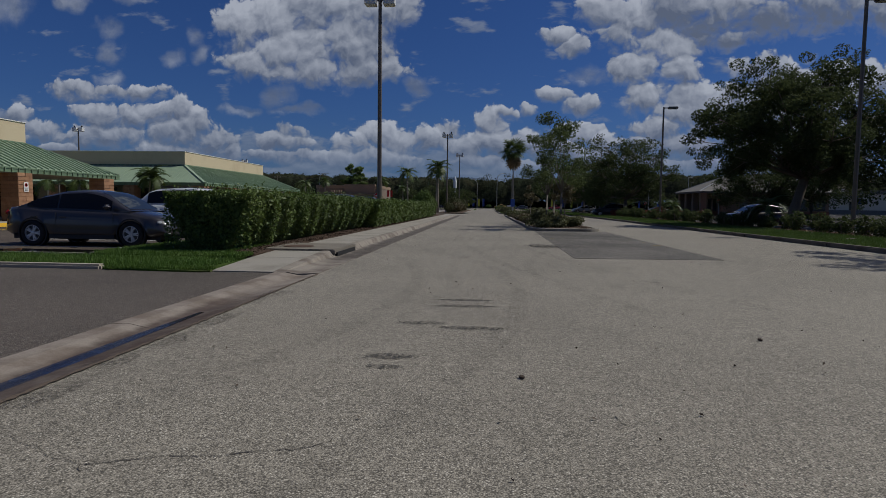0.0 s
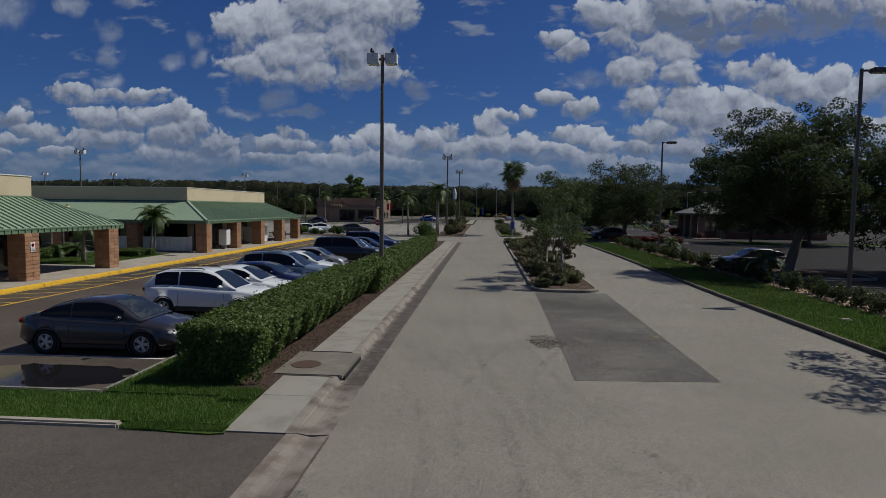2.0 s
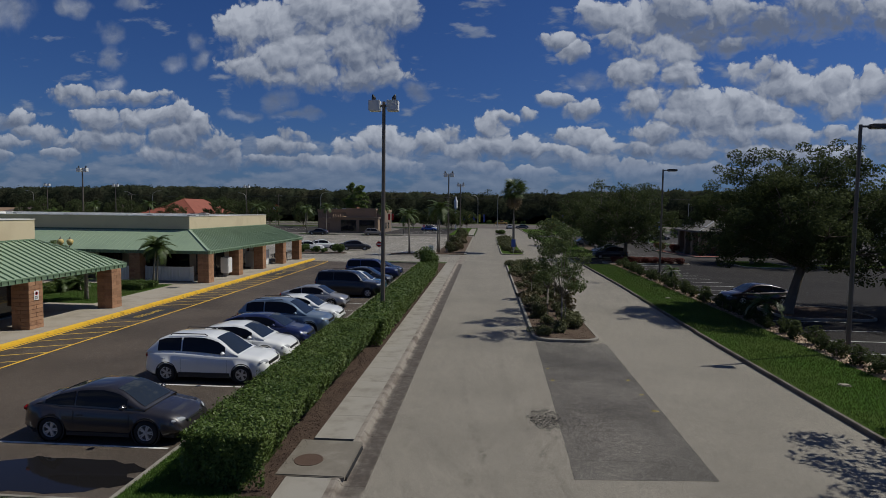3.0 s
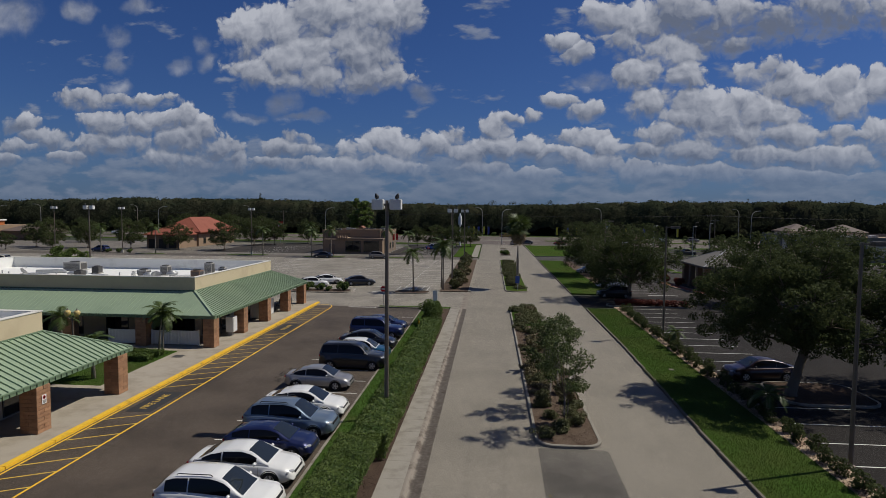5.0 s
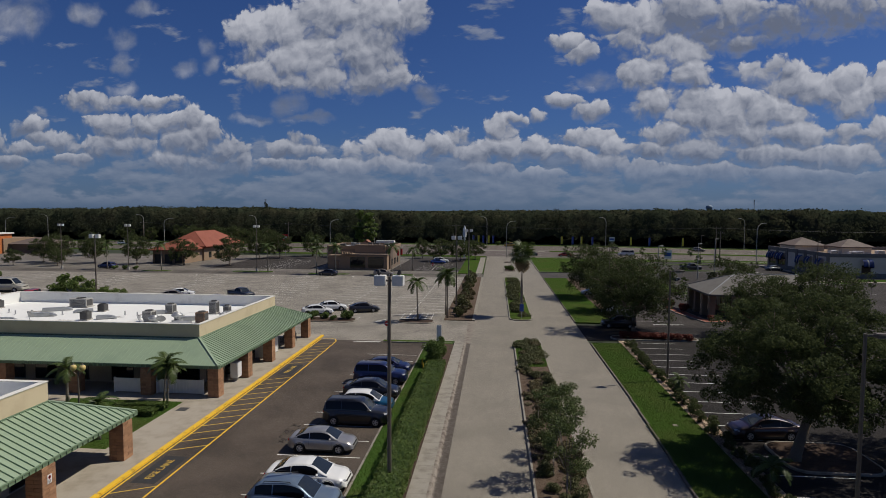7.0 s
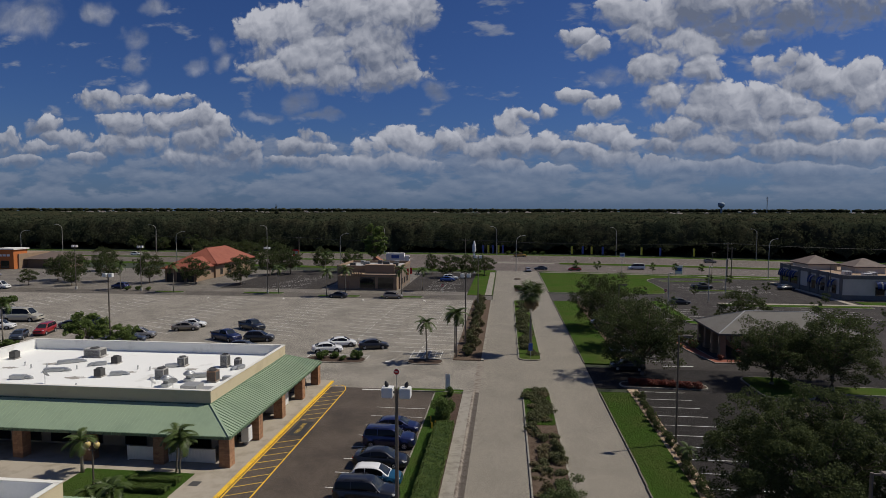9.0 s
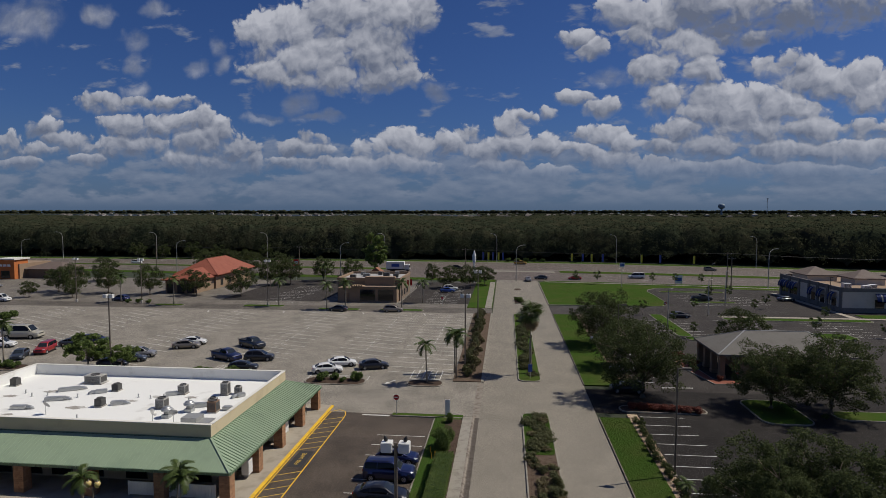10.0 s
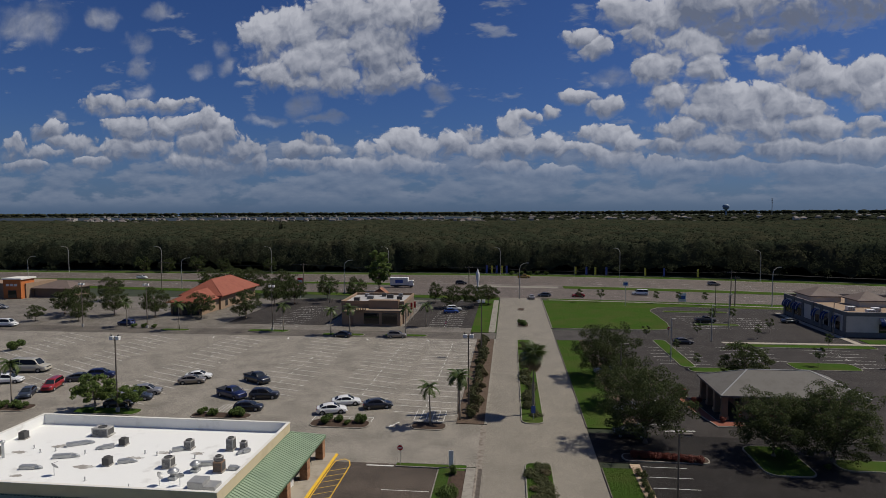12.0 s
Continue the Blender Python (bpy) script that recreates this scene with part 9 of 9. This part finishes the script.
for k, (x, y, rx, ry) in enumerate(((-0.2, 8.05, 0.42, 0.10), (-0.22, 7.6, 0.45, 0.10), (-0.1, 6.35, 0.45, 0.09), (-0.62, 6.55, 0.3, 0.09), (-0.72, 5.2, 0.26, 0.09), (-0.7, 4.9, 0.16, 0.06), (2.5, 10.3, 0.4, 0.16), (2.5, 8.5, 0.35, 0.14), (2.15, 9.6, 0.3, 0.2), (1.8, 18.6, 0.62, 1.1), (1.75, 18.5, 0.45, 0.7))):
    blotch(x, y, rx, ry, 0.008 + 0.0004 * k, "tread_stain" if k < 6 else "track_stain" if k < 9 else "damp_stain", "tyre_mark", "dark oily tyre mark on the asphalt", 100 + k)


def arc_band(cx, cy, r, a0, a1, w, z):
    """A long faint tyre track, part of a circle."""
    bm = bmesh.new()
    rows = []
    for i in range(41):
        a = radians(a0 + (a1 - a0) * i / 40)
        rows.append([bm.verts.new((cx + q * math.cos(a), cy + q * math.sin(a), z)) for q in (r - w / 2, r + w / 2)])
    for p, q in zip(rows, rows[1:]):
        bm.faces.new((p[0], p[1], q[1], q[0]))
    return thing("tyre_track", "faint grey tyre track on the asphalt", "stain", bm=bm, material="track_stain", kind="structure")


for k, (cx, cy, r, a0, a1) in enumerate(((-14.0, 9.0, 13.0, -35, 52), (-14.0, 9.0, 14.5, -35, 55), (14.0, 12.0, 14.6, 130, 190), (14.0, 12.0, 13.1, 128, 186), (60.0, 26.0, 61.0, 172, 198), (60.0, 26.0, 59.4, 172, 198))):
    arc_band(cx, cy, r, a0, a1, 0.22, 0.0045 + 0.0004 * k)


def crack(pts, seed, w=0.006, label="thin dark crack in the asphalt"):
    r = random.Random(seed)
    fine = []
    for (x0, y0), (x1, y1) in zip(pts, pts[1:]):
        n = max(2, int(math.hypot(x1 - x0, y1 - y0) / 0.04))
        fine += [(x0 + (x1 - x0) * i / n + r.gauss(0, 0.008), y0 + (y1 - y0) * i / n + r.gauss(0, 0.008)) for i in range(n)]
    bm = bmesh.new()
    prev = None
    for (x, y), (x2, y2) in zip(fine, fine[1:]):
        d = Vector((x2 - x, y2 - y)).normalized()
        s = Vector((-d.y, d.x)) * w * r.uniform(0.3, 1.2)
        cur = (bm.verts.new((x - s.x, y - s.y, 0.004)), bm.verts.new((x + s.x, y + s.y, 0.004)))
        if prev:
            bm.faces.new((prev[0], cur[0], cur[1], prev[1]))
        prev = cur
    return thing("crack", label, "crack", bm=bm, material="crack_dark", kind="structure")


crack([(-1.78, 3.14), (-1.59, 3.22), (-1.36, 3.28), (-1.19, 3.29), (-1.05, 3.37), (-0.89, 3.4), (-0.77, 3.48), (-0.68, 3.63)], 1, 0.0035)
crack([(-2.37, 3.42), (-2.17, 3.32), (-2.0, 3.3)], 2, 0.0025)
crack([(-2.02, 3.24), (-1.78, 3.14), (-1.7, 3.0)], 5, 0.0025)
crack([(0.78, 4.02), (0.8, 3.91), (0.87, 3.8)], 3, 0.003)
crack([(1.01, 3.85), (1.18, 3.97)], 6, 0.002)
crack([(-2.24, 4.94), (-1.99, 5.07), (-1.71, 5.18), (-1.54, 5.28)], 4, 0.003)
crack([(2.09, 14.5), (2.2, 17.0), (2.24, 19.5), (2.3, 23.0)], 7, 0.022, "dark open joint along the asphalt repair")
rc = random.Random(21)
for k, y in enumerate((15.6, 16.9, 18.2, 19.1, 21.3, 23.0, 24.8, 27.2)):
    crack([(2.3 + 0.25 * rc.random(), y), (3.2, y + rc.uniform(-0.25, 0.25)), (4.3, y + rc.uniform(-0.3, 0.3)), (rc.uniform(4.8, 5.5), y + rc.uniform(-0.3, 0.3))], 70 + k, 0.013, "long crack across the asphalt repair").location.z = 0.0065
for k in range(46):
    x, y = rc.gauss(1.75, 0.35) if k < 20 else rc.gauss(2.9, 0.45), rc.gauss(18.3, 0.8)
    a = rc.uniform(0, 6.28)
    pts = [(x, y)]
    for i in range(4):
        a += rc.uniform(-0.9, 0.9)
        pts.append((pts[-1][0] + 0.2 * math.cos(a), pts[-1][1] + 0.24 * math.sin(a)))
    crack(pts, 120 + k, 0.007, "branching crack at the edge of the asphalt repair").location.z = 0.007
for k in range(34):
    x, y = rc.uniform(2.2, 3.6) if k < 18 else rc.uniform(1.3, 5.3), rc.uniform(15.0, 20.5) if k < 18 else rc.uniform(15, 29)
    a = rc.choice((0.05, 1.5, 0.1, 1.3)) + rc.uniform(-0.3, 0.3)
    pts = [(x, y)]
    for i in range(4):
        a += rc.uniform(-0.5, 0.5)
        pts.append((pts[-1][0] + 0.3 * math.cos(a), pts[-1][1] + 0.3 * math.sin(a)))
    if max(p[0] for p in pts) < 5.6 and min(p[0] for p in pts) > (2.2 if k >= 6 else 1.2):
        crack(pts, 30 + k, 0.010, "crack in the worn asphalt repair").location.z = 0.006
for k, (x, y) in enumerate(((5.42, 19.72), (5.44, 21.45), (5.38, 23.24), (2.5, 22.9), (2.5, 24.6))):
    blotch(x, y, 0.16 if k == 0 else 0.1, 0.13 if k == 0 else 0.12, 0.0085, "spray_mark", "paint_mark", "yellow sprayed survey mark on the asphalt", 400 + k, 12, 0.5)
for k, (x, y) in enumerate(((-7.0, 58.6), (-6.7, 59.0), (-7.3, 60.2), (-6.2, 58.4))):
    ob = thing("marker_post", "short yellow marker post in the grass", "post", "marker posts", m=pose(x, y, 0.12))
    part("post", lathe([(0.05, 0), (0.05, 0.62), (0.02, 0.66)], 10), "paint_yellow", ob)
for x, y in ((13.15, 22.98), (13.33, 44.89)):
    ob = thing("valve_box", "small pale irrigation valve lid in the lawn", "valve box", m=pose(x, y, 0.13))
    part("lid", box(-0.16, -0.12, 0, 0.16, 0.12, 0.06, bevel=0.015), "concrete_walk", ob)
    part("rim", box(-0.20, -0.16, -0.02, 0.20, 0.16, 0.03, bevel=0.01), "concrete", ob)
rl = np.random.default_rng(71)
pp = np.stack([rl.uniform(-2.6, 9, 420), rl.uniform(2.0, 26, 420), np.full(420, 0.012)], 1)
thing("leaf_litter", "scattered dry leaf bits and grit on the road", "litter", bm=quad_mesh("leaf_litter", leaves(rl, pp, 0.016, np.tile((0.0, 0.0, 1.0), (420, 1)), 0.5, 0.5), "dirt"), kind="stuff")
blotch(-10.4, 13.6, 2.6, 1.15, 0.006, "water_film", "puddle", "shallow dark puddle on the lot", 201, 34, 0.3)
blotch(-12.0, 13.2, 2.4, 0.7, 0.007, "water_film", "puddle", "shallow dark puddle on the lot", 202, 34, 0.3)
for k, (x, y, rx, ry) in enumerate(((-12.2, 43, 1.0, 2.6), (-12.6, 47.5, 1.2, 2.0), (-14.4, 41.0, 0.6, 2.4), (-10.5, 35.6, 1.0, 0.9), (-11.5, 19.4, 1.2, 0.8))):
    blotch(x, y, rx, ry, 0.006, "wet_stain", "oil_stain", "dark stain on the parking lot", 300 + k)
for k, (x, y) in enumerate(((0.29, 4.72), (2.52, 6.15))):
    ob = thing("stone", "small dark stone on the road", "stone", bm=lathe([(0.02, 0.0), (0.04, 0.012), (0.035, 0.035), (0.012, 0.045)], 8), material="dirt", m=pose(x, y, 0.002, 12, 5, 30 * k) @ Matrix.Scale(0.55, 4))
